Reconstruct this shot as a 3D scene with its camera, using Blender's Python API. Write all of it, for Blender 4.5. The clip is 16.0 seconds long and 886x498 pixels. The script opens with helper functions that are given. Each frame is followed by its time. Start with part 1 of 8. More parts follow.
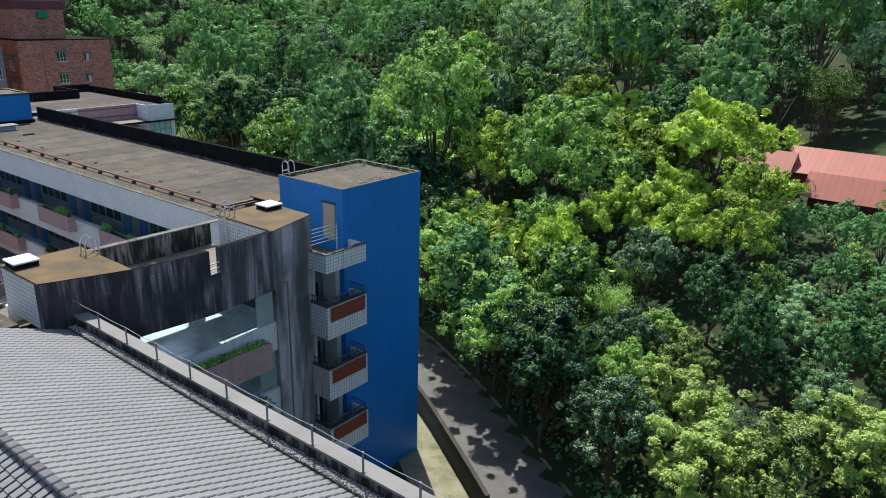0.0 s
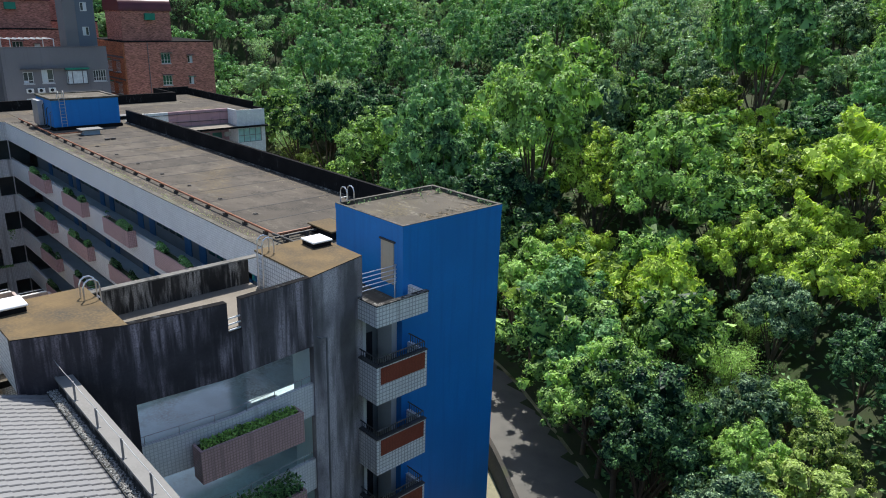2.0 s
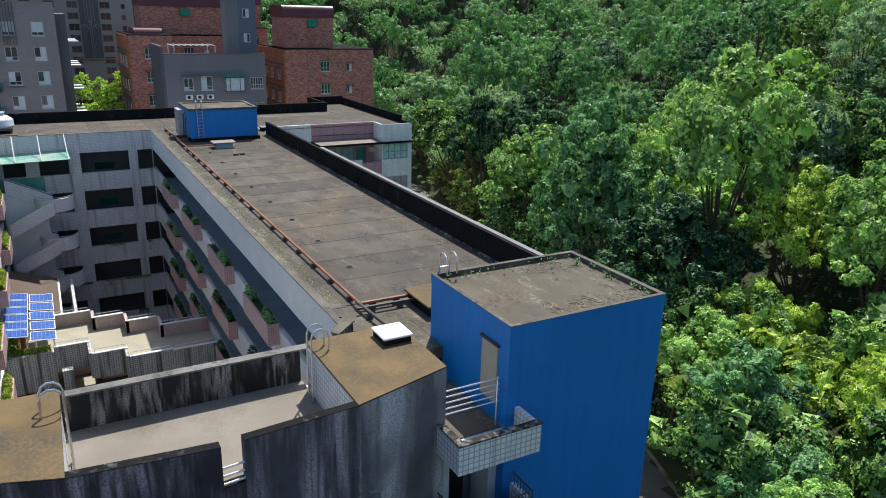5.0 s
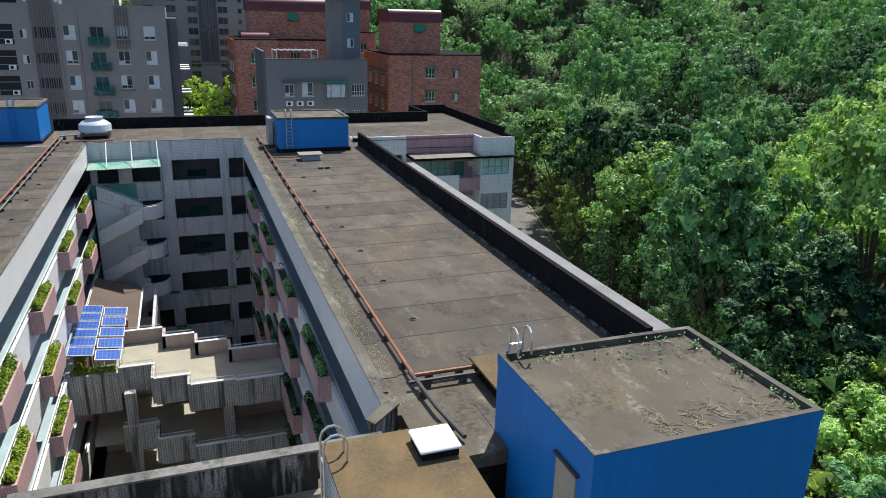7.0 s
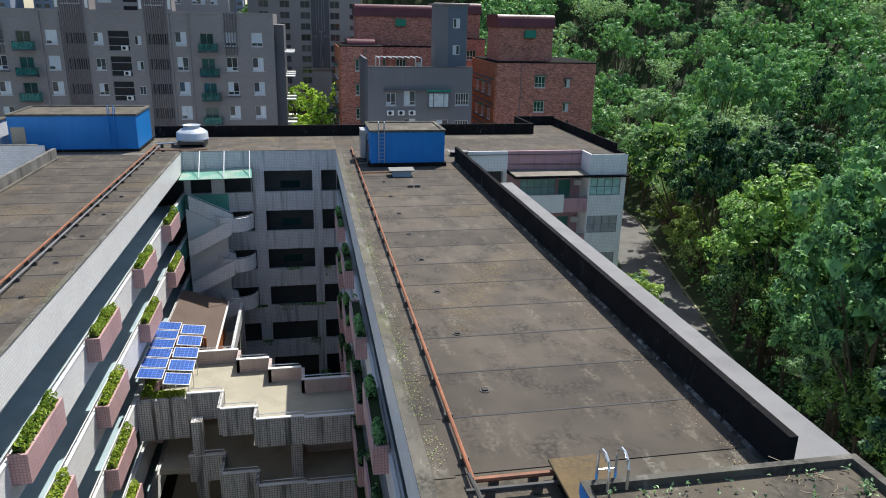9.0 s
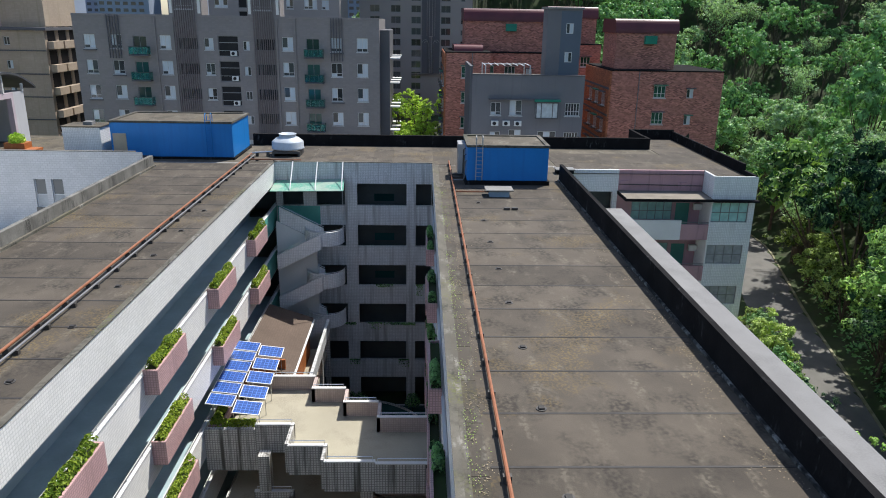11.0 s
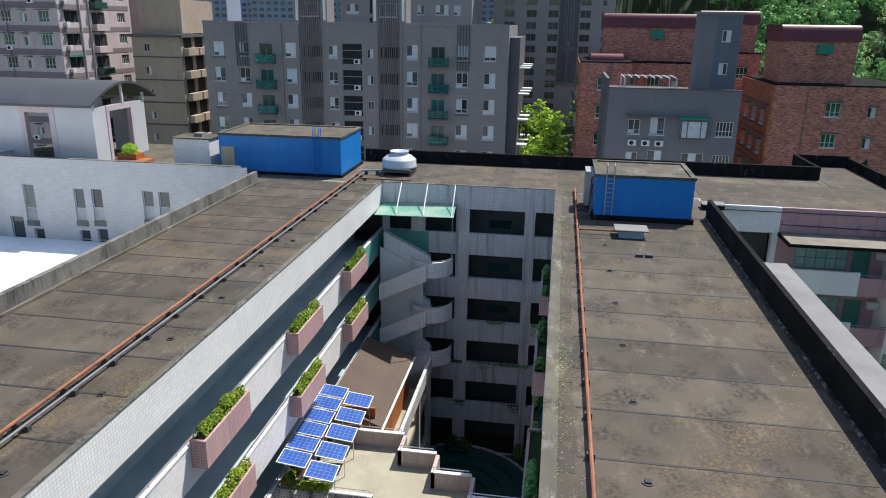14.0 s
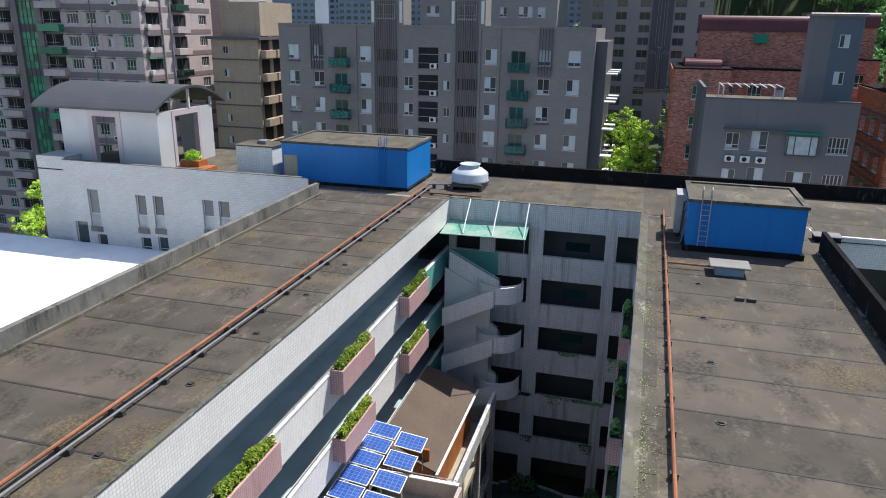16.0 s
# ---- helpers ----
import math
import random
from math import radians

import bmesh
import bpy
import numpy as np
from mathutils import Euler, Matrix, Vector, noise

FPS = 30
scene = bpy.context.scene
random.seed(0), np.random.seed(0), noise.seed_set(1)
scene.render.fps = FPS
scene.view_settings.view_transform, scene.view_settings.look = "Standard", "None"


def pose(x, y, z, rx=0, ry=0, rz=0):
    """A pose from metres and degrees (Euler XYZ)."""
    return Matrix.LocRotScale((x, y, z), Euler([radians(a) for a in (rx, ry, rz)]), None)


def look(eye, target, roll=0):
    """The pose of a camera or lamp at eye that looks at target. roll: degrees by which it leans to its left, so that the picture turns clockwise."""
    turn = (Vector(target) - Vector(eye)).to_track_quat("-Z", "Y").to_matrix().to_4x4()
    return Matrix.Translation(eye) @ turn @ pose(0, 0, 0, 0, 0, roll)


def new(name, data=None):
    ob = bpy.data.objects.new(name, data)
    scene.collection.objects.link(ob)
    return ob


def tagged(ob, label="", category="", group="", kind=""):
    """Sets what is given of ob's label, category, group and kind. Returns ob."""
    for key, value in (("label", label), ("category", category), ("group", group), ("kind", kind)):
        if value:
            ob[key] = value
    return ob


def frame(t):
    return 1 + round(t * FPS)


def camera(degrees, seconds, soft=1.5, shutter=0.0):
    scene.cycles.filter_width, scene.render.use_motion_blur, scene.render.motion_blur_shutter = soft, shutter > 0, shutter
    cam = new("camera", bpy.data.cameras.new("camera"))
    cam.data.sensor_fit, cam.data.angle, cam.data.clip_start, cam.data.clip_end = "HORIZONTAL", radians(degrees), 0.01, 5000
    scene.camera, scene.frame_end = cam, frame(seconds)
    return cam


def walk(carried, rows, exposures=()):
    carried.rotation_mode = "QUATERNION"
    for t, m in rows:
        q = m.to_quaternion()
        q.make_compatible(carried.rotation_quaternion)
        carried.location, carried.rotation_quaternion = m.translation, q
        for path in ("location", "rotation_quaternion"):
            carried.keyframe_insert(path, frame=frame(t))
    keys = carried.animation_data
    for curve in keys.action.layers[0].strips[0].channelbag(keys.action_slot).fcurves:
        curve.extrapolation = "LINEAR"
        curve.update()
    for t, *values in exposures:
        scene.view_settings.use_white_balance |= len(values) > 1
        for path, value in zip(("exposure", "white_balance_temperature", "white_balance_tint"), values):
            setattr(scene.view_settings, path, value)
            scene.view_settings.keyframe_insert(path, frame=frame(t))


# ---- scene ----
cam = camera(63.3, 16.0, soft=1.0)
METRES, EYE, TILT, LEAN, TURN = 50.0, 30.7, 0.0, 0.0, 38.0
ROWS = [
    (0.0, 0.0, 0.0, 0.0, 0.41, -18.4, -1.22),
    (0.5, 0.0078, 0.0397, -0.0006, 2.48, -18.37, -1.29),
    (1.0, 0.0142, 0.0794, -0.0015, 4.75, -18.33, -1.36),
    (1.5, 0.0192, 0.1185, -0.0017, 7.02, -18.32, -1.41),
    (2.0, 0.0221, 0.1577, -0.0024, 9.28, -18.27, -1.47),
    (2.5, 0.0239, 0.1967, -0.0028, 11.64, -18.24, -1.5),
    (3.0, 0.0237, 0.2349, -0.003, 13.98, -18.23, -1.51),
    (3.5, 0.022, 0.2733, -0.0032, 16.33, -18.22, -1.48),
    (4.0, 0.0188, 0.3108, -0.003, 18.64, -18.19, -1.46),
    (6.5, -0.0148, 0.4869, -0.0034, 30.21, -18.03, -1.37),
    (7.0, -0.025, 0.5171, -0.0034, 32.47, -18.01, -1.37),
    (7.5, -0.0358, 0.5455, -0.0026, 34.71, -17.99, -1.33),
    (8.0, -0.0473, 0.5733, -0.0029, 36.97, -17.92, -1.24),
    (8.5, -0.0594, 0.5994, -0.0026, 39.24, -17.88, -1.15),
    (9.0, -0.0732, 0.624, -0.0021, 41.48, -17.83, -1.11),
    (11.5, -0.1494, 0.7317, 0.0021, 52.52, -17.7, -0.93),
    (12.0, -0.1668, 0.7508, 0.0026, 54.5, -17.65, -0.91),
    (12.5, -0.1841, 0.7689, 0.0039, 56.24, -17.63, -0.81),
    (13.0, -0.2023, 0.786, 0.0054, 57.87, -17.63, -0.78),
    (13.5, -0.2215, 0.803, 0.006, 59.52, -17.6, -0.79),
    (14.0, -0.2402, 0.8192, 0.0073, 61.17, -17.6, -0.76),
    (14.5, -0.2603, 0.8342, 0.0077, 62.79, -17.55, -0.78),
    (15.0, -0.2797, 0.8494, 0.0084, 64.44, -17.54, -0.78),
    (15.5, -0.3003, 0.8637, 0.0088, 66.11, -17.54, -0.76),
    (16.0, -0.3214, 0.8777, 0.0087, 67.77, -17.54, -0.8),
]
walk(cam, [(t, pose(0, 0, EYE, TILT, LEAN, TURN) @ pose(METRES * x, METRES * y, METRES * z, 90 + pitch, roll, yaw)) for t, x, y, z, yaw, pitch, roll in ROWS])

# ---- light ----
SUN_DIR = Vector((-0.5, 0.38, 1.0)).normalized()
world = bpy.data.worlds.new("world")
scene.world = world
world.use_nodes = True
wn = world.node_tree
sky = wn.nodes.new("ShaderNodeTexSky")
sky.sky_type = "NISHITA"
sky.sun_disc = False
sky.ozone_density = 1.8
sky.sun_elevation = math.asin(SUN_DIR.z)
sky.sun_rotation = math.atan2(SUN_DIR.x, SUN_DIR.y)
wn.links.new(sky.outputs[0], wn.nodes["Background"].inputs[0])
wn.nodes["Background"].inputs[1].default_value = 0.13
sun_data = bpy.data.lights.new("sun", "SUN")
sun_data.energy, sun_data.angle, sun_data.color = 4.6, radians(0.53), (1.0, 0.965, 0.91)
scene.view_settings.exposure = 0.5
sun = new("sun", sun_data)
sun.matrix_world = look(SUN_DIR * 200, (0, 0, 0))

# ---- materials ----
def node(nt, kind, **settings):
    n = nt.nodes.new(kind)
    for k, v in settings.items():
        if k.startswith("i"):
            n.inputs[int(k[1:])].default_value = v
    return n


def math_node(nt, op, a, b=None):
    n = nt.nodes.new("ShaderNodeMath")
    n.operation = op
    for i, v in enumerate((a, b)):
        if v is None:
            continue
        if isinstance(v, (int, float)):
            n.inputs[i].default_value = v
        else:
            nt.links.new(v, n.inputs[i])
    return n.outputs[0]


def mix_col(nt, fac, a, b, blend="MIX"):
    n = nt.nodes.new("ShaderNodeMix")
    n.data_type, n.blend_type = "RGBA", blend
    for sock, v in ((n.inputs[0], fac), (n.inputs[6], a), (n.inputs[7], b)):
        if isinstance(v, (int, float)):
            sock.default_value = v
        elif isinstance(v, tuple):
            sock.default_value = (*v, 1)
        else:
            nt.links.new(v, sock)
    return n.outputs[2]


def ramp(nt, value, lo, hi):
    n = nt.nodes.new("ShaderNodeMapRange")
    nt.links.new(value, n.inputs[0])
    n.inputs[1].default_value, n.inputs[2].default_value = lo, hi
    return n.outputs[0]


def noise_at(nt, vec, scale, detail=4.0, stretch=None):
    if stretch:
        mp = nt.nodes.new("ShaderNodeMapping")
        mp.inputs[3].default_value = stretch
        nt.links.new(vec, mp.inputs[0])
        vec = mp.outputs[0]
    n = nt.nodes.new("ShaderNodeTexNoise")
    nt.links.new(vec, n.inputs["Vector"])
    n.inputs["Scale"].default_value, n.inputs["Detail"].default_value = scale, detail
    return n.outputs["Fac"]


def surface_uv(nt, geo):
    """Metres along and up the surface, by which way it faces."""
    p = nt.nodes.new("ShaderNodeSeparateXYZ")
    q = nt.nodes.new("ShaderNodeSeparateXYZ")
    nt.links.new(geo.outputs["Position"], p.inputs[0])
    nt.links.new(geo.outputs["True Normal"], q.inputs[0])
    sx = math_node(nt, "GREATER_THAN", math_node(nt, "ABSOLUTE", q.outputs[0]), 0.6)
    sz = math_node(nt, "GREATER_THAN", math_node(nt, "ABSOLUTE", q.outputs[2]), 0.6)
    u = math_node(nt, "ADD", p.outputs[0], math_node(nt, "MULTIPLY", sx, math_node(nt, "SUBTRACT", p.outputs[1], p.outputs[0])))
    v = math_node(nt, "ADD", p.outputs[2], math_node(nt, "MULTIPLY", sz, math_node(nt, "SUBTRACT", p.outputs[1], p.outputs[2])))
    c = nt.nodes.new("ShaderNodeCombineXYZ")
    nt.links.new(u, c.inputs[0])
    nt.links.new(v, c.inputs[1])
    return c.outputs[0]


def mat(name, col, rough=0.8, var=0.2, coarse=0.35, fine=9.0, bump=0.1, metal=0.0, stain=None, stain_at=(0.52, 0.7),
        streak=None, streak_at=(0.5, 0.62), streak_size=(2.6, 0.16), streak_mask=None, tile=None, mortar=None, rnd=0.0, spec=0.4, offset=0.0, patch=0.9):
    """A painted, tiled or weathered surface. stain: colour of blotches; streak: colour of runs down a wall; tile: width, height, joint in metres."""
    m = bpy.data.materials.new(name)
    m.use_nodes = True
    nt = m.node_tree
    b = nt.nodes["Principled BSDF"]
    geo = nt.nodes.new("ShaderNodeNewGeometry")
    pos = geo.outputs["Position"]
    big = noise_at(nt, pos, coarse, 5)
    small = noise_at(nt, pos, fine, 3)
    c = mix_col(nt, ramp(nt, big, 0.3, 0.7), tuple(x * (1 - var) for x in col), tuple(min(1, x * (1 + var)) for x in col))
    c = mix_col(nt, math_node(nt, "MULTIPLY", ramp(nt, small, 0.35, 0.7), 0.35), c, tuple(x * (1 - 1.3 * var) for x in col))
    height = small
    if tile:
        br = nt.nodes.new("ShaderNodeTexBrick")
        nt.links.new(surface_uv(nt, geo), br.inputs["Vector"])
        br.offset, br.squash = offset, 1.0
        br.inputs["Color1"].default_value = (1, 1, 1, 1)
        br.inputs["Color2"].default_value = (patch, patch, patch, 1)
        k = mortar if mortar is not None else 0.55
        br.inputs["Mortar"].default_value = (k, k, k, 1)
        for key, v in (("Scale", 1.0), ("Brick Width", tile[0]), ("Row Height", tile[1]), ("Mortar Size", tile[2]), ("Mortar Smooth", 0.1), ("Bias", 0.0)):
            br.inputs[key].default_value = v
        c = mix_col(nt, 1.0, c, br.outputs["Color"], "MULTIPLY")
        height = math_node(nt, "SUBTRACT", math_node(nt, "MULTIPLY", small, 0.3), br.outputs["Fac"])
    if rnd:
        info = nt.nodes.new("ShaderNodeObjectInfo")
        c = mix_col(nt, 1.0, c, mix_col(nt, info.outputs["Random"], (1 - rnd,) * 3, (1 + rnd,) * 3), "MULTIPLY")
    if stain:
        f = ramp(nt, noise_at(nt, pos, 0.55, 9), *stain_at)
        f = math_node(nt, "MULTIPLY", f, ramp(nt, small, 0.25, 0.6))
        c = mix_col(nt, f, c, stain)
    if streak:
        f = ramp(nt, noise_at(nt, pos, 1.0, 6, (streak_size[0], streak_size[0], streak_size[1])), *streak_at)
        if streak_mask:
            f = math_node(nt, "MULTIPLY", f, ramp(nt, noise_at(nt, pos, 0.45, 4, (1, 1, 0.6)), *streak_mask))
        c = mix_col(nt, f, c, streak)
    nt.links.new(c, b.inputs["Base Color"])
    b.inputs["Roughness"].default_value = rough
    b.inputs["Metallic"].default_value = metal
    b.inputs["Specular IOR Level"].default_value = spec
    if bump:
        bp = nt.nodes.new("ShaderNodeBump")
        bp.inputs["Strength"].default_value, bp.inputs["Distance"].default_value = bump, 0.02
        nt.links.new(height, bp.inputs["Height"])
        nt.links.new(bp.outputs[0], b.inputs["Normal"])
    return m


def leaf_mat(name, dark, light, sheen=0.15):
    m = bpy.data.materials.new(name)
    m.use_nodes = True
    nt = m.node_tree
    b = nt.nodes["Principled BSDF"]
    geo = nt.nodes.new("ShaderNodeNewGeometry")
    info = nt.nodes.new("ShaderNodeObjectInfo")
    f = math_node(nt, "ADD", math_node(nt, "MULTIPLY", geo.outputs["Random Per Island"], 1.0),
                  math_node(nt, "MULTIPLY", noise_at(nt, geo.outputs["Position"], 0.35, 3), 0.45))
    f = math_node(nt, "ADD", f, math_node(nt, "MULTIPLY", math_node(nt, "SUBTRACT", info.outputs["Random"], 0.5), 0.7))
    c = mix_col(nt, ramp(nt, f, 0.25, 1.05), dark, light)
    nt.links.new(c, b.inputs["Base Color"])
    b.inputs["Roughness"].default_value = 0.45
    b.inputs["Specular IOR Level"].default_value = sheen
    tr = nt.nodes.new("ShaderNodeBsdfTranslucent")
    nt.links.new(mix_col(nt, 1.0, c, (1.1, 1.12, 0.58), "MULTIPLY"), tr.inputs[0])
    mx = nt.nodes.new("ShaderNodeMixShader")
    mx.inputs[0].default_value = 0.28
    nt.links.new(b.outputs[0], mx.inputs[1])
    nt.links.new(tr.outputs[0], mx.inputs[2])
    nt.links.new(mx.outputs[0], nt.nodes["Material Output"].inputs[0])
    return m


def glass_mat(name, col, rough=0.06):
    m = bpy.data.materials.new(name)
    m.use_nodes = True
    nt = m.node_tree
    b = nt.nodes["Principled BSDF"]
    info = nt.nodes.new("ShaderNodeObjectInfo")
    c = mix_col(nt, info.outputs["Random"], tuple(x * 0.4 for x in col), tuple(min(1, x * 1.6) for x in col))
    nt.links.new(c, b.inputs["Base Color"])
    b.inputs["Roughness"].default_value = rough
    b.inputs["Specular IOR Level"].default_value = 0.6
    return m


def clear_glass(name, col, solid=0.4):
    """Thin tinted glass that lets most light through."""
    m = glass_mat(name, col)
    nt = m.node_tree
    tr = nt.nodes.new("ShaderNodeBsdfTransparent")
    tr.inputs[0].default_value = (0.6, 0.85, 0.8, 1)
    mx = nt.nodes.new("ShaderNodeMixShader")
    mx.inputs[0].default_value = solid
    nt.links.new(tr.outputs[0], mx.inputs[1])
    nt.links.new(nt.nodes["Principled BSDF"].outputs[0], mx.inputs[2])
    nt.links.new(mx.outputs[0], nt.nodes["Material Output"].inputs[0])
    return m


def roofing_mat(name, dark, mid, pale, moss, rnd):
    """Old bitumen felt: worn tone, scuffs of pale grit, moss and drip stains."""
    m = mat(name, mid, 0.88, 0.25, 0.4, 22, 0.35, rnd=rnd)
    nt = m.node_tree
    b = nt.nodes["Principled BSDF"]
    geo = next(n for n in nt.nodes if n.type == "NEW_GEOMETRY")
    pos = geo.outputs["Position"]
    c = b.inputs["Base Color"].links[0].from_socket
    grain = noise_at(nt, pos, 6.0, 8)
    f = math_node(nt, "MULTIPLY", ramp(nt, noise_at(nt, pos, 0.6, 12), 0.47, 0.62), ramp(nt, grain, 0.35, 0.6))
    c = mix_col(nt, f, c, dark)
    f = math_node(nt, "MULTIPLY", ramp(nt, noise_at(nt, pos, 1.1, 12, (0.5, 1.3, 1.0)), 0.55, 0.68), ramp(nt, grain, 0.42, 0.58))
    c = mix_col(nt, math_node(nt, "MULTIPLY", f, 0.55), c, pale)
    f = math_node(nt, "MULTIPLY", ramp(nt, noise_at(nt, pos, 0.25, 10), 0.56, 0.66), ramp(nt, noise_at(nt, pos, 9.0, 4), 0.45, 0.62))
    c = mix_col(nt, math_node(nt, "MULTIPLY", f, 0.6), c, moss)
    nt.links.new(c, b.inputs["Base Color"])
    return m


def weathered_wall(name, base, pale, scales, at, mask, rough=0.9, spec=0.2, mask_scale=0.5):
    """Concrete with crisp rain runs: fine upright smears that gather in patches."""
    m = mat(name, base, rough, 0.3, 0.7, 12, 0.3, spec=spec)
    nt = m.node_tree
    b = nt.nodes["Principled BSDF"]
    pos = next(n for n in nt.nodes if n.type == "NEW_GEOMETRY").outputs["Position"]
    c = b.inputs["Base Color"].links[0].from_socket
    fine = ramp(nt, noise_at(nt, pos, 1.0, 10, (scales[0], scales[0], scales[1])), *at)
    broad = ramp(nt, noise_at(nt, pos, 1.0, 7, (scales[0] * 0.28, scales[0] * 0.28, scales[1] * 0.5)), 0.42, 0.6)
    patch = ramp(nt, noise_at(nt, pos, mask_scale, 4, (1, 1, 0.8)), *mask)
    grit = ramp(nt, noise_at(nt, pos, 22.0, 3), 0.2, 0.6)
    f = math_node(nt, "MULTIPLY", math_node(nt, "MULTIPLY", fine, broad), math_node(nt, "MULTIPLY", patch, grit))
    nt.links.new(mix_col(nt, f, c, pale), b.inputs["Base Color"])
    return m


ROOFING = roofing_mat("roofing", (0.034, 0.028, 0.021), (0.079, 0.065, 0.049), (0.17, 0.148, 0.11), (0.18, 0.125, 0.045), 0.22)
KERB_STRIP = roofing_mat("cracked_kerb_cement", (0.034, 0.029, 0.022), (0.075, 0.063, 0.048), (0.26, 0.245, 0.2), (0.1, 0.09, 0.034), 0.15)
SCREED = roofing_mat("roof_screed", (0.042, 0.036, 0.026), (0.098, 0.083, 0.06), (0.26, 0.24, 0.19), (0.14, 0.11, 0.042), 0.05)
SCREED_TAN = mat("tan_screed", (0.14, 0.094, 0.04), 0.9, 0.22, 0.8, 10, 0.2, stain=(0.062, 0.05, 0.032), stain_at=(0.44, 0.66))
SEAM = mat("bitumen_seam", (0.03, 0.027, 0.025), 0.7, 0.3, 2, 12, 0.2)
KERB_MOSS = roofing_mat("mossy_kerb", (0.04, 0.038, 0.028), (0.115, 0.105, 0.084), (0.42, 0.4, 0.36), (0.12, 0.13, 0.03), 0.05)
WHITE_TILE = mat("white_mosaic_tile", (0.82, 0.82, 0.81), 0.35, 0.06, 0.6, 6, 0.4, tile=(0.15, 0.15, 0.016), mortar=0.72, streak=(0.5, 0.49, 0.47), streak_at=(0.6, 0.85))
WHITE_TILE_BIG = mat("white_wall_tile", (0.5, 0.5, 0.5), 0.35, 0.06, 0.6, 6, 0.4, tile=(0.4, 0.2, 0.022), mortar=0.78, offset=0.5, streak=(0.4, 0.39, 0.37), streak_at=(0.6, 0.85))
BACK_TILE = mat("dirty_white_mosaic_tile", (0.66, 0.665, 0.665), 0.35, 0.08, 0.6, 6, 0.4, tile=(0.15, 0.15, 0.016), mortar=0.66, streak=(0.28, 0.275, 0.265), streak_at=(0.52, 0.75))
GREY_TILE = mat("grimy_mosaic_tile", (0.62, 0.61, 0.58), 0.45, 0.1, 0.6, 6, 0.5, tile=(0.16, 0.16, 0.022), mortar=0.42, streak=(0.09, 0.085, 0.075), streak_at=(0.5, 0.68))
# Cleaner white tile, also lightened to carry some of the south wing's sunlight.
SOUTH_TILE = mat("sunlit_clean_white_tile", (0.86, 0.845, 0.8), 0.35, 0.05, 0.6, 6, 0.4, tile=(0.15, 0.15, 0.016), mortar=0.74, streak=(0.62, 0.61, 0.58), streak_at=(0.68, 0.9))
PINK_TILE = mat("pink_mosaic_tile", (0.58, 0.37, 0.36), 0.4, 0.08, 0.6, 6, 0.4, tile=(0.13, 0.13, 0.015), mortar=0.6, streak=(0.3, 0.2, 0.19), streak_at=(0.58, 0.8))
PINK_PAINT = mat("faded_pink_paint", (0.42, 0.25, 0.27), 0.6, 0.08, 0.6, 9, 0.1, streak=(0.2, 0.13, 0.14), streak_at=(0.56, 0.8))
BLACK_WALL = weathered_wall("soot_black_concrete", (0.052, 0.047, 0.053), (0.36, 0.305, 0.34), (7.5, 0.6), (0.38, 0.62), (0.38, 0.58))
STREAKED_WALL = weathered_wall("pale_streaked_concrete", (0.085, 0.078, 0.084), (0.42, 0.365, 0.395), (6.5, 0.4), (0.34, 0.58), (0.22, 0.44))
PIER_WALL = weathered_wall("smeared_pier_concrete", (0.14, 0.132, 0.137), (0.6, 0.55, 0.57), (2.4, 0.25), (0.26, 0.48), (0.3, 0.52), 0.9, 0.2, 0.35)
BLACK_PLAIN = weathered_wall("black_waterproofing", (0.014, 0.0135, 0.014), (0.12, 0.13, 0.13), (5.0, 2.0), (0.52, 0.7), (0.5, 0.65), 0.95, 0.08)
STAINED = weathered_wall("stained_concrete", (0.03, 0.029, 0.027), (0.36, 0.345, 0.31), (6.0, 0.8), (0.4, 0.55), (0.25, 0.5))
STAINED_PALE = weathered_wall("rain_marked_concrete", (0.18, 0.173, 0.155), (0.045, 0.043, 0.04), (5.0, 0.9), (0.38, 0.56), (0.36, 0.56))
SCREED_PALE = mat("pale_roof_screed", (0.21, 0.185, 0.15), 0.9, 0.15, 0.6, 12, 0.2, stain=(0.13, 0.115, 0.085), stain_at=(0.5, 0.7))
FRONT_FLOOR = mat("glossy_grey_floor_paint", (0.5, 0.68, 0.72), 0.14, 0.2, 0.5, 8, 0.02, stain=(0.28, 0.33, 0.32), stain_at=(0.5, 0.7), spec=0.9)
CREAM_TILE = mat("cream_mosaic_tile", (0.52, 0.42, 0.38), 0.45, 0.07, 0.6, 6, 0.3, tile=(0.15, 0.15, 0.014), mortar=0.75, streak=(0.34, 0.27, 0.25), streak_at=(0.58, 0.8))
CONCRETE = mat("pale_concrete", (0.26, 0.25, 0.235), 0.9, 0.15, 0.5, 12, 0.25, stain=(0.2, 0.19, 0.16), stain_at=(0.55, 0.75))
LEDGE = mat("grey_ledge_cement", (0.2, 0.198, 0.195), 0.85, 0.1, 0.5, 14, 0.15, stain=(0.13, 0.128, 0.125), stain_at=(0.5, 0.75))
BLUE = mat("blue_wall_paint", (0.004, 0.18, 0.52), 0.5, 0.1, 0.3, 8, 0.08, streak=(0.004, 0.145, 0.44), streak_at=(0.48, 0.78))
BALCONY_TILE = mat("grid_white_tile", (0.8, 0.8, 0.78), 0.4, 0.1, 0.6, 6, 0.5, tile=(0.2, 0.2, 0.022), mortar=0.52, streak=(0.2, 0.19, 0.17), streak_at=(0.6, 0.8))
BLUE_PALE = mat("pale_cyan_wall", (0.68, 0.83, 0.86), 0.6, 0.1, 0.4, 8, 0.08, stain=(0.35, 0.42, 0.42), stain_at=(0.58, 0.75))
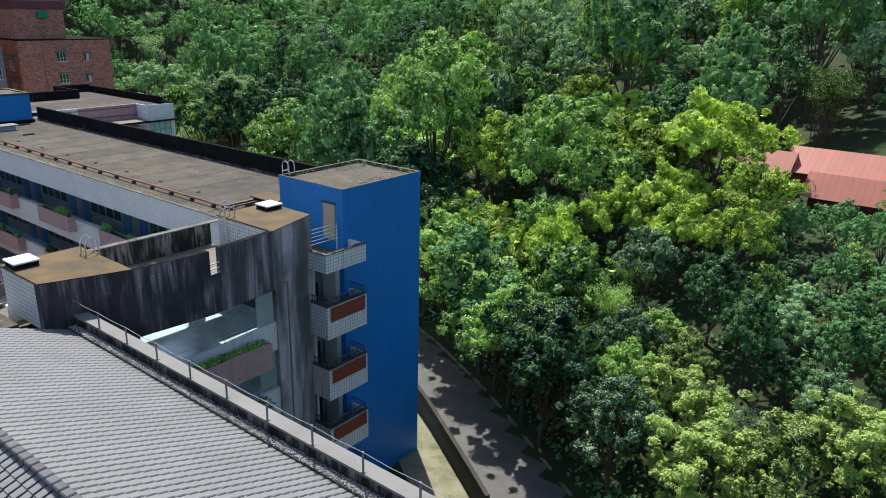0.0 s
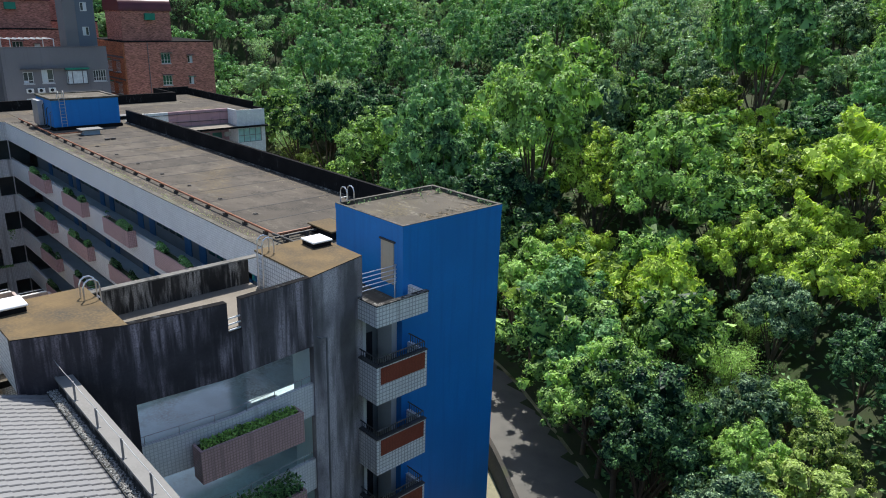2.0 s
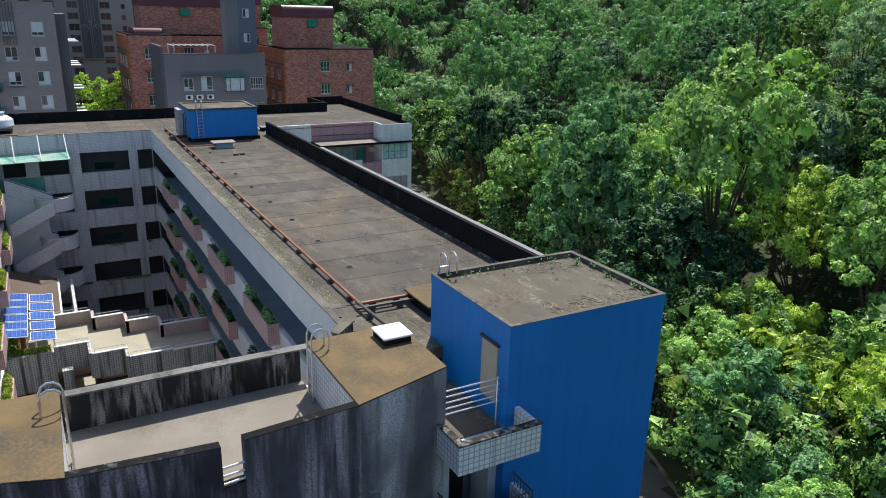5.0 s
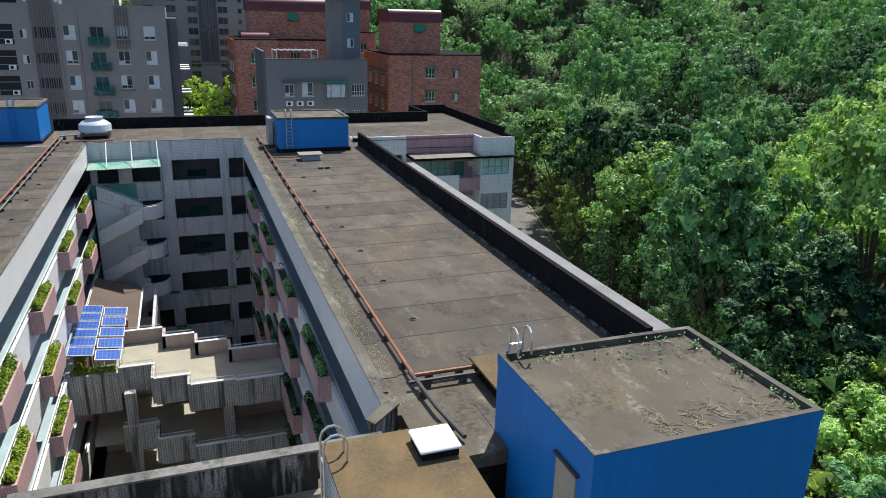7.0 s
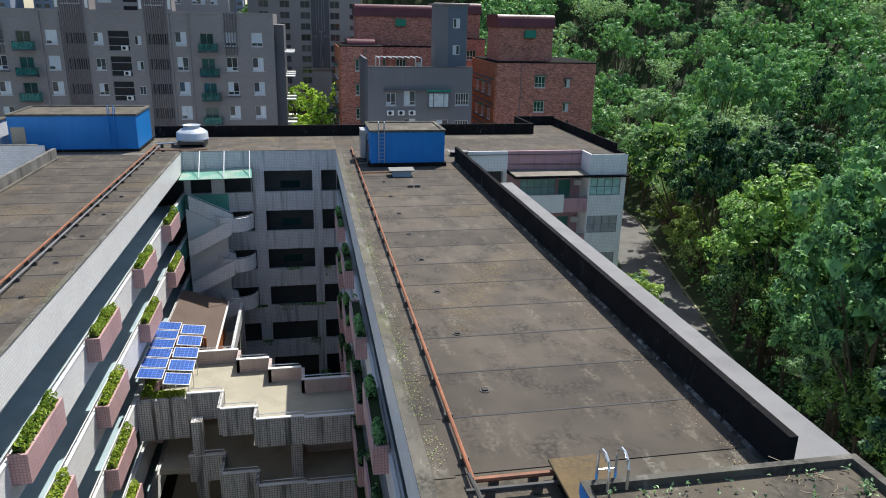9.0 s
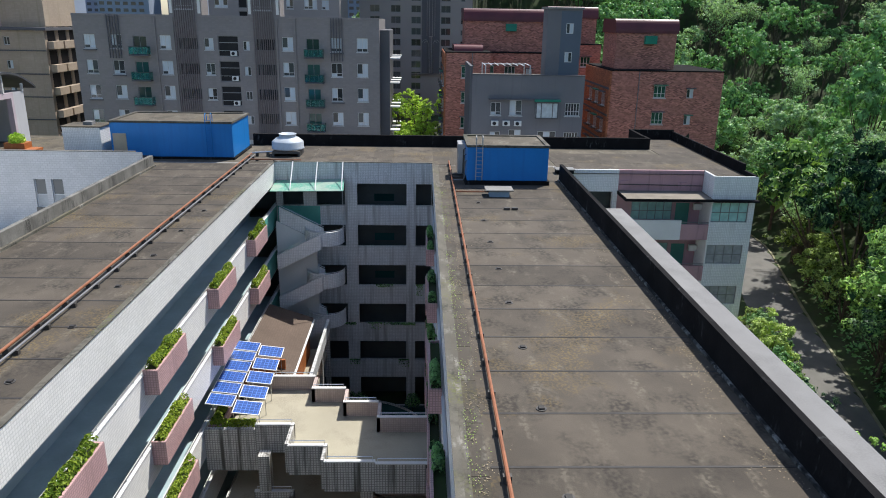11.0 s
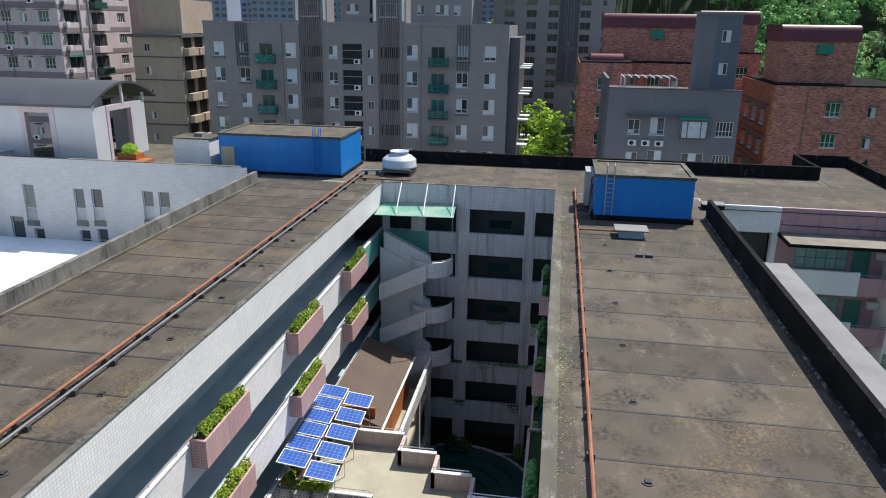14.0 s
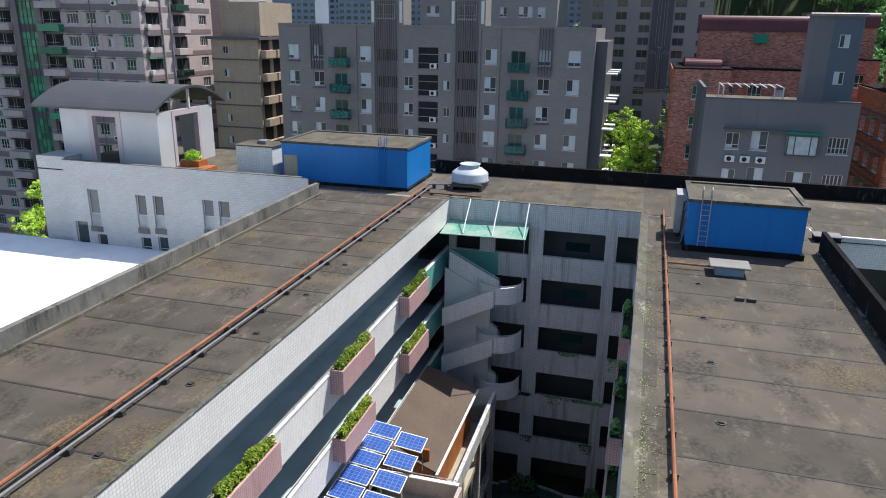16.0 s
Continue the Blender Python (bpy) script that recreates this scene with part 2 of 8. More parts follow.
# Shade behind the openings is put into these two darker corridor colours.
BACK_FLOOR = mat("shaded_corridor_floor", (0.12, 0.13, 0.13), 0.5, 0.15, 0.6, 8, 0.05)
BACK_WALL = mat("shaded_corridor_wall", (0.1, 0.115, 0.115), 0.7, 0.2, 0.5, 8, 0.05)
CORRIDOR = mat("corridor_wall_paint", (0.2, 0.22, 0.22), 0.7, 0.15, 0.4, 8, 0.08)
CORRIDOR_FLOOR = mat("corridor_floor_paint", (0.5, 0.58, 0.6), 0.28, 0.12, 0.6, 8, 0.05, stain=(0.36, 0.42, 0.43), stain_at=(0.55, 0.75))
TERRACE = mat("terrace_screed", (0.36, 0.33, 0.25), 0.9, 0.12, 0.3, 10, 0.2, stain=(0.22, 0.2, 0.155), stain_at=(0.52, 0.75))
GREEN_PAINT = mat("green_paint", (0.1, 0.36, 0.29), 0.5, 0.15, 0.5, 8, 0.08)
# Teal darkened so that the court's deep shadow is part of its colour.
TEAL_DARK = mat("shaded_teal_court_paint", (0.02, 0.075, 0.064), 0.6, 0.25, 0.4, 8, 0.1)
RED_BROWN = mat("red_brown_tile_panel", (0.27, 0.06, 0.035), 0.5, 0.15, 0.6, 9, 0.2, tile=(0.2, 0.06, 0.008), mortar=0.6)
STEEL = mat("stainless_steel", (0.62, 0.63, 0.64), 0.28, 0.08, 1, 8, 0.03, metal=0.9)
TANK_GREY = mat("pale_drum_panel", (0.5, 0.55, 0.6), 0.45, 0.12, 1.2, 8, 0.05, stain=(0.3, 0.31, 0.31), stain_at=(0.52, 0.7))
RAIL_GREY = mat("galvanised_rail", (0.42, 0.43, 0.44), 0.45, 0.15, 1, 8, 0.05, metal=0.6)
RAIL_DULL = mat("weathered_zinc", (0.2, 0.2, 0.205), 0.6, 0.15, 1, 8, 0.05, metal=0.3)
VENT_BLUE = mat("bluish_metal_paint", (0.25, 0.33, 0.4), 0.5, 0.15, 1, 8, 0.05)
RAIL_DARK = mat("dark_iron_rail", (0.09, 0.09, 0.09), 0.5, 0.2, 1, 8, 0.05, metal=0.4)
RUST_PIPE = mat("orange_painted_pipe", (0.27, 0.1, 0.045), 0.6, 0.3, 1.5, 8, 0.15, stain=(0.14, 0.06, 0.03), stain_at=(0.5, 0.7))
PIPE_GREY = mat("grey_pipe", (0.17, 0.17, 0.175), 0.5, 0.2, 1, 8, 0.05)
SOUTH_WALL = mat("dull_cream_corridor_wall", (0.4, 0.46, 0.47), 0.7, 0.12, 0.5, 8, 0.06)
# Pale bluish base colour includes the sky that the glossy floor reflects.
DARK_FLOOR = mat("sky_tinted_corridor_floor", (0.36, 0.46, 0.49), 0.35, 0.15, 0.6, 8, 0.05)
PIPE_DARK = mat("dark_pipe", (0.06, 0.055, 0.05), 0.6, 0.3, 1, 8, 0.1)
WHITE_PAINT = mat("white_paint", (0.7, 0.7, 0.68), 0.5, 0.06, 0.5, 8, 0.06)
WHITE_ROOF = mat("white_roof_coating", (0.85, 0.85, 0.84), 0.6, 0.05, 0.3, 8, 0.06, stain=(0.7, 0.7, 0.69), stain_at=(0.5, 0.8))
PAVILION_WHITE = mat("soft_white_paint", (0.5, 0.5, 0.51), 0.5, 0.06, 0.5, 8, 0.06, streak=(0.38, 0.37, 0.37), streak_at=(0.6, 0.85))
LILAC_PAINT = mat("lilac_trim_paint", (0.5, 0.42, 0.45), 0.6, 0.1, 0.5, 8, 0.06)
VAULT = mat("dark_metal_sheet_roof", (0.085, 0.087, 0.092), 0.5, 0.12, 0.4, 8, 0.08, metal=0.2)
TILE_GREY = mat("grey_roof_tile", (0.185, 0.185, 0.185), 0.6, 0.06, 0.5, 18, 0.15, rnd=0.03, stain=(0.15, 0.15, 0.148), stain_at=(0.5, 0.75))
TILE_BED = mat("roof_tile_bed", (0.06, 0.06, 0.06), 0.9, 0.2, 1, 12, 0.2)
RIDGE_TILE = mat("dark_ridge_tile", (0.09, 0.09, 0.095), 0.6, 0.2, 1, 12, 0.2, rnd=0.2)
PEBBLE = mat("pebble", (0.36, 0.35, 0.33), 0.95, 0.2, 4, 30, 0.2)
pn = PEBBLE.node_tree
pn.links.new(mix_col(pn, next(n for n in pn.nodes if n.type == "NEW_GEOMETRY").outputs["Random Per Island"], (0.13, 0.127, 0.115), (0.58, 0.565, 0.53)), pn.nodes["Principled BSDF"].inputs["Base Color"])
GRAVEL_BED = mat("gutter_bed", (0.07, 0.068, 0.06), 0.95, 0.3, 4, 30, 0.6)
COPING_PALE = mat("pale_coping_cement", (0.22, 0.214, 0.2), 0.85, 0.1, 0.5, 14, 0.15, stain=(0.14, 0.135, 0.12), stain_at=(0.48, 0.72))
TOWER_COPING = roofing_mat("dark_mossy_coping", (0.03, 0.03, 0.025), (0.1, 0.092, 0.075), (0.22, 0.21, 0.18), (0.08, 0.09, 0.025), 0.0)
ASPHALT = mat("old_asphalt", (0.13, 0.126, 0.115), 0.9, 0.15, 0.4, 30, 0.3, stain=(0.09, 0.09, 0.085), stain_at=(0.52, 0.72))
PATH = mat("mossy_path_concrete", (0.25, 0.235, 0.15), 0.95, 0.2, 0.8, 10, 0.3, stain=(0.08, 0.09, 0.03), stain_at=(0.48, 0.66))
SOIL = mat("forest_floor", (0.035, 0.045, 0.018), 0.95, 0.4, 0.3, 5, 0.5, stain=(0.03, 0.06, 0.012), stain_at=(0.42, 0.6))
STRAW = mat("dry_straw", (0.36, 0.29, 0.19), 0.9, 0.3, 3, 12, 0.1)
BARK = mat("bark", (0.11, 0.085, 0.06), 0.95, 0.3, 2, 12, 0.6)
WALL_DARK = mat("dark_boundary_wall", (0.055, 0.05, 0.042), 0.9, 0.3, 0.8, 8, 0.4, tile=(0.4, 0.2, 0.015), mortar=0.6, offset=0.5, stain=(0.05, 0.06, 0.02), stain_at=(0.5, 0.65))
BRICK_RED = mat("red_brick_tile", (0.6, 0.255, 0.19), 0.75, 0.14, 0.9, 3, 0.3, tile=(0.34, 0.12, 0.02), mortar=0.72, offset=0.5, patch=0.26)
BRICK_ORANGE = mat("orange_brick_tile", (0.52, 0.18, 0.085), 0.75, 0.16, 0.9, 3, 0.3, tile=(0.34, 0.12, 0.02), mortar=0.74, offset=0.5, patch=0.3)
MAROON = mat("maroon_sheet_roof", (0.11, 0.022, 0.028), 0.4, 0.2, 0.5, 6, 0.1)
REND_GREY = mat("mauve_grey_tile", (0.25, 0.228, 0.222), 0.7, 0.06, 0.2, 6, 0.12, tile=(0.45, 0.24, 0.015), mortar=0.9)
REND_BLUE = mat("purple_grey_render", (0.17, 0.168, 0.178), 0.75, 0.1, 0.25, 6, 0.12, streak=(0.13, 0.127, 0.135), streak_at=(0.58, 0.85))
SHAFT_BLUE = mat("slate_blue_panel", (0.1, 0.125, 0.16), 0.6, 0.1, 0.3, 6, 0.1)
REND_DARK = mat("dark_grey_render", (0.1, 0.1, 0.11), 0.75, 0.1, 0.3, 6, 0.12)
REND_PINK = mat("pale_pinkish_tile", (0.5, 0.42, 0.415), 0.7, 0.08, 0.25, 6, 0.12, tile=(0.45, 0.24, 0.015), mortar=0.88, streak=(0.3, 0.25, 0.25), streak_at=(0.55, 0.8))
REND_TAN = mat("tan_tile", (0.42, 0.335, 0.255), 0.7, 0.08, 0.25, 6, 0.12, tile=(0.45, 0.24, 0.015), mortar=0.88, streak=(0.3, 0.25, 0.17), streak_at=(0.55, 0.8))
REND_MAUVE = mat("mauve_band_tile", (0.2, 0.165, 0.17), 0.7, 0.1, 0.3, 6, 0.12, tile=(0.45, 0.24, 0.015), mortar=0.9)
REND_TOWER = mat("warm_grey_tower_tile", (0.3, 0.278, 0.268), 0.7, 0.08, 0.2, 6, 0.12)
# Distance haze is painted in as a blue-grey wall colour.
REND_FAR = mat("hazy_far_tower_grey", (0.26, 0.31, 0.4), 0.8, 0.1, 0.1, 2, 0.0)
GLASS = glass_mat("window_glass", (0.05, 0.06, 0.065))
GLASS_TEAL = glass_mat("teal_window_glass", (0.02, 0.075, 0.07))
RAIL_GLASS = clear_glass("tinted_rail_glass", (0.06, 0.26, 0.24), 0.3)
GLASS_DIM_GREEN = glass_mat("dim_green_glass", (0.025, 0.085, 0.065))
GLASS_GREEN = glass_mat("green_window_glass", (0.03, 0.22, 0.13))
BLIND = mat("dusty_blind", (0.33, 0.34, 0.34), 0.8, 0.2, 2, 8, 0.0, rnd=0.3)
CURTAIN = mat("pale_curtain", (0.5, 0.56, 0.58), 0.8, 0.2, 2, 8, 0.0, rnd=0.5)
CURTAIN_TEAL = mat("mint_curtain", (0.3, 0.5, 0.46), 0.8, 0.2, 2, 8, 0.0, rnd=0.2)
def pane_mat(name, pale_pane):
    """Panes of which some are pale, for curtains and painted-in sky reflection, and some show a dark room."""
    m = glass_mat(name, (0.05, 0.06, 0.065), 0.08)
    nt = m.node_tree
    b = nt.nodes["Principled BSDF"]
    geo = nt.nodes.new("ShaderNodeNewGeometry")
    info = nt.nodes.new("ShaderNodeObjectInfo")
    r = math_node(nt, "FRACT", math_node(nt, "ADD", math_node(nt, "MULTIPLY", geo.outputs["Random Per Island"], 3.7), math_node(nt, "MULTIPLY", info.outputs["Random"], 7.3)))
    c = b.inputs["Base Color"].links[0].from_socket
    folds = noise_at(nt, geo.outputs["Position"], 3.0, 2, (1, 4, 0.2))
    light = mix_col(nt, folds, tuple(x * 0.6 for x in pale_pane), pale_pane)
    nt.links.new(mix_col(nt, math_node(nt, "GREATER_THAN", r, 0.5), c, light), b.inputs["Base Color"])
    return m


PANE_MIXED = pane_mat("curtain_and_sky_pane", (0.66, 0.74, 0.8))
FRAME_WHITE = mat("white_window_frame", (0.55, 0.56, 0.56), 0.5, 0.1, 1, 8, 0.0)
FRAME_GREY = mat("aluminium_frame", (0.22, 0.22, 0.22), 0.45, 0.1, 1, 8, 0.0)
DARK_TEAL = mat("stair_green_paint", (0.06, 0.2, 0.16), 0.6, 0.2, 0.5, 8, 0.1)
# Near-black that paints in the shade of open rooms; also used on fans.
DARK = mat("shaded_interior_and_fan_black", (0.02, 0.02, 0.022), 0.9, 0.2, 1, 5, 0.0)
DOOR_BLUE = mat("blue_door_paint", (0.03, 0.13, 0.27), 0.5, 0.15, 1, 8, 0.05)
DOOR_TAN = mat("tan_metal_door", (0.42, 0.36, 0.27), 0.5, 0.12, 1, 8, 0.05)
BROWN_ROOF = mat("brown_shingle_roof", (0.115, 0.082, 0.062), 0.85, 0.15, 0.5, 10, 0.25, tile=(0.3, 0.18, 0.012), mortar=0.75, offset=0.5)
ORANGE_WOOD = mat("orange_stained_wood", (0.4, 0.13, 0.035), 0.55, 0.2, 1.2, 10, 0.15, tile=(0.12, 3.0, 0.006), mortar=0.5)
PV_BLUE = mat("solar_cell_blue", (0.035, 0.085, 0.28), 0.22, 0.1, 1, 4, 0.05, tile=(0.26, 0.26, 0.014), mortar=2.4, spec=0.6)
PV_FRAME = mat("solar_frame_aluminium", (0.75, 0.76, 0.77), 0.35, 0.05, 1, 8, 0.0, metal=0.3)
AWNING = mat("green_awning_sheet", (0.28, 0.38, 0.31), 0.5, 0.2, 0.8, 6, 0.05, stain=(0.07, 0.3, 0.22), stain_at=(0.45, 0.58))
AWNING_GREEN = mat("green_window_canopy", (0.01, 0.2, 0.13), 0.5, 0.1, 1, 8, 0.0)
RED_ROOF = mat("red_sheet_roof", (0.4, 0.115, 0.075), 0.55, 0.12, 0.4, 6, 0.1, tile=(0.6, 20.0, 0.03), mortar=0.7)
SKYLIGHT = mat("white_skylight_cover", (0.85, 0.85, 0.83), 0.4, 0.03, 1, 8, 0.0)
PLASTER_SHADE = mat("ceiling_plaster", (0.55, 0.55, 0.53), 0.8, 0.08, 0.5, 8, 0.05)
MURAL = mat("mural_blue", (0.03, 0.2, 0.5), 0.6, 0.5, 1.2, 3, 0.0, stain=(0.05, 0.45, 0.3), stain_at=(0.5, 0.56))

LEAF = [leaf_mat("leaf_mid_green", (0.018, 0.062, 0.022), (0.45, 0.7, 0.2)),
        leaf_mat("leaf_yellow_green", (0.042, 0.098, 0.018), (0.6, 0.78, 0.15)),
        leaf_mat("leaf_deep_green", (0.011, 0.041, 0.026), (0.25, 0.48, 0.19)),
        leaf_mat("leaf_grey_green", (0.022, 0.066, 0.044), (0.42, 0.62, 0.33)),
        leaf_mat("leaf_olive_green", (0.03, 0.068, 0.02), (0.46, 0.6, 0.18))]
LEAF_FRESH = leaf_mat("leaf_street_tree", (0.26, 0.44, 0.04), (0.66, 0.86, 0.15))
LEAF_SHRUB = leaf_mat("leaf_shrub", (0.09, 0.165, 0.02), (0.34, 0.43, 0.055))


# ---- building blocks ----
def thing(name, at, label, category, group="", kind=""):
    ob = new(name)
    ob.location = at
    ob.empty_display_size = 0.2
    return tagged(ob, label, category, group, kind)


def part(name, bm, material, parent=None, label=""):
    """One mesh object in world metres under a thing or a part (or none)."""
    me = bpy.data.meshes.new(name)
    bm.to_mesh(me)
    bm.free()
    for m in (material if isinstance(material, (list, tuple)) else (material,)):
        me.materials.append(m)
    return piece(name, me, parent, label=label)


def piece(name, me, parent=None, m=None, label=""):
    """An object of its own on a mesh that may be shared; m places it in the world."""
    ob = new(name, me)
    if m is not None:
        ob.matrix_basis = m
    if parent is not None:
        ob.parent = parent
        if parent.type == "EMPTY":
            ob.matrix_parent_inverse = Matrix.Translation(-Vector(parent.location))
    if label:
        ob["label"] = label
    return ob


def box(bm, x0, x1, y0, y1, z0, z1, mi=0):
    v = [bm.verts.new((x, y, z)) for z in (z0, z1) for y in (y0, y1) for x in (x0, x1)]
    for f in ((0, 2, 3, 1), (4, 5, 7, 6), (0, 1, 5, 4), (2, 6, 7, 3), (0, 4, 6, 2), (1, 3, 7, 5)):
        bm.faces.new([v[i] for i in f]).material_index = mi
    return v


def boxes(*dims):
    bm = bmesh.new()
    for d in dims:
        box(bm, *d)
    return bm


def bevelled(bm, w=0.02):
    bmesh.ops.bevel(bm, geom=bm.edges[:], offset=w, segments=1, affect="EDGES")
    return bm


def tube(bm, pts, r, sides=8, cap=True):
    """A pipe of round section through points."""
    pts = [Vector(p) for p in pts]
    rings = []
    for i, p in enumerate(pts):
        d = (pts[min(i + 1, len(pts) - 1)] - pts[max(i - 1, 0)]).normalized()
        a = d.orthogonal().normalized() if abs(d.z) > 0.9 else d.cross(Vector((0, 0, 1))).normalized()
        b = d.cross(a)
        rr = r[i] if isinstance(r, (list, tuple)) else r
        rings.append([bm.verts.new(p + rr * (math.cos(t) * a + math.sin(t) * b)) for t in (2 * math.pi * k / sides for k in range(sides))])
    for q, s in zip(rings, rings[1:]):
        for k in range(sides):
            bm.faces.new((q[k], q[(k + 1) % sides], s[(k + 1) % sides], s[k]))
    if cap:
        bm.faces.new(rings[0][::-1])
        bm.faces.new(rings[-1])
    return bm


def prism(bm, outline, z0, z1, mi=0):
    """An upright prism on a plan outline."""
    lo = [bm.verts.new((x, y, z0)) for x, y in outline]
    hi = [bm.verts.new((x, y, z1)) for x, y in outline]
    n = len(outline)
    bm.faces.new(lo[::-1]).material_index = mi
    bm.faces.new(hi).material_index = mi
    for i in range(n):
        bm.faces.new((lo[i], lo[(i + 1) % n], hi[(i + 1) % n], hi[i])).material_index = mi
    bmesh.ops.recalc_face_normals(bm, faces=bm.faces)
    return bm


def facade(bm, origin, along, width, height, holes, depth=0.25):
    """A wall skin with recessed openings. origin: lower corner; along: unit vector; holes: (u0, u1, v0, v1)."""
    o, a, up = Vector(origin), Vector(along).normalized(), Vector((0, 0, 1))
    n = a.cross(up)
    us = sorted({0.0, width, *(h[0] for h in holes), *(h[1] for h in holes)})
    vs = sorted({0.0, height, *(h[2] for h in holes), *(h[3] for h in holes)})
    us, vs = [u for u in us if 0 <= u <= width], [v for v in vs if 0 <= v <= height]
    for v0, v1 in zip(vs, vs[1:]):
        row = [h for h in holes if h[2] < (v0 + v1) / 2 < h[3]]
        for u0, u1 in zip(us, us[1:]):
            if any(h[0] < (u0 + u1) / 2 < h[1] for h in row):
                continue
            bm.faces.new([bm.verts.new(o + a * u + up * v) for u, v in ((u0, v0), (u1, v0), (u1, v1), (u0, v1))])
    for u0, u1, v0, v1 in holes:
        c = [(u0, v0), (u1, v0), (u1, v1), (u0, v1)]
        for (ua, va), (ub, vb) in zip(c, c[1:] + c[:1]):
            p, q = o + a * ua + up * va, o + a * ub + up * vb
            bm.faces.new([bm.verts.new(w) for w in (p, q, q - n * depth, p - n * depth)])
    bmesh.ops.remove_doubles(bm, verts=bm.verts, dist=0.001)
    return bm


def ladder(name, parent, x, y, z0, z1, out, wide=0.45, material=STEEL):
    """A fixed ladder with hooped tops; out: the way that it stands off the wall."""
    o = Vector((out[0], out[1], 0)).normalized()
    s = Vector((-o.y, o.x, 0))
    base = Vector((x, y, 0)) + o * 0.15
    bm = bmesh.new()
    for k in (-1, 1):
        p = base + s * (k * wide / 2)
        up = [p + Vector((0, 0, z0)), p + Vector((0, 0, z1 + 0.55))]
        up += [p - o * (0.3 - 0.3 * math.cos(a)) + Vector((0, 0, z1 + 0.55 + 0.3 * math.sin(a))) for a in (0.6, 1.2, 1.8, 2.4, 3.1)]
        up.append(up[-1] - Vector((0, 0, 0.5)))
        tube(bm, up, 0.035, 6)
    z = z0 + 0.3
    while z < z1 + 0.3:
        tube(bm, [base - s * wide / 2 + Vector((0, 0, z)), base + s * wide / 2 + Vector((0, 0, z))], 0.022, 5)
        z += 0.32
    return part(name, bm, material, parent)

# ---- ground, road ----
R = 18.1                      # main roof level
STOREY = 3.93
ROAD = [(30, 8), (-5, 25.5), (-14, 31), (-21.5, 36.0), (-31, 42.0), (-42, 47.5), (-60, 53.5), (-85, 60), (-103, 64.6), (-125, 71), (-142, 72), (-175, 62), (-260, 40)]


def road_y(x):
    for (x0, y0), (x1, y1) in zip(ROAD, ROAD[1:]):
        if x1 <= x <= x0:
            return y0 + (y1 - y0) * (x - x0) / (x1 - x0)
    return ROAD[0][1] - (x - ROAD[0][0]) * 0.5 if x > ROAD[0][0] else ROAD[-1][1]


def smooth(a, b, x):
    t = min(1, max(0, (x - a) / (b - a)))
    return t * t * (3 - 2 * t)


def ground_z(x, y):
    s = (y - road_y(x)) * 0.87
    if s > 3.2:
        d = s - 3.2
        z = 0.42 * min(d, 28) + 0.34 * max(0, min(d - 28, 90)) + 0.12 * max(0, d - 118)
        z += noise.noise(Vector((x * 0.03, y * 0.03, 0))) * min(3.0, d * 0.15)
        z += smooth(-145, -270, x) * 50
        return max(z, 0.02)
    if s > -9:
        return -0.02
    low = max(-6.6, -(-s - 9) * 1.2)
    rise = smooth(-104, -120, x) * smooth(-42, -26, y) * 19
    far = smooth(-60, -160, y) * 4 + smooth(-175, -290, x) * smooth(-20, 50, y) * 50
    return low + rise + far


def build_ground():
    xs = [-420, -360, -300, -260, -230, -200, -180, -165, -150, -140, -132] + [-126 + 2.5 * i for i in range(56)] + [16, 22, 30, 45, 70, 120, 200, 320]
    ys = [-320, -240, -180, -140, -110, -80, -60, -45, -30, -20, -10, 0, 6, 12, 17] + [20 + 1.6 * i for i in range(56)] + [112, 118, 125, 135, 150, 170, 200, 240, 300, 380, 480]
    bm = bmesh.new()
    grid = [[bm.verts.new((x, y, ground_z(x, y))) for x in xs] for y in ys]
    for r0, r1 in zip(grid, grid[1:]):
        for i in range(len(xs) - 1):
            f = bm.faces.new((r0[i], r0[i + 1], r1[i + 1], r1[i]))
            f.smooth = True
    tagged(part("ground", bm, SOIL), "dark leaf-littered forest soil rising up the hillside", "ground", kind="structure")


def strip(offset0, offset1, z0, z1, x_from, x_to, step=2.0):
    """A bar that follows the road between two offsets from its middle."""
    bm = bmesh.new()
    rows = []
    n = max(2, int(abs(x_to - x_from) / step))
    for i in range(n + 1):
        x = x_from + (x_to - x_from) * i / n
        dy = (road_y(x - 1) - road_y(x + 1)) / 2
        t = Vector((-1, dy, 0)).normalized()
        side = Vector((-t.y, t.x, 0))
        side = side if side.y > 0 else -side
        c = Vector((x, (road_y(x - 2) + road_y(x) + road_y(x + 2)) / 3, 0))
        rows.append([bm.verts.new(c + side * o + Vector((0, 0, z))) for o, z in ((offset0, z0), (offset1, z0), (offset1, z1), (offset0, z1))])
    for a, b in zip(rows, rows[1:]):
        for k in range(4):
            bm.faces.new((a[k], a[(k + 1) % 4], b[(k + 1) % 4], b[k]))
    bm.faces.new(rows[0])
    bm.faces.new(rows[-1][::-1])
    bmesh.ops.recalc_face_normals(bm, faces=bm.faces)
    return bm


build_ground()
tagged(part("road", strip(-3.0, 3.0, -0.2, 0.05, 20, -220), ASPHALT), "narrow worn grey asphalt lane along the hillside", "road", kind="structure")
tagged(part("kerb", strip(3.0, 3.25, -0.2, 0.16, 20, -150), PATH), "low mossy concrete kerb along the hillside lane", "kerb", kind="structure")
tagged(part("boundary_wall", strip(-3.35, -3.05, -0.5, 2.0, -19, -86), WALL_DARK), "dark mossy block wall between school and lane", "wall", kind="structure")
tagged(part("pavement", strip(-6.8, -3.4, -0.4, 0.03, -18, -60), PATH), "mossy concrete path behind the boundary wall", "path", kind="structure")

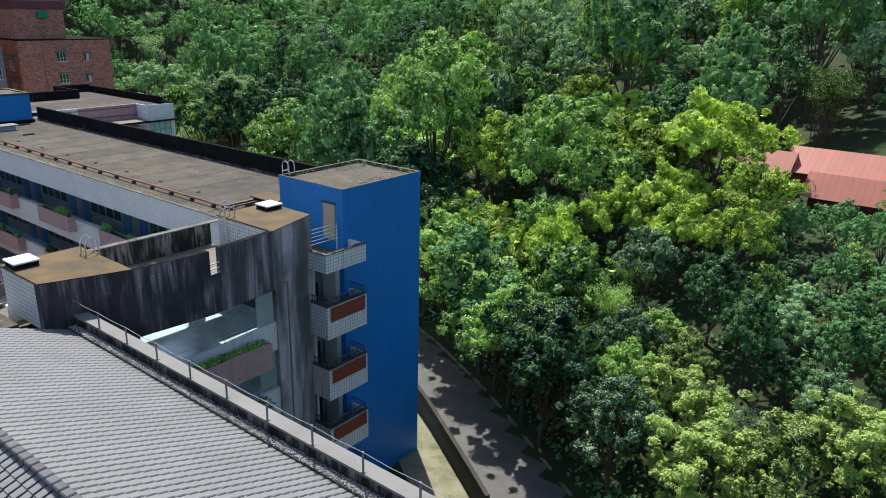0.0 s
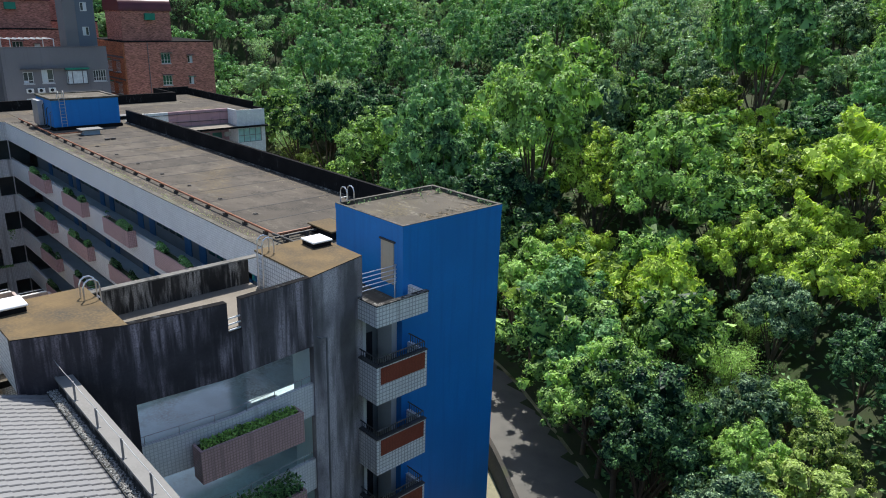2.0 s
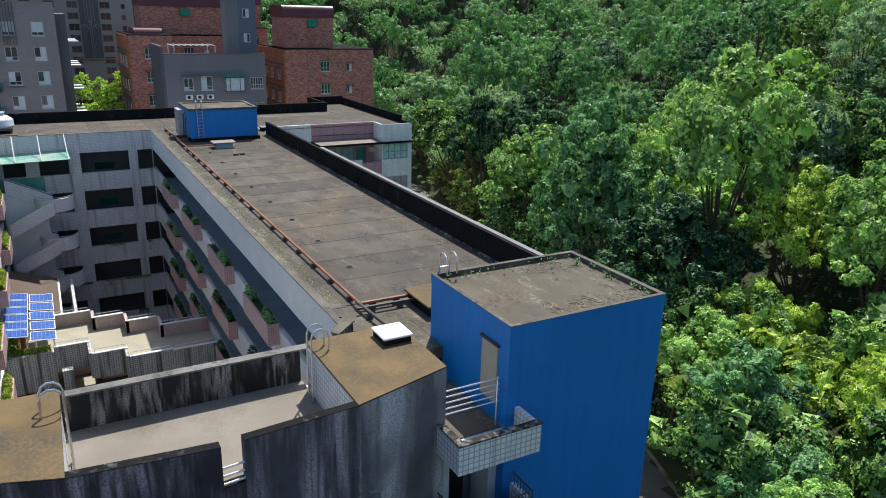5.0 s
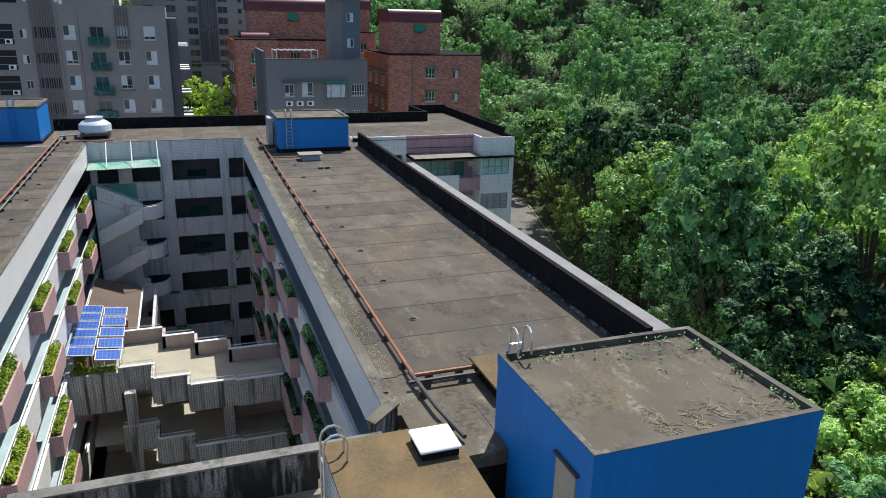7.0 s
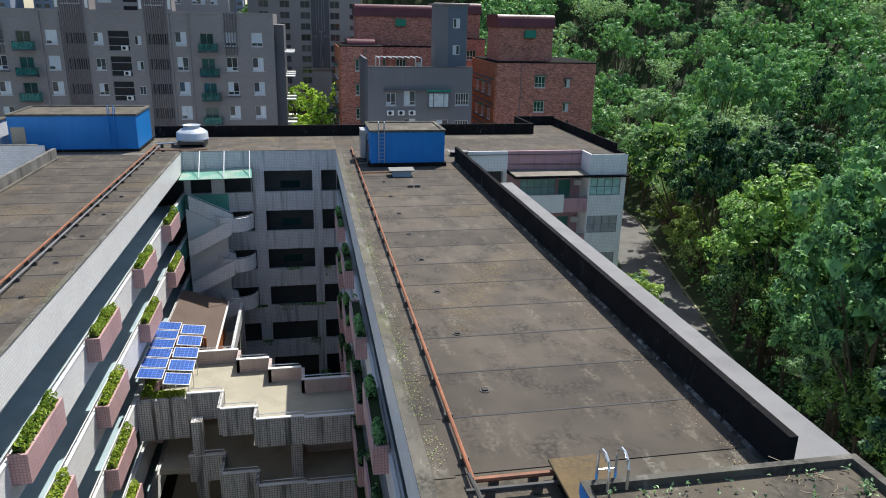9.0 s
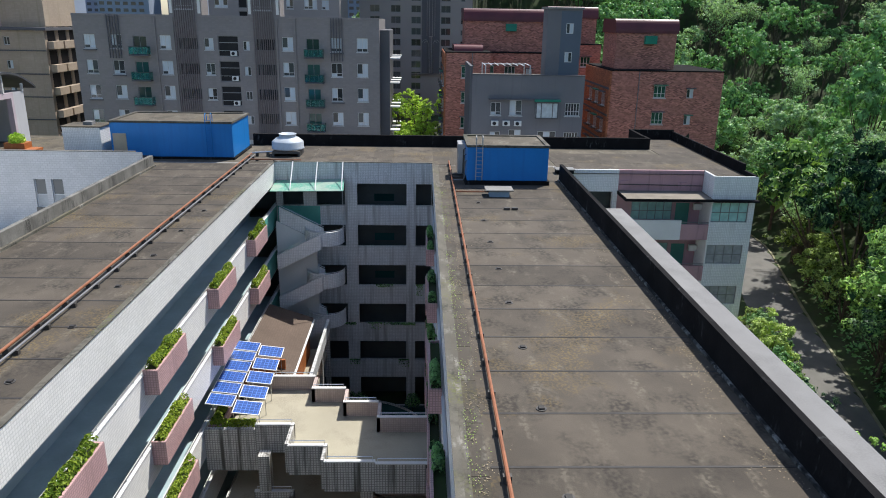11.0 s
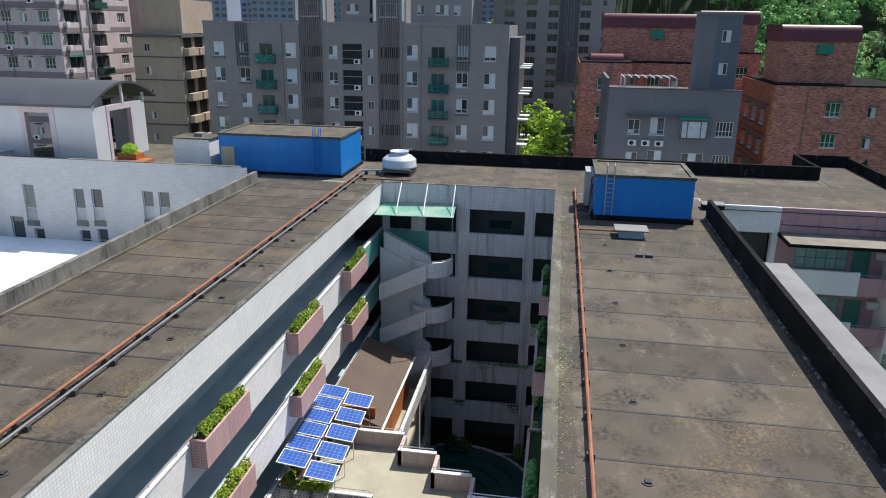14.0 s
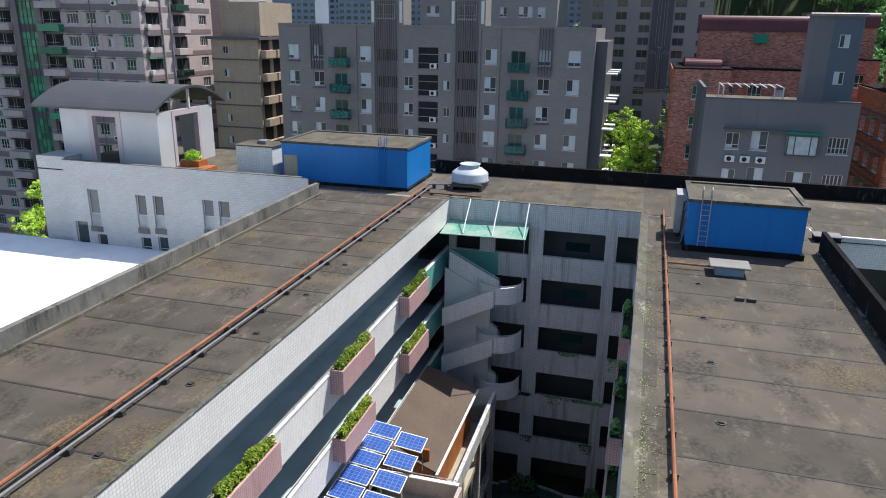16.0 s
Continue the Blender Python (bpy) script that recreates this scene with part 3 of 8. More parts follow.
# ---- school: common pieces ----
def opening_top(k):
    return 16.33 - STOREY * k


def opening_low(k):
    return 14.27 - STOREY * k


def floor_at(k):
    return 13.1 - STOREY * k


def roof_sheets(parent, x0, x1, y0, y1, pitch=3.0, z=R, material=ROOFING, across=1):
    """Strips of roofing felt with dark lapped seams, each a piece of its own."""
    n = round((x1 - x0) / pitch)
    w = (x1 - x0) / n
    d = (y1 - y0) / across
    bm = bmesh.new()
    box(bm, 0.02, w - 0.02, 0.02, d - 0.02, 0.0, 0.03)
    me = bpy.data.meshes.new("roofing_sheet")
    bm.to_mesh(me)
    bm.free()
    me.materials.append(material)
    for i in range(n):
        for j in range(across):
            piece("roofing_sheet", me, parent, pose(x0 + i * w, y0 + j * d, z))
    bm = bmesh.new()
    for i in range(1, n):
        box(bm, x0 + i * w - 0.05, x0 + i * w + 0.05, y0 + 0.1, y1 - 0.1, z + 0.03, z + 0.042)
    part("lap_seam", bm, SEAM, parent)


def door_and_windows(wing, y, face, x0, x1, k, seed):
    """Classroom front behind a corridor: doors, window bands and coloured boards. face: the way it looks along y."""
    rng = random.Random(seed)
    z = floor_at(k)
    x = x0
    while x < x1 - 8:
        for dx in (0.4, 7.0):
            bm = boxes((x + dx, x + dx + 1.1, min(y, y + face * 0.06), max(y, y + face * 0.06), z, z + 2.15))
            part("door", bm, DOOR_BLUE, wing)
        for i in range(4):
            a = x + 1.9 + i * 1.22
            bm = bmesh.new()
            for u0, u1, v0, v1 in ((a, a + 1.15, 0.95, 1.02), (a, a + 1.15, 2.0, 2.07), (a, a + 0.06, 1.02, 2.0), (a + 1.09, a + 1.15, 1.02, 2.0)):
                box(bm, u0, u1, min(y, y + face * 0.07), max(y, y + face * 0.07), z + v0, z + v1)
            w = part("window", bm, FRAME_GREY, wing)
            part("pane", boxes((a + 0.04, a + 1.11, min(y, y + face * 0.02), max(y, y + face * 0.02), z + 1.0, z + 2.02)), GLASS_TEAL, w)
        x += 9.0


def wing_side(wing, name_y, face, x0, x1, levels, corridor=2.5, tile=WHITE_TILE, inner=CORRIDOR, floor=CORRIDOR_FLOOR):
    """The court side of a wing at y: fascia, balustrades, slabs and the wall behind the corridor."""
    y = name_y
    a, b = (y - 0.22, y) if face > 0 else (y, y + 0.22)
    part("fascia", boxes((x0, x1, a, b, opening_top(0), R + 0.12)), tile, wing)
    part("fascia_coping", boxes((x0, x1, min(a, b) - 0.03, max(a, b) + 0.03, R + 0.12, R + 0.17)), KERB_MOSS, wing)
    yi = y - face * corridor
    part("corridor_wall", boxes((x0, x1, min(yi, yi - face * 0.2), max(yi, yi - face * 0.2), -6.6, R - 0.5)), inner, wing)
    for k in range(levels):
        part("balustrade", boxes((x0, x1, a, b, opening_top(k + 1), opening_low(k))), tile, wing)
        part("balustrade_coping", boxes((x0, x1, min(a, b) - 0.04, max(a, b) + 0.04, opening_low(k), opening_low(k) + 0.06)), WHITE_PAINT, wing)
        lo, hi = sorted((yi, a if face > 0 else b))
        part("corridor_floor", boxes((x0, x1, lo, hi, floor_at(k) - 0.25, floor_at(k))), floor, wing)
        bm = bmesh.new()
        tube(bm, [(x0, y - face * 0.1, opening_low(k) + 0.2), (x1, y - face * 0.1, opening_low(k) + 0.2)], 0.025, 6)
        n = int((x1 - x0) / 2)
        for i in range(n + 1):
            xx = x0 + (x1 - x0) * i / n
            box(bm, xx - 0.02, xx + 0.02, y - face * 0.12, y - face * 0.08, opening_low(k) + 0.06, opening_low(k) + 0.2)
        part("handrail", bm, STEEL, wing)


# ---- north wing ----
NX0, NX1 = -91.7, -36.7
north = thing("north_wing", (-64, 30.5, -6.6), "long white-tiled school wing with flat felted roof", "school wing")
part("roof_slab", boxes((NX0, NX1, 25.22, 36.0, R - 0.5, R)), SCREED, north)
roof_sheets(north, NX0 + 0.3, NX1 - 2.6, 26.0, 35.4)
wing_side(north, 25.0, -1, NX0, NX1, 5)
part("outer_wall", boxes((NX0, NX1, 35.91, 36.1, -6.6, R - 0.01)), WHITE_TILE, north)
part("end_wall", boxes((NX1 - 0.25, NX1, 25.22, 35.75, -6.6, R - 0.5)), WHITE_TILE, north)
part("parapet", boxes((-85.7, NX1 - 1.0, 35.45, 35.72, R, R + 1.38)), BLACK_PLAIN, north, "black waterproofed parapet")
part("ledge", boxes((-75.0, NX1 - 0.6, 35.74, 37.85, R + 0.2, R + 0.4)), LEDGE, north, "pale grey cement ledge outside the parapet")
part("parapet_foot", boxes((-85.6, NX1 - 1.2, 35.33, 35.45, R, R + 0.12)), STAINED, north)
part("link_roof", boxes((NX1, -34.98, 28.06, 36.0, R - 0.5, R), (NX1, -33.9, 25.5, 28.04, R - 0.5, R)), SCREED, north)
# Black face stands in for the shade in the gap beside the tower.
part("link_wall", boxes((-34.15, -33.92, 25.5, 28.04, -1.0, R - 0.5)), BLACK_PLAIN, north)
bm = prism(bmesh.new(), [(NX1, 25.0), (-35.75, 24.15), (-35.5, 24.3), (-36.45, 25.3)], opening_top(0) + 0.3, R + 0.55)
chamfer = part("chamfer_wall", bm, STAINED, north, "stained slanting parapet at the wing's corner")
part("coping", prism(bmesh.new(), [(NX1 - 0.05, 25.02), (-35.78, 24.1), (-35.45, 24.3), (-36.42, 25.36)], R + 0.55, R + 0.62), KERB_MOSS, chamfer)
part("mossy_kerb", boxes((NX0, NX1 - 1.5, 25.22, 25.48, R, R + 0.06)), KERB_MOSS, north)
for i in range(18):
    x = NX0 + 0.3 + i * 2.9
    part("kerb_screed", boxes((x + 0.01, x + 2.89, 25.48, 26.13, R, R + 0.024)), KERB_STRIP, north)
for k in range(2):
    door_and_windows(north, 27.5, -1, NX0 + 4, NX1 - 4, k, 3 + k)
    part("mural", boxes((-44.5, -39.5, 27.44, 27.5, floor_at(k) + 0.9, floor_at(k) + 2.3)), MURAL, north, "colourful painted mural board")

# ---- south wing ----
south = thing("south_wing", (-64, 6, -6.6), "long white-tiled school wing with flat felted roof", "school wing")
part("roof_slab", boxes((NX0, -30.2, -0.6, 10.5, R - 0.5, R)), SCREED, south)
roof_sheets(south, NX0 + 0.3, -34.5, 0.85, 10.45)
wing_side(south, 10.72, 1, NX0, -33.5, 5, tile=SOUTH_TILE, inner=SOUTH_WALL, floor=DARK_FLOOR)
part("outer_wall", boxes((NX0, -30.2, -0.9, -0.6, -6.6, R)), WHITE_TILE, south)
part("parapet", boxes((-89.9, -34.0, 0.3, 0.62, R, R + 0.95)), STAINED_PALE, south, "rain-streaked grey concrete parapet")
part("parapet_skirt", boxes((-89.9, -34.0, 0.62, 0.8, R, R + 0.16)), KERB_MOSS, south)

# ---- back wing ----
COURT_Y0 = 10.72
back = thing("back_wing", (-97, 20, -6.6), "white-tiled school wing closing the courtyard", "school wing")
part("roof_slab", boxes((-101.9, NX0 - 0.36, -8.0, 52.4, R - 0.5, R)), SCREED, back)
part("wall_head", boxes((NX0 - 0.36, NX0 - 0.02, COURT_Y0, 25.0, R - 0.5, R + 0.165), (NX0 - 0.36, NX0, -8.0, COURT_Y0 - 0.25, R - 0.5, R), (NX0 - 0.36, NX0, 25.25, 52.4, R - 0.5, R)), CONCRETE, back)
for i in range(14):
    part("roofing_sheet", boxes((-101.3, NX0 - 0.1, 8.0 + i * 1.9 + 0.02, 8.0 + (i + 1) * 1.9 - 0.02, R, R + 0.03)), ROOFING, back)
part("parapet", boxes((-101.9, -101.5, 6.7, 47.6, R, R + 1.15), (-103.2, -101.5, 47.6, 47.9, R, R + 1.15)), BLACK_PLAIN, back, "black waterproofed parapet")
holes = []
for k in range(6):
    for y0, y1 in ((11.3, 13.2), (14.4, 17.0), (18.1, 22.65), (23.5, 24.95)):
        lo = opening_low(k) if k < 5 else opening_low(k) - 1.2
        holes.append((y0 - COURT_Y0, y1 - COURT_Y0, lo + 6.6 + 0.0, opening_top(k) + 6.6))
bm = facade(bmesh.new(), (NX0, COURT_Y0, -6.6), (0, 1, 0), 25.0 - COURT_Y0, R + 0.17 + 6.6, [h for h in holes if h[2] > 0], 0.35)
part("court_wall", bm, BACK_TILE, back)
part("green_dado", boxes((NX0 + 0.01, NX0 + 0.05, 10.8, 14.7, 12.45, 14.2)), GREEN_PAINT, back, "green painted wall beside the stair")
part("court_coping", boxes((NX0 - 0.35, NX0 + 0.03, COURT_Y0, 25.0, R + 0.17, R + 0.22)), KERB_MOSS, back)
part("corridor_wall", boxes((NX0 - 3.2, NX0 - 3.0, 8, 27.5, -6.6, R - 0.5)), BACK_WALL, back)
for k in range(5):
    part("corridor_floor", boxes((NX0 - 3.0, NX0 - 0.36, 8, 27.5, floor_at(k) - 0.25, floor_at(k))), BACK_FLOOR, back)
part("outer_wall", boxes((-101.9, -101.6, -8, 47.6, -6.6, R)), WHITE_TILE, back)
for k in range(3):
    part("notice_board", boxes((NX0 - 2.99, NX0 - 2.93, 19.5, 21.4, floor_at(k) + 0.9, floor_at(k) + 1.6)), GLASS_TEAL, back)

# ---- annex at the end of the north wing ----
annex = thing("annex_wing", (-100, 45, -6.6), "white and pink tiled annex with recessed balconies", "school wing")
AP, AF, AY = -88.75, -86.4, 52.7       # set-back plane, front of the bay, outer side
AS = 3.8
for dims in ((-108.3, -101.9, 47.9, AY - 0.25, R - 0.5, R), (NX0, AP - 0.27, 36.1, AY - 0.25, R - 0.5, R), (AP - 0.27, AF - 0.25, 49.1, AY - 0.25, R - 0.5, R)):
    part("roof_slab", boxes(dims), SCREED, annex)
for a in range(4):
    part("roofing_sheet", boxes((-108.2 + a * 4.9, -108.2 + (a + 1) * 4.9 - 0.04, 47.95 if a < 2 else 36.3, AY - 0.3, R, R + 0.03)), ROOFING, annex)
part("parapet", boxes((-108.6, -108.3, 47.6, AY, R, R + 1.1), (-108.6, AP - 0.3, AY - 0.24, AY - 0.02, R, R + 0.95), (-108.3, -103.2, 47.6, 47.9, R, R + 1.1)), BLACK_PLAIN, annex, "black waterproofed parapet")
part("parapet_ramp", boxes((AP - 0.3, AF - 0.3, AY - 0.24, AY - 0.02, R, R + 0.4)), BLACK_PLAIN, annex)
part("side_wall", boxes((-108.6, AF - 0.02, AY - 0.22, AY, -6.6, R - 0.02)), WHITE_TILE, annex)
part("rear_wall", boxes((-108.6, -108.35, 47.6, AY - 0.24, -6.6, R - 0.02)), WHITE_TILE, annex)
part("head_band", boxes((AP - 0.25, AP, 36.1, 41.35, 16.5, R + 0.35)), WHITE_TILE, annex)
part("pink_band", boxes((AP - 0.25, AP, 41.35, 48.9, 16.3, R + 0.35)), PINK_PAINT, annex, "faded pink painted band")
part("rail_pipe", tube(bmesh.new(), [(AP + 0.08, 41.4, 17.2), (AP + 0.08, 48.8, 17.1)], 0.04, 6), PIPE_DARK, annex)
for y, z in ((41.5, 17.5), (46.7, 17.4)):
    part("pink_plinth", boxes((AP, AP + 0.1, y, y + 0.7, 16.7, z)), PINK_PAINT, annex)
bm = bmesh.new()
vs = [bm.verts.new(p) for p in ((AP, 41.4, 16.5), (-85.95, 41.4, 16.4), (-85.95, 48.88, 16.4), (AP, 48.88, 16.5), (AP, 41.4, 16.62), (-85.95, 41.4, 16.52), (-85.95, 48.88, 16.52), (AP, 48.88, 16.62))]
for f in ((3, 2, 1, 0), (4, 5, 6, 7), (0, 1, 5, 4), (1, 2, 6, 5), (2, 3, 7, 6), (3, 0, 4, 7)):
    bm.faces.new([vs[i] for i in f])
can = part("canopy", bm, SCREED_PALE, annex, "pale weathered canopy slab")
part("canopy_edge", boxes((-85.95, -85.88, 41.36, 48.9, 16.32, 16.55), (AP, -85.95, 41.3, 41.38, 16.32, 16.6)), BLACK_PLAIN, can)
part("canopy_edge", boxes((AF + 0.02, -85.85, 48.92, AY + 0.12, 16.3, 16.46)), BLACK_PLAIN, can)
holes = [(0.12, 3.3, 14.42 - AS * k + 6.6, 16.16 - AS * k + 6.6) for k in range(5)]
part("bay_wall", facade(bmesh.new(), (AF, 48.9, -6.6), (0, 1, 0), AY - 48.9, R + 0.35 + 6.6, holes, 0.2), WHITE_TILE, annex)
part("bay_side", boxes((AP, AF - 0.01, 48.9, 49.02, -6.6, R + 0.34)), WHITE_TILE, annex)
part("bay_head", boxes((AP - 0.25, AF - 0.2, 49.02, 49.1, R - 0.5, R + 0.34), (AF - 0.2, AF - 0.01, 49.02, AY - 0.24, R - 0.5, R + 0.34)), WHITE_TILE, annex)
part("recess_wall", boxes((AP - 0.25, AP, 41.35, 48.9, -6.6, 16.3)), PINK_PAINT, annex)
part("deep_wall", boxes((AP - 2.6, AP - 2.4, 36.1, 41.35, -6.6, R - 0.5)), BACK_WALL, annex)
part("column", boxes((AP - 0.6, AP - 0.02, 40.95, 41.34, -6.6, 16.5)), WHITE_TILE, annex)
for k in range(5):
    z = 12.85 - AS * k
    part("balcony_slab", boxes((AP, AF - 0.2, 41.4, 48.9, z, z + 0.18)), PLASTER_SHADE, annex)
    part("balustrade", boxes((AF - 0.2, AF, 41.4, 46.5, z - 0.05, z + 1.7)), WHITE_PAINT, annex)
    part("balcony_front", boxes((AF - 0.18, AF + 0.02, 46.5, 48.9, z - 0.02, z + 1.35)), PINK_PAINT, annex, "faded pink balcony front")
    part("balcony_rail", boxes((AF - 0.12, AF - 0.06, 46.5, 48.9, z + 1.5, z + 1.55)), FRAME_GREY, annex)
    part("low_wall", boxes((AP - 0.25, AP, 36.1, 40.95, z - 0.05, z + 1.2)), WHITE_TILE, annex)
    bm = facade(bmesh.new(), (AP + 0.07, 42.7, z + 1.15), (0, 1, 0), 3.65, 1.65, [(0.05 + 0.72 * u, 0.72 + 0.72 * u, a, b) for u in range(5) for a, b in ((0.05, 0.8), (0.86, 1.6))], 0.06)
    w = part("window", bm, FRAME_GREY, annex)
    part("pane", boxes((AP, AP + 0.02, 42.7, 46.35, z + 1.2, z + 2.75)), CURTAIN_TEAL if k != 2 else GLASS_TEAL, w)
    part("door", boxes((AP, AP + 0.04, 46.7, 47.9, z + 0.18, z + 2.7)), DARK_TEAL, annex)
    part("air_conditioner", bevelled(boxes((AP + 0.3, AP + 0.65, 48.1, 48.85, z + 2.2, z + 2.75)), 0.03), PLASTER_SHADE, annex)
    bm = facade(bmesh.new(), (AF - 0.1, 49.02, z + 1.57), (0, 1, 0), 3.18, 1.74, [(0.05 + 0.78 * u, 0.78 + 0.78 * u, a, b) for u in range(4) for a, b in ((0.05, 0.82), (0.88, 1.69))], 0.06)
    w = part("window", bm, FRAME_GREY, annex)
    part("pane", boxes((AF - 0.2, AF - 0.17, 49.02, 52.2, z + 1.57, z + 3.31)), CURTAIN_TEAL if k == 0 else BLIND, w)

# ---- front wing ----
front = thing("front_wing", (-31, 18.5, -6.6), "soot-stained concrete wing bridging the courtyard", "school wing")
FRONT = [(-29.77, 11.29), (-28.6, 14.72), (-28.25, 18.3), (-28.33, 19.0), (-28.62, 22.4), (-29.6, 25.8)]
TOP = 19.7


def front_x(y):
    for (x0, y0), (x1, y1) in zip(FRONT, FRONT[1:]):
        if y0 <= y <= y1:
            return x0 + (x1 - x0) * (y - y0) / (y1 - y0)
    return FRONT[-1][0]


def front_panel(bm, y0, y1, z0, z1, thick=0.3, out=0.0, n=4):
    ys = [y0 + (y1 - y0) * i / n for i in range(n + 1)]
    outline = [(front_x(y) + out, y) for y in ys] + [(front_x(y) + out - thick, y) for y in reversed(ys)]
    return prism(bm, outline, z0, z1)


part("roof_slab", boxes((-33.99, -28.95, 14.75, 22.35, R - 0.6, R - 0.2)), SCREED_PALE, front)
for y0, y1, top in ((14.72, 18.35, TOP), (18.35, 18.95, TOP - 1.25), (18.95, 22.4, TOP), (22.4, 25.8, TOP), (11.29, 14.72, TOP)):
    part("wall_coping", front_panel(bmesh.new(), y0, y1, top, top + 0.02, 0.31, 0.005), BLACK_PLAIN, front)
part("front_wall", front_panel(bmesh.new(), 14.72, 18.35, 16.5, TOP), BLACK_WALL, front, "black rain-streaked concrete wall")
part("front_wall", front_panel(bmesh.new(), 18.35, 18.95, 16.5, TOP - 1.25), BLACK_WALL, front)
part("front_wall", front_panel(bmesh.new(), 18.95, 22.4, 16.5, TOP), STREAKED_WALL, front, "black concrete wall with pale rain streaks")
part("end_pier", front_panel(bmesh.new(), 22.4, 25.8, -6.6, TOP, 0.35), PIER_WALL, front, "tall black streaked concrete pier")
part("end_pier", front_panel(bmesh.new(), 11.29, 14.72, -6.6, TOP, 0.35), BLACK_WALL, front, "tall black concrete pier")
inner = part("inner_parapet", boxes((-34.3, -34.0, 14.8, 22.3, R - 0.6, R + 1.0)), STAINED, front, "rain-streaked grey concrete parapet")
part("coping", boxes((-34.34, -33.96, 14.8, 24.2, R + 1.0, R + 1.06)), STAINED_PALE, inner)
IX = -36.0                    # court side of the front wing's corridors
part("inner_fascia", boxes((-34.3, -34.05, 11.5, 24.1, opening_top(0) + 0.3, R - 0.6)), WHITE_TILE, front)
part("corridor_roof", boxes((IX - 0.2, -33.4, 10.9, 24.9, opening_top(0), opening_top(0) + 0.28)), SCREED, front)
for k in range(5):
    part("corridor_floor", boxes((IX, -28.95, 14.62, 22.48, floor_at(k) - 0.25, floor_at(k))), FRONT_FLOOR, front)
    part("corridor_floor", boxes((IX, -30.6, 22.49, 24.9, floor_at(k) - 0.25, floor_at(k))), FRONT_FLOOR, front)
    part("inner_balustrade", boxes((IX - 0.2, IX, 10.9, 24.9, opening_top(k + 1), opening_low(k))), WHITE_TILE, front)
    part("inner_column", boxes((IX - 0.2, IX + 0.4, 21.9, 22.6, opening_low(k), opening_top(k))), WHITE_TILE, front)
    bm = bmesh.new()
    z = opening_low(k) + 0.72
    tube(bm, [(front_x(y) - 0.2, y, z) for y in (14.8, 16, 17.2, 18.4, 19.6, 20.8, 22.3)], 0.016, 5)
    for y in (14.9, 16.2, 17.6, 19.0, 20.4, 21.8):
        tube(bm, [(front_x(y) - 0.2, y, z - 0.4), (front_x(y) - 0.2, y, z)], 0.014, 5)
    part("handrail", bm, RAIL_GREY, front)
    part("balustrade", front_panel(bmesh.new(), 14.72, 22.4, opening_top(k + 1) + 0.6, opening_low(k) + 0.35, 0.2, -0.12), WHITE_TILE, front)
part("corridor_side_wall", boxes((-30.6, -28.95, 22.5, 22.7, -6.6, 17.2), (IX, -28.95, 14.4, 14.6, -6.6, 16.3)), BLUE_PALE, front)
bm = bmesh.new()
for z in (R + 0.3, R + 0.55, R + 0.8):
    tube(bm, [(front_x(18.35) - 0.1, 18.3, z + 0.1), (front_x(18.95) - 0.1, 19.0, z + 0.1)], 0.035, 6)
part("gap_rail", bm, WHITE_PAINT, front)
bm = bmesh.new()
tube(bm, [(-28.1, 22.75, 17.0), (-28.1, 22.75, -2)], 0.05, 6)
tube(bm, [(-28.1, 22.75, 17.0), (-28.1, 22.45, 17.05), (-28.3, 22.4, 17.05)], 0.04, 6)
part("downpipe", bm, PIPE_GREY, front)


def roof_room(name, y0, y1, x_back, hatch, label):
    """A lift room at an end of the front wing, open to the ladder side."""
    room = thing(name, (-31.5, (y0 + y1) / 2, R - 0.5), label, "roof room")
    ys = [y0, (y0 + y1) / 2, y1]
    outline = [(front_x(y) - 0.36, y) for y in ys] + [(x_back, y1), (x_back, y0)]
    bm = prism(bmesh.new(), outline, R - 0.5, TOP - 0.06)
    part("wall", bm, BALCONY_TILE, room)
    outline = [(front_x(y) - 0.02, y) for y in ys] + [(x_back - 0.06, y1 + 0.04), (x_back - 0.06, y0 - 0.04)]
    part("roof", prism(bmesh.new(), outline, TOP - 0.05, TOP + 0.03), SCREED_TAN, room, "tan cement roof")
    hx, hy = hatch
    lid = part("hatch", boxes((hx - 0.5, hx + 0.5, hy - 0.5, hy + 0.5, TOP + 0.03, TOP + 0.24)), BLACK_PLAIN, room)
    part("hatch_cover", bevelled(boxes((hx - 0.56, hx + 0.56, hy - 0.56, hy + 0.56, TOP + 0.24, TOP + 0.34)), 0.03), SKYLIGHT, lid, "white hatch cover")
    return room


room_n = roof_room("roof_room", 22.35, 25.8, -33.3, (-32.3, 25.1), "white-tiled roof room with tan cement roof")
ladder("ladder", room_n, -32.6, 22.35, R - 0.3, TOP, (0, -1))
room_s = roof_room("roof_room", 11.29, 14.75, -33.3, (-32.6, 11.9), "white-tiled roof room with tan cement roof")
ladder("ladder", room_s, -32.0, 14.75, R - 0.3, TOP, (0, 1))

# ---- blue stair tower ----
tower = thing("stair_tower", (-32.4, 31.5, 0), "tall bright blue painted stair tower", "stair tower")
TX0, TX1, TY0, TY1, TZ = -34.95, -29.35, 28.05, 35.0, 20.77
part("tower_wall", boxes((TX0, TX1, TY0, TY1, -1.0, TZ - 0.25)), BLUE, tower)
bm = boxes((TX0, TX1, TY0, TY0 + 0.12, TZ - 0.25, TZ), (TX0, TX1, TY1 - 0.18, TY1, TZ - 0.25, TZ), (TX0, TX0 + 0.14, TY0 + 0.12, TY1 - 0.18, TZ - 0.25, TZ), (TX1 - 0.12, TX1, TY0 + 0.12, TY1 - 0.18, TZ - 0.25, TZ))
part("parapet", bm, TOWER_COPING, tower)
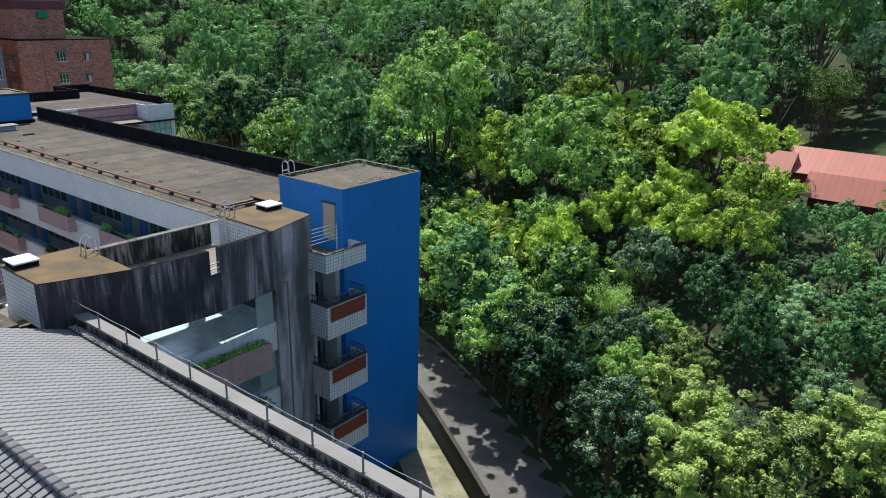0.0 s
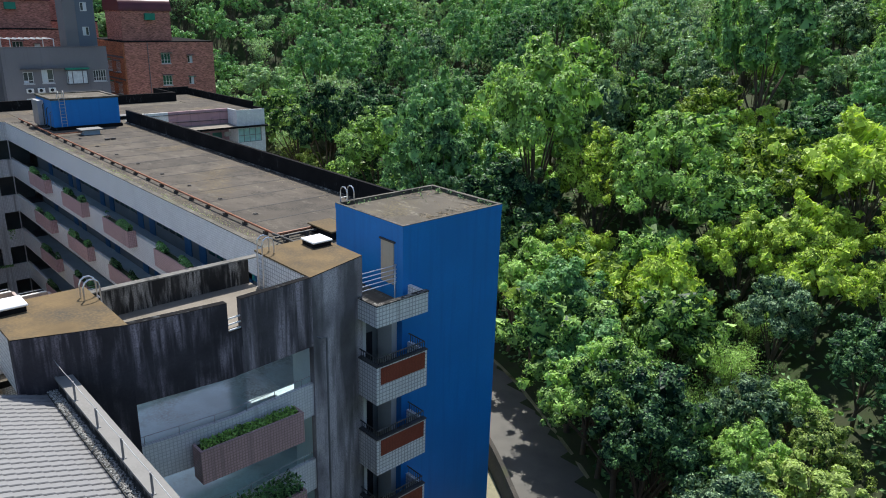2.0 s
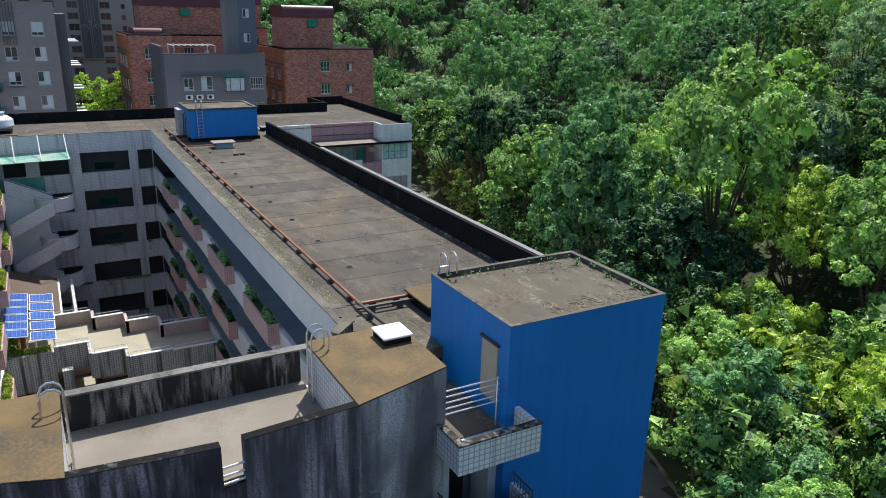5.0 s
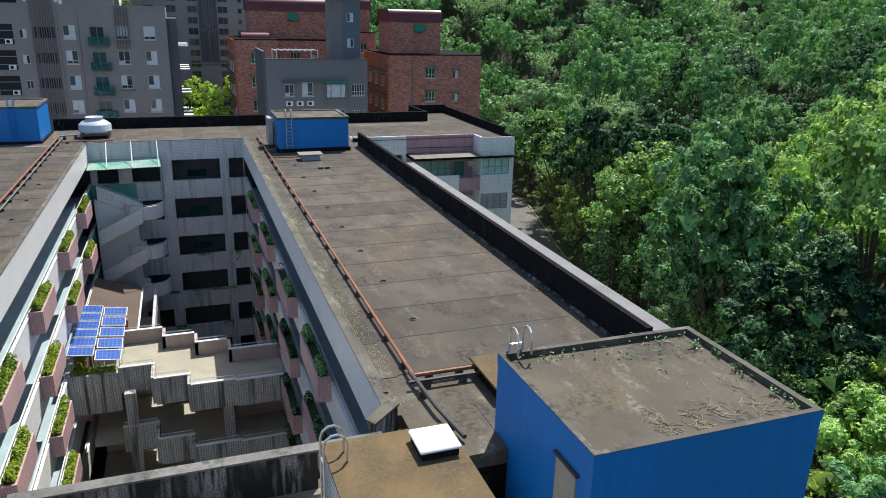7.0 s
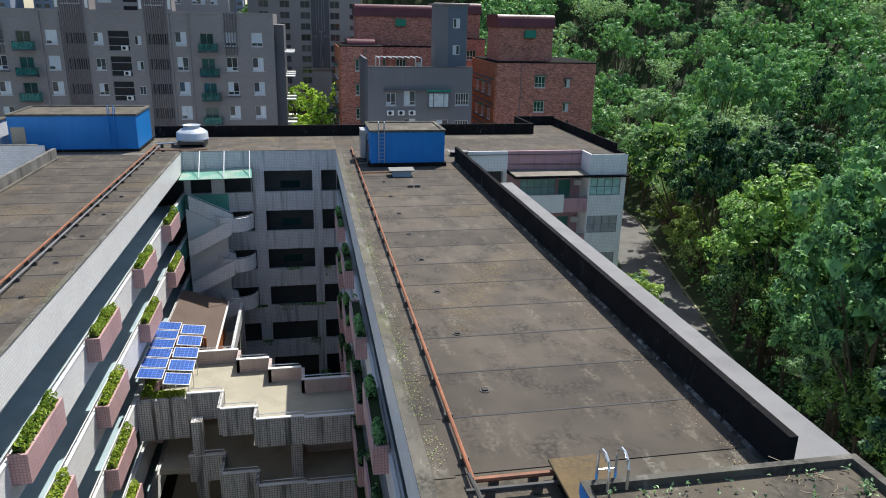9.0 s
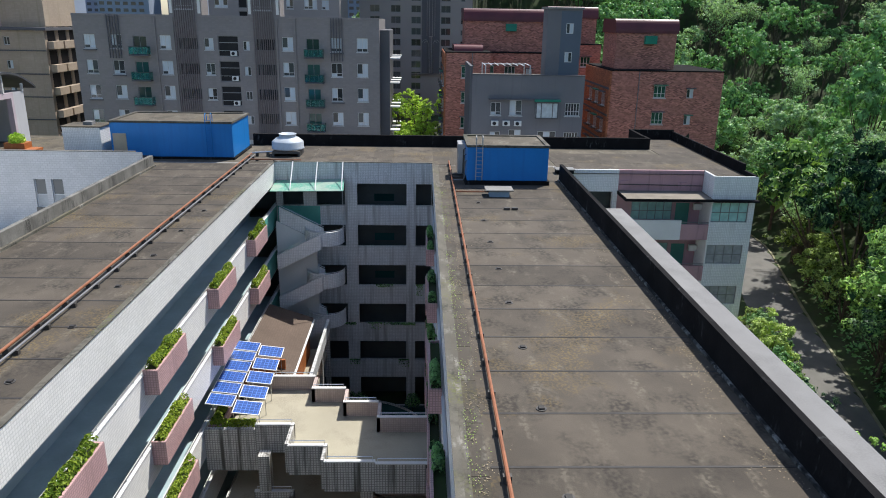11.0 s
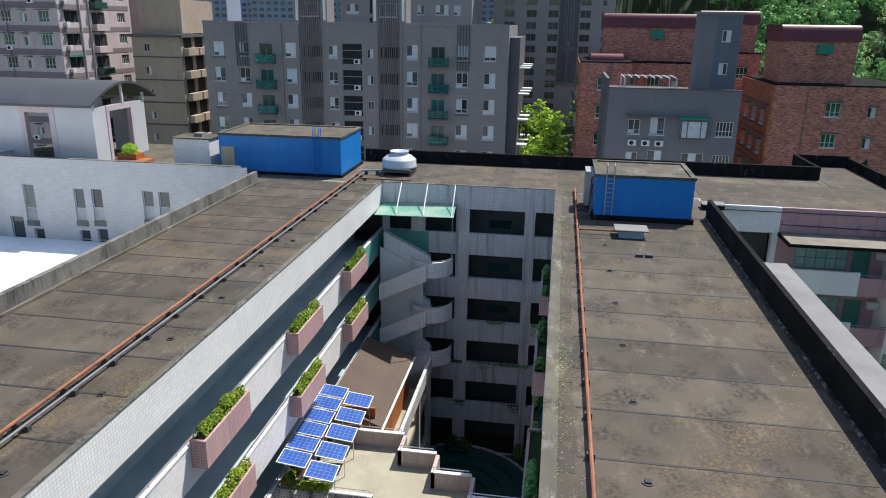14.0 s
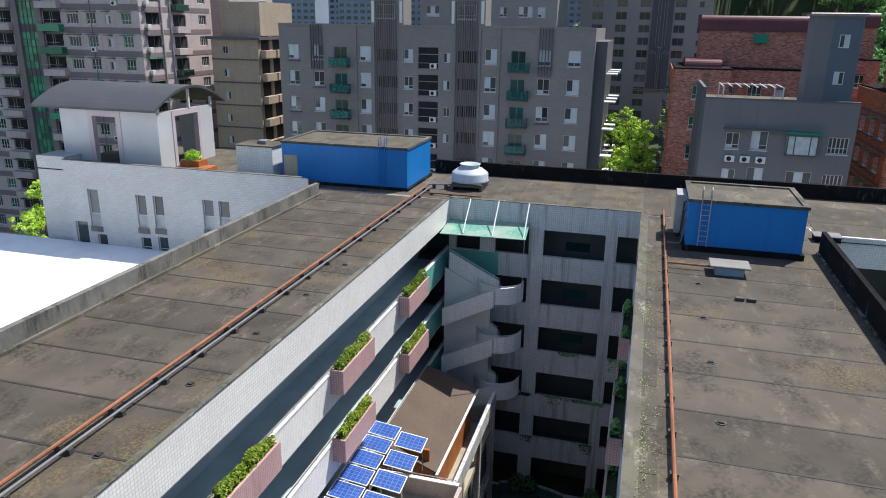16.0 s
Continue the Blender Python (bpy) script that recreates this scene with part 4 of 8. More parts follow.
part("parapet_face", boxes((TX0 - 0.02, TX1 + 0.02, TY0 - 0.02, TY0, TZ - 0.3, TZ), (TX0 - 0.02, TX1 + 0.02, TY1, TY1 + 0.02, TZ - 0.3, TZ), (TX1, TX1 + 0.02, TY0, TY1, TZ - 0.3, TZ), (TX0 - 0.02, TX0, TY0, TY1, TZ - 0.3, TZ)), BLUE, tower)
bm = boxes((TX0 - 0.02, TX1 + 0.02, TY0 - 0.02, TY0 + 0.14, TZ, TZ + 0.03), (TX0 - 0.02, TX1 + 0.02, TY1 - 0.2, TY1 + 0.02, TZ, TZ + 0.03), (TX0 - 0.02, TX0 + 0.16, TY0 + 0.14, TY1 - 0.2, TZ, TZ + 0.03), (TX1 - 0.14, TX1 + 0.02, TY0 + 0.14, TY1 - 0.2, TZ, TZ + 0.03))
part("coping", bm, TOWER_COPING, tower)
part("roof", boxes((TX0 + 0.14, TX1 - 0.12, TY0 + 0.12, TY1 - 0.18, TZ - 0.25, TZ - 0.18)), SCREED, tower, "stained grey cement roof with dead leaves")
door = part("door", boxes((-31.0, -30.0, TY0 - 0.05, TY0, 17.6, 19.75)), DOOR_TAN, tower)
part("door_hood", boxes((-31.1, -29.9, TY0 - 0.1, TY0, 19.78, 19.86)), PIPE_DARK, door)
ladder("ladder", tower, TX0, 28.7, R, TZ, (-1, 0))


def balcony(k, z, roof=False):
    """A tiled balcony between the front wing and the tower."""
    b = thing("balcony", (-29, 27, z), "white-tiled balcony with red-brown panel and iron rail" if not roof else "white-tiled open roof balcony with steel rail", "balcony", "stair tower balconies")
    x0, x1, y0, y1 = -30.2, -28.05, 25.45, 28.6
    low = z - (1.05 if roof else 2.0)
    bm = boxes((x1 - 0.2, x1, y0, y1, low, z), (x0, x1 - 0.2, y0, y0 + 0.2, low, z), (TX1, x1 - 0.2, y1 - 0.2, y1, low, z))
    part("front", bm, BALCONY_TILE, b)
    part("slab", boxes((x0, x1 - 0.2, y0 + 0.2, TY0 if roof else y1 - 0.2, low, low + 0.2)), CORRIDOR_FLOOR, b)
    part("coping", boxes((x1 - 0.24, x1 + 0.03, y0 - 0.03, y1 + 0.03, z, z + 0.06), (x0, x1 - 0.24, y0 - 0.03, y0 + 0.24, z, z + 0.06)), STAINED if roof else RAIL_DARK, b)
    if roof:
        bm = bmesh.new()
        for i in range(5):
            tube(bm, [(-29.75, 25.6, z + 0.15 + i * 0.22), (-29.75, 28.0, z + 0.15 + i * 0.22)], 0.025, 6)
        for yy in (25.7, 27.9):
            tube(bm, [(-29.75, yy, z - 0.9), (-29.75, yy, z + 1.1)], 0.03, 6)
        part("rail", bm, STEEL, b)
    else:
        part("panel", boxes((x1, x1 + 0.025, y0 + 0.22, y1 - 0.15, z - 0.95, z - 0.08)), RED_BROWN, b, "red-brown tiled panel")
        bm = bmesh.new()
        for i in range(22):
            yy = y0 + 0.1 + (y1 - y0 - 0.2) * i / 21
            box(bm, x1 - 0.11, x1 - 0.08, yy - 0.012, yy + 0.012, z, z + 0.42)
        for i in range(10):
            xx = x1 - 0.1 - 1.6 * i / 9
            box(bm, xx - 0.012, xx + 0.012, y0 + 0.08, y0 + 0.11, z, z + 0.42)
            if xx > TX1:
                box(bm, xx - 0.012, xx + 0.012, y1 - 0.11, y1 - 0.08, z, z + 0.42)
        tube(bm, [(x0, y0 + 0.1, z + 0.44), (x1 - 0.1, y0 + 0.1, z + 0.44), (x1 - 0.1, y1 - 0.1, z + 0.44), (TX1, y1 - 0.1, z + 0.44)], 0.035, 6)
        part("rail", bm, RAIL_DARK, b)


balcony(0, 17.7, True)
for i in range(4):
    balcony(i + 1, 14.6 - STOREY * i)
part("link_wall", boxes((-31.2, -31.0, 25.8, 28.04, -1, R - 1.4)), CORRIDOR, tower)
for i in range(5):
    # Black sheets stand for the shade inside the doorways.
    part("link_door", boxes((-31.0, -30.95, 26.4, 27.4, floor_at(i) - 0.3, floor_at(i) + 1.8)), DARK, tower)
part("link_roof", boxes((-33.2, -29.6, 25.8, 28.05, R - 1.4, R - 1.2)), SCREED, tower)
part("link_pier", boxes((-30.3, -29.75, 25.8, 26.1, -1, R - 1.4), (-30.9, -29.75, 27.7, 28.04, -1, R - 1.4)), PLASTER_SHADE, tower)

# drains and end walls
def drain(x, y):
    d = thing("roof_drain", (x, y, R + 0.03), "small rusty roof drain with dark stain", "drain", "roof drains")
    part("dish", prism(bmesh.new(), [(x + 0.19 * math.cos(a), y + 0.19 * math.sin(a)) for a in (2 * math.pi * i / 10 for i in range(10))], R + 0.03, R + 0.06), PIPE_DARK, d)
    part("grate", boxes((x - 0.1, x + 0.1, y - 0.1, y + 0.1, R + 0.06, R + 0.11)), SEAM, d)


for i in range(8):
    drain(-43.97 - 4.82 * i, 28.14)
    drain(-41.0 - 4.82 * i, 9.3)
for k in range(4):
    part("green_panel", boxes((NX0 + 0.1, -85.2, 10.72, 10.75, opening_top(k + 1) + 0.1, opening_low(k) + 0.02)), GREEN_PAINT, south, "green painted balustrade panel")

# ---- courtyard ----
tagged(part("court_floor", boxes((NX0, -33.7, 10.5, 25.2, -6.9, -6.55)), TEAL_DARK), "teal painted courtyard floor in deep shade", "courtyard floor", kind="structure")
FAR_STEPS = [(-72.3, 12.0, 16.7), (-70.6, 16.7, 19.0), (-68.8, 19.0, 21.3), (-66.9, 21.3, 24.9)]
NEAR_STEPS = [(-66.3, 13.9, 16.3), (-64.0, 16.3, 18.6), (-62.4, 18.6, 21.5), (-62.2, 21.5, 24.9)]


def bridge(z, shift, tile_near, label, rails=True):
    """A zigzag terrace bridging the court, with stepped tiled parapets on both sides."""
    t = thing("terrace_bridge", (-67, 18, z), label, "terrace")
    outline = []
    for x, y0, y1 in FAR_STEPS:
        outline += [(x + shift, y0), (x + shift, y1)]
    for x, y0, y1 in reversed(NEAR_STEPS):
        outline += [(x + shift, y1), (x + shift, y0)]
    outline += [(-66.3 + shift, 12.0)]
    part("deck", prism(bmesh.new(), outline, z - 0.35, z), TERRACE, t)
    for side, steps, sgn in (("far", FAR_STEPS, -1), ("near", NEAR_STEPS, 1)):
        for i, (x, y0, y1) in enumerate(steps):
            x = x + shift
            lo = z - (0.3 if sgn < 0 else 0.95)
            bm = boxes((min(x, x + sgn * 0.22), max(x, x + sgn * 0.22), y0, y1, lo, z + 1.0))
            if i < 3:
                nx = steps[i + 1][0] + shift
                box(bm, min(x, nx), max(x, nx), y1 - 0.22 if sgn > 0 else y1, y1 if sgn > 0 else y1 + 0.22, lo, z + 1.0)
            w = part("parapet", bm, CREAM_TILE if sgn < 0 else tile_near, t)
            part("coping", boxes((min(x, x + sgn * 0.26), max(x, x + sgn * 0.26), y0, y1, z + 1.0, z + 1.05)), WHITE_PAINT, w)
            bm = bmesh.new()
            c = x + sgn * 0.1
            tube(bm, [(c, y0 + 0.15, z + 1.05), (c, y0 + 0.15, z + 1.3), (c, y1 - 0.15, z + 1.3), (c, y1 - 0.15, z + 1.05)], 0.025, 6)
            part("rail", bm, STEEL, w)
    return t


bridge(5.9, 0.0, GREY_TILE, "pale cement terrace bridge with stepped tiled parapets")
bridge(5.9 - STOREY, 1.2, GREY_TILE, "shaded lower terrace bridge with stepped tiled parapets")
bridge(5.9 - 2 * STOREY, 2.2, GREY_TILE, "shaded lowest terrace bridge with stepped tiled parapets")
for xx, yy in ((-63.4, 20.9), (-65.2, 14.6), (-69.5, 20.0), (-71.5, 14.2)):
    tagged(part("bridge_pier", boxes((xx - 0.35, xx + 0.35, yy - 0.35, yy + 0.35, -6.6, 5.5)), GREY_TILE), "grimy tiled pier carrying the terrace bridges", "pier", kind="structure")


def leaf_cloud(n, place, size, seed, flat=0.5):
    """Vertices and faces of n folded leaves; place(rng) gives a point and the way it faces."""
    rng = random.Random(seed)
    verts, faces = [], []
    for i in range(n):
        p, nrm = place(rng)
        nrm = (nrm + Vector((rng.uniform(-1, 1), rng.uniform(-1, 1), rng.uniform(-0.6, 1))) * flat).normalized()
        a = nrm.orthogonal().normalized()
        a = (Matrix.Rotation(rng.uniform(0, 6.283), 3, nrm) @ a)
        b = nrm.cross(a)
        s = size * rng.uniform(0.6, 1.3)
        k = len(verts)
        verts += [p - a * s * 0.6, p + b * s * 0.34 + nrm * s * 0.14, p + a * s * 0.6 - nrm * s * 0.12, p - b * s * 0.34 + nrm * s * 0.14]
        faces += [(k, k + 1, k + 2), (k, k + 2, k + 3)]
    return verts, faces


def leaf_mesh(name, vf, material):
    me = bpy.data.meshes.new(name)
    me.from_pydata([tuple(v) for v in vf[0]], [], vf[1])
    me.materials.append(material)
    return me


def planter_mesh(length, out, z_low, z_top, x, y, face, dense, seed, wing_label, leaf=LEAF_SHRUB):
    p = thing("planter", (x, y, z_low), wing_label, "planter", "balustrade planters")
    ya, yb = (y, y + out) if face > 0 else (y - out, y)
    bm = boxes((x, x + length, ya, yb, z_low, z_low + 0.12), (x, x + 0.12, ya, yb, z_low + 0.12, z_top), (x + length - 0.12, x + length, ya, yb, z_low + 0.12, z_top))
    fy = (yb - 0.12, yb) if face > 0 else (ya, ya + 0.12)
    box(bm, x + 0.12, x + length - 0.12, fy[0], fy[1], z_low + 0.12, z_top)
    part("trough", bm, PINK_TILE, p)
    part("soil", boxes((x + 0.12, x + length - 0.12, ya + 0.02 if face > 0 else ya + 0.12, yb - 0.12 if face > 0 else yb - 0.02, z_low + 0.12, z_top - 0.12)), SOIL, p)
    rr = random.Random(seed)
    gap = rr.uniform(0, length * 0.5) if dense < 0.8 else -9

    def place(rng):
        u = rng.uniform(0.15, length - 0.15)
        while dense < 0.8 and gap < u < gap + length * 0.45:
            u = rng.uniform(0.15, length - 0.15)
        hump = 0.3 + 0.3 * noise.noise(Vector((u * 0.9 + seed, 0, 0))) + 0.25
        d = Vector((rng.gauss(0, 0.5), rng.gauss(0, 1), abs(rng.gauss(0.6, 0.8)))).normalized()
        return Vector((x + u + d.x * 0.1, (ya + yb) / 2 + d.y * out * 0.38, z_top - 0.15 + d.z * hump * 1.1)), d

    piece("foliage", leaf_mesh("foliage", leaf_cloud(int(length * 190 * dense), place, 0.16, seed, 0.7), leaf), p)


seed = 20
for k in range(4):
    for cx in (-81.4, -71.0, -60.2, -49.8, -39.6):
        seed += 1
        if cx == -81.4 and k > 1:
            continue
        planter_mesh(4.35, 0.72, 13.25 - STOREY * k, 14.55 - STOREY * k, cx - 2.6, 10.72, 1, 1.0 if (seed * 7) % 5 else 0.6, seed, "pink-tiled balustrade planter of clipped green shrubs")
    for cx in (-79.9, -69.5, -59.1, -49.0, -41.0):
        seed += 1
        if cx == -41.0 and k == 0:
            continue
        planter_mesh(5.3, 0.62, 13.4 - STOREY * k, 14.65 - STOREY * k, cx - 2.65, 25.0, -1, 0.75 if (seed * 5) % 4 else 0.5, seed, "pink-tiled balustrade planter with dark shrubs", LEAF[2])
for k in range(3):
    seed += 1
    x = front_x(18) + 0.0
    p = thing("planter", (x, 18.4, 12.8 - STOREY * k), "faded pink planter of grass on the stained front", "planter", "front planters")
    z0, z1 = 12.75 - STOREY * k, 14.2 - STOREY * k
    part("trough", boxes((x, x + 0.75, 16.5, 16.62, z0, z1), (x, x + 0.75, 21.0, 21.12, z0, z1), (x + 0.63, x + 0.75, 16.62, 21.0, z0, z1), (x, x + 0.63, 16.62, 21.0, z0, z0 + 0.12)), PINK_TILE, p)
    part("soil", boxes((x, x + 0.62, 16.63, 20.99, z0 + 0.13, z1 - 0.1)), SOIL, p)

    def place(rng, x=x, z1=z1):
        high = 0.12 if z1 > 12 else 0.8
        return Vector((x + rng.uniform(0.05, 0.6) + (high - 0.12) * rng.uniform(-0.3, 0.5), rng.uniform(16.7, 20.95), z1 + rng.uniform(-0.1, high))), Vector((rng.uniform(-1, 1), rng.uniform(-1, 1), 0.3)).normalized()
    piece("grass", leaf_mesh("grass", leaf_cloud(900 if k == 0 else 1300, place, 0.16, seed, 0.4), LEAF[0] if k == 0 else LEAF[2]), p)

tagged(part("terrace_end_wall", boxes((-66.5, -66.2, 10.75, 13.9, 3.6, 6.5)), GREY_TILE), "grimy tiled wall closing the terrace end", "wall", kind="structure")
planter_mesh(3.0, 0.8, 5.95, 6.55, -69.6, 10.9, 1, 1.0, 901, "terrace planter of green shrubs under the solar panels")


def hedge_place(g):
    d = Vector((g.gauss(0, 1), g.gauss(0, 1), abs(g.gauss(0.5, 1)))).normalized()
    return Vector((-66.9 + d.x * 0.35, g.uniform(11.0, 13.7), 6.35 + d.z * 0.45)), d


hedge = thing("shrub_row", (-66.9, 12.3, 5.9), "row of green shrubs along the terrace wall", "shrubs")
piece("foliage", leaf_mesh("foliage", leaf_cloud(700, hedge_place, 0.17, 902, 0.6), LEAF_SHRUB), hedge)

# curved outside stairs in the court corner
stairs = thing("curved_stair", (-88, 14, -6.6), "white-tiled outside stair with round landings", "stairs")
for k in range(3):
    zt = floor_at(k) + 0.45
    zl = zt - STOREY / 2
    bm = bmesh.new()
    n = 14
    cx, cy, r0 = -89.9, 15.3, 1.75
    outer = [(cx + r0 * math.sin(a), cy + r0 * math.cos(a)) for a in (math.pi * i / n for i in range(n + 1))]
    inner = [(cx + (r0 - 0.18) * math.sin(a), cy + (r0 - 0.18) * math.cos(a)) for a in (math.pi * i / n for i in range(n + 1))]
    prism(bm, outer + inner[::-1], zl - 0.25, zl + 1.05)
    drum = part("landing_wall", bm, WHITE_TILE, stairs)
    part("landing", prism(bmesh.new(), inner, zl - 0.25, zl), CORRIDOR_FLOOR, stairs)
    bm = bmesh.new()
    tube(bm, [(x, y, zl + 1.2) for x, y in outer], 0.03, 6)
    part("handrail", bm, STEEL, drum)
    for x0, za, zb in ((-91.4, zl, zt), (-89.5, zl, zl - STOREY / 2)):
        bm = bmesh.new()
        steps = 11
        prof = []
        for i in range(steps):
            y, z = cy - 0.2 - i * 0.34, za + (zb - za) * (i + 1) / steps
            prof += [(y, z), (y - 0.34, z)]
        prof += [(cy - 0.2 - steps * 0.34, zb - 0.4), (cy - 0.2, za - 0.4)]
        sides = [[bm.verts.new((xx, y, z)) for y, z in prof] for xx in (x0, x0 + 1.45)]
        bm.faces.new(sides[0])
        bm.faces.new(sides[1][::-1])
        for q in range(len(prof)):
            w = (q + 1) % len(prof)
            bm.faces.new((sides[0][q], sides[1][q], sides[1][w], sides[0][w]))
        bmesh.ops.recalc_face_normals(bm, faces=bm.faces)
        part("flight", bm, GREEN_PAINT, stairs)
        bm = bmesh.new()
        for xa in (x0 + 1.45,) if x0 > -90 else (x0 + 1.45,):
            a0, a1 = Vector((xa, cy - 0.1, za)), Vector((xa, cy - 4.0, zb))
            vs = []
            for p in (a0, a1):
                for dx in (0, 0.16):
                    for dz in (-0.4, 1.0):
                        vs.append(bm.verts.new(p + Vector((dx, 0, dz))))
            for f in ((0, 1, 3, 2), (4, 6, 7, 5), (0, 4, 5, 1), (2, 3, 7, 6), (1, 5, 7, 3), (0, 2, 6, 4)):
                bm.faces.new([vs[i] for i in f])
            bmesh.ops.recalc_face_normals(bm, faces=bm.faces)
        fl = part("stair_wall", bm, WHITE_TILE, stairs)
        bm = bmesh.new()
        tube(bm, [(x0 + 1.53, cy - 0.1, za + 1.15), (x0 + 1.53, cy - 4.0, zb + 1.15)], 0.03, 6)
        part("handrail", bm, STEEL, fl)
bm = bmesh.new()
vs = [bm.verts.new((x, y, z)) for x in (-89.75, -89.6) for y, z in ((11.0, -6.6), (14.6, -6.6), (14.6, 11.5), (11.0, 13.3))]
for f in ((0, 3, 2, 1), (4, 5, 6, 7), (0, 1, 5, 4), (1, 2, 6, 5), (2, 3, 7, 6), (3, 0, 4, 7)):
    bm.faces.new([vs[i] for i in f])
bmesh.ops.recalc_face_normals(bm, faces=bm.faces)
part("stair_spine", bm, WHITE_PAINT, stairs)

# awning over the top landing
aw = thing("awning", (-90, 14, 16), "faded green sheet awning on white brackets", "awning")
bm = bmesh.new()
vs = [bm.verts.new(p) for p in ((-91.6, 10.8, 16.55), (-91.6, 17.0, 16.75), (-88.7, 17.2, 16.3), (-88.7, 10.8, 16.2), (-91.6, 10.8, 16.6), (-91.6, 17.0, 16.8), (-88.7, 17.2, 16.35), (-88.7, 10.8, 16.25))]
for f in ((3, 2, 1, 0), (4, 5, 6, 7), (0, 1, 5, 4), (1, 2, 6, 5), (2, 3, 7, 6), (3, 0, 4, 7)):
    bm.faces.new([vs[i] for i in f])
part("sheet", bm, AWNING, aw)
for y in (12.4, 14.6, 16.9):
    part("stay", tube(bmesh.new(), [(-91.65, y, 18.3), (-88.9, y + 0.1, 16.35)], 0.05, 6), WHITE_PAINT, aw)
part("post", tube(bmesh.new(), [(-88.75, 17.1, 16.3), (-88.75, 17.1, 12.6)], 0.035, 6), STEEL, aw)

# brown-roofed hut beside the terrace
hut = thing("timber_hut", (-80, 12, 1.9), "timber hut with brown shingle roof", "hut")
bm = bmesh.new()
vs = [bm.verts.new(p) for p in ((-86.2, 10.75, 6.7), (-75.6, 10.75, 6.7), (-75.3, 14.55, 5.4), (-86.2, 14.55, 5.4), (-86.2, 10.75, 6.58), (-75.6, 10.75, 6.58), (-75.3, 14.55, 5.28), (-86.2, 14.55, 5.28))]
for f in ((0, 1, 2, 3), (7, 6, 5, 4), (4, 5, 1, 0), (5, 6, 2, 1), (6, 7, 3, 2), (7, 4, 0, 3)):
    bm.faces.new([vs[i] for i in f])
bmesh.ops.recalc_face_normals(bm, faces=bm.faces)
part("roof", bm, BROWN_ROOF, hut)
part("wall", boxes((-86.0, -75.9, 13.95, 14.15, 1.9, 5.4), (-76.1, -75.9, 10.8, 13.95, 1.9, 6.4)), ORANGE_WOOD, hut)
part("gutter", boxes((-86.2, -75.2, 14.55, 14.7, 5.2, 5.3)), WHITE_PAINT, hut)
tagged(part("side_terrace", boxes((-87, -72.6, 10.75, 15.6, 1.5, 1.95)), TERRACE), "shaded cement side terrace under the hut", "terrace", kind="structure")
edge = part("side_terrace_wall", boxes((-87, -72.6, 15.6, 15.85, 3.8, 4.9)), BACK_TILE)
tagged(edge, "stained pale wall edging the side terrace above a dark passage", "wall", kind="structure")
part("passage_wall", boxes((-87, -72.6, 15.1, 15.25, -6.6, 1.4)), BACK_WALL, edge)
part("passage_slab", boxes((-87, -72.6, 15.26, 15.7, -2.6, -2.2)), GREY_TILE, edge)
for x in (-86.9, -82.2, -77.4, -72.9):
    part("passage_column", boxes((x, x + 0.4, 15.45, 15.84, -6.6, 3.8)), GREY_TILE, edge)
for x, z in ((-86.4, -1.1), (-81.7, -1.1), (-76.9, -1.1)):
    part("passage_rail", tube(bmesh.new(), [(x, 15.6, z), (x + 4.1, 15.6, z)], 0.04, 6), STEEL, edge)

# curved seating steps on the court floor
seats = thing("seating_steps", (-84.5, 18.0, -6.55), "curved dark teal seating steps on the shaded court floor", "steps")
for i, r in enumerate((3.3, 4.5, 5.7)):
    arc = [math.radians(82 + 118 * q / 16) for q in range(17)]
    ring = [(-84.5 + r * math.cos(q), 18.0 + r * math.sin(q)) for q in arc] + [(-84.5 + (r + 1.2) * math.cos(q), 18.0 + (r + 1.2) * math.sin(q)) for q in reversed(arc)]
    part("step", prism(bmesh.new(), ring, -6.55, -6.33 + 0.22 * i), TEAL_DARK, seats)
arc = [math.radians(82 + 118 * q / 16) for q in range(17)]
ring = [(-84.5 + 6.9 * math.cos(q), 18.0 + 6.9 * math.sin(q)) for q in arc] + [(-84.5 + 7.1 * math.cos(q), 18.0 + 7.1 * math.sin(q)) for q in reversed(arc)]
part("edge_kerb", prism(bmesh.new(), ring, -6.55, -5.75), GREY_TILE, seats)


def hanging_plant(y, z, wide, drop, seed):
    def place(g):
        u = g.random()
        return Vector((NX0 + 0.06 + 0.12 * g.random(), y + g.uniform(-wide, wide), z + 0.12 - drop * u * u * (0.5 + 0.5 * math.sin(9 * y + 7 * u))), ), Vector((1, g.uniform(-0.6, 0.6), 0.3)).normalized()
    t = thing("trailing_plant", (NX0, y, z), "dark trailing plant hanging over a tiled balustrade", "plant", "trailing plants")
    piece("foliage", leaf_mesh("foliage", leaf_cloud(110, place, 0.13, seed, 0.6), LEAF[2]), t)


for i, (y, k, wide, drop) in enumerate(((19.6, 3, 0.7, 0.7), (21.4, 3, 0.9, 0.5), (22.9, 3, 0.6, 0.9), (17.6, 4, 0.5, 0.5), (20.6, 2, 0.8, 0.4), (22.4, 4, 0.5, 0.8), (17.2, 3, 0.6, 0.5), (23.9, 2, 0.3, 1.2))):
    hanging_plant(y, opening_low(k), wide, drop, 930 + i)


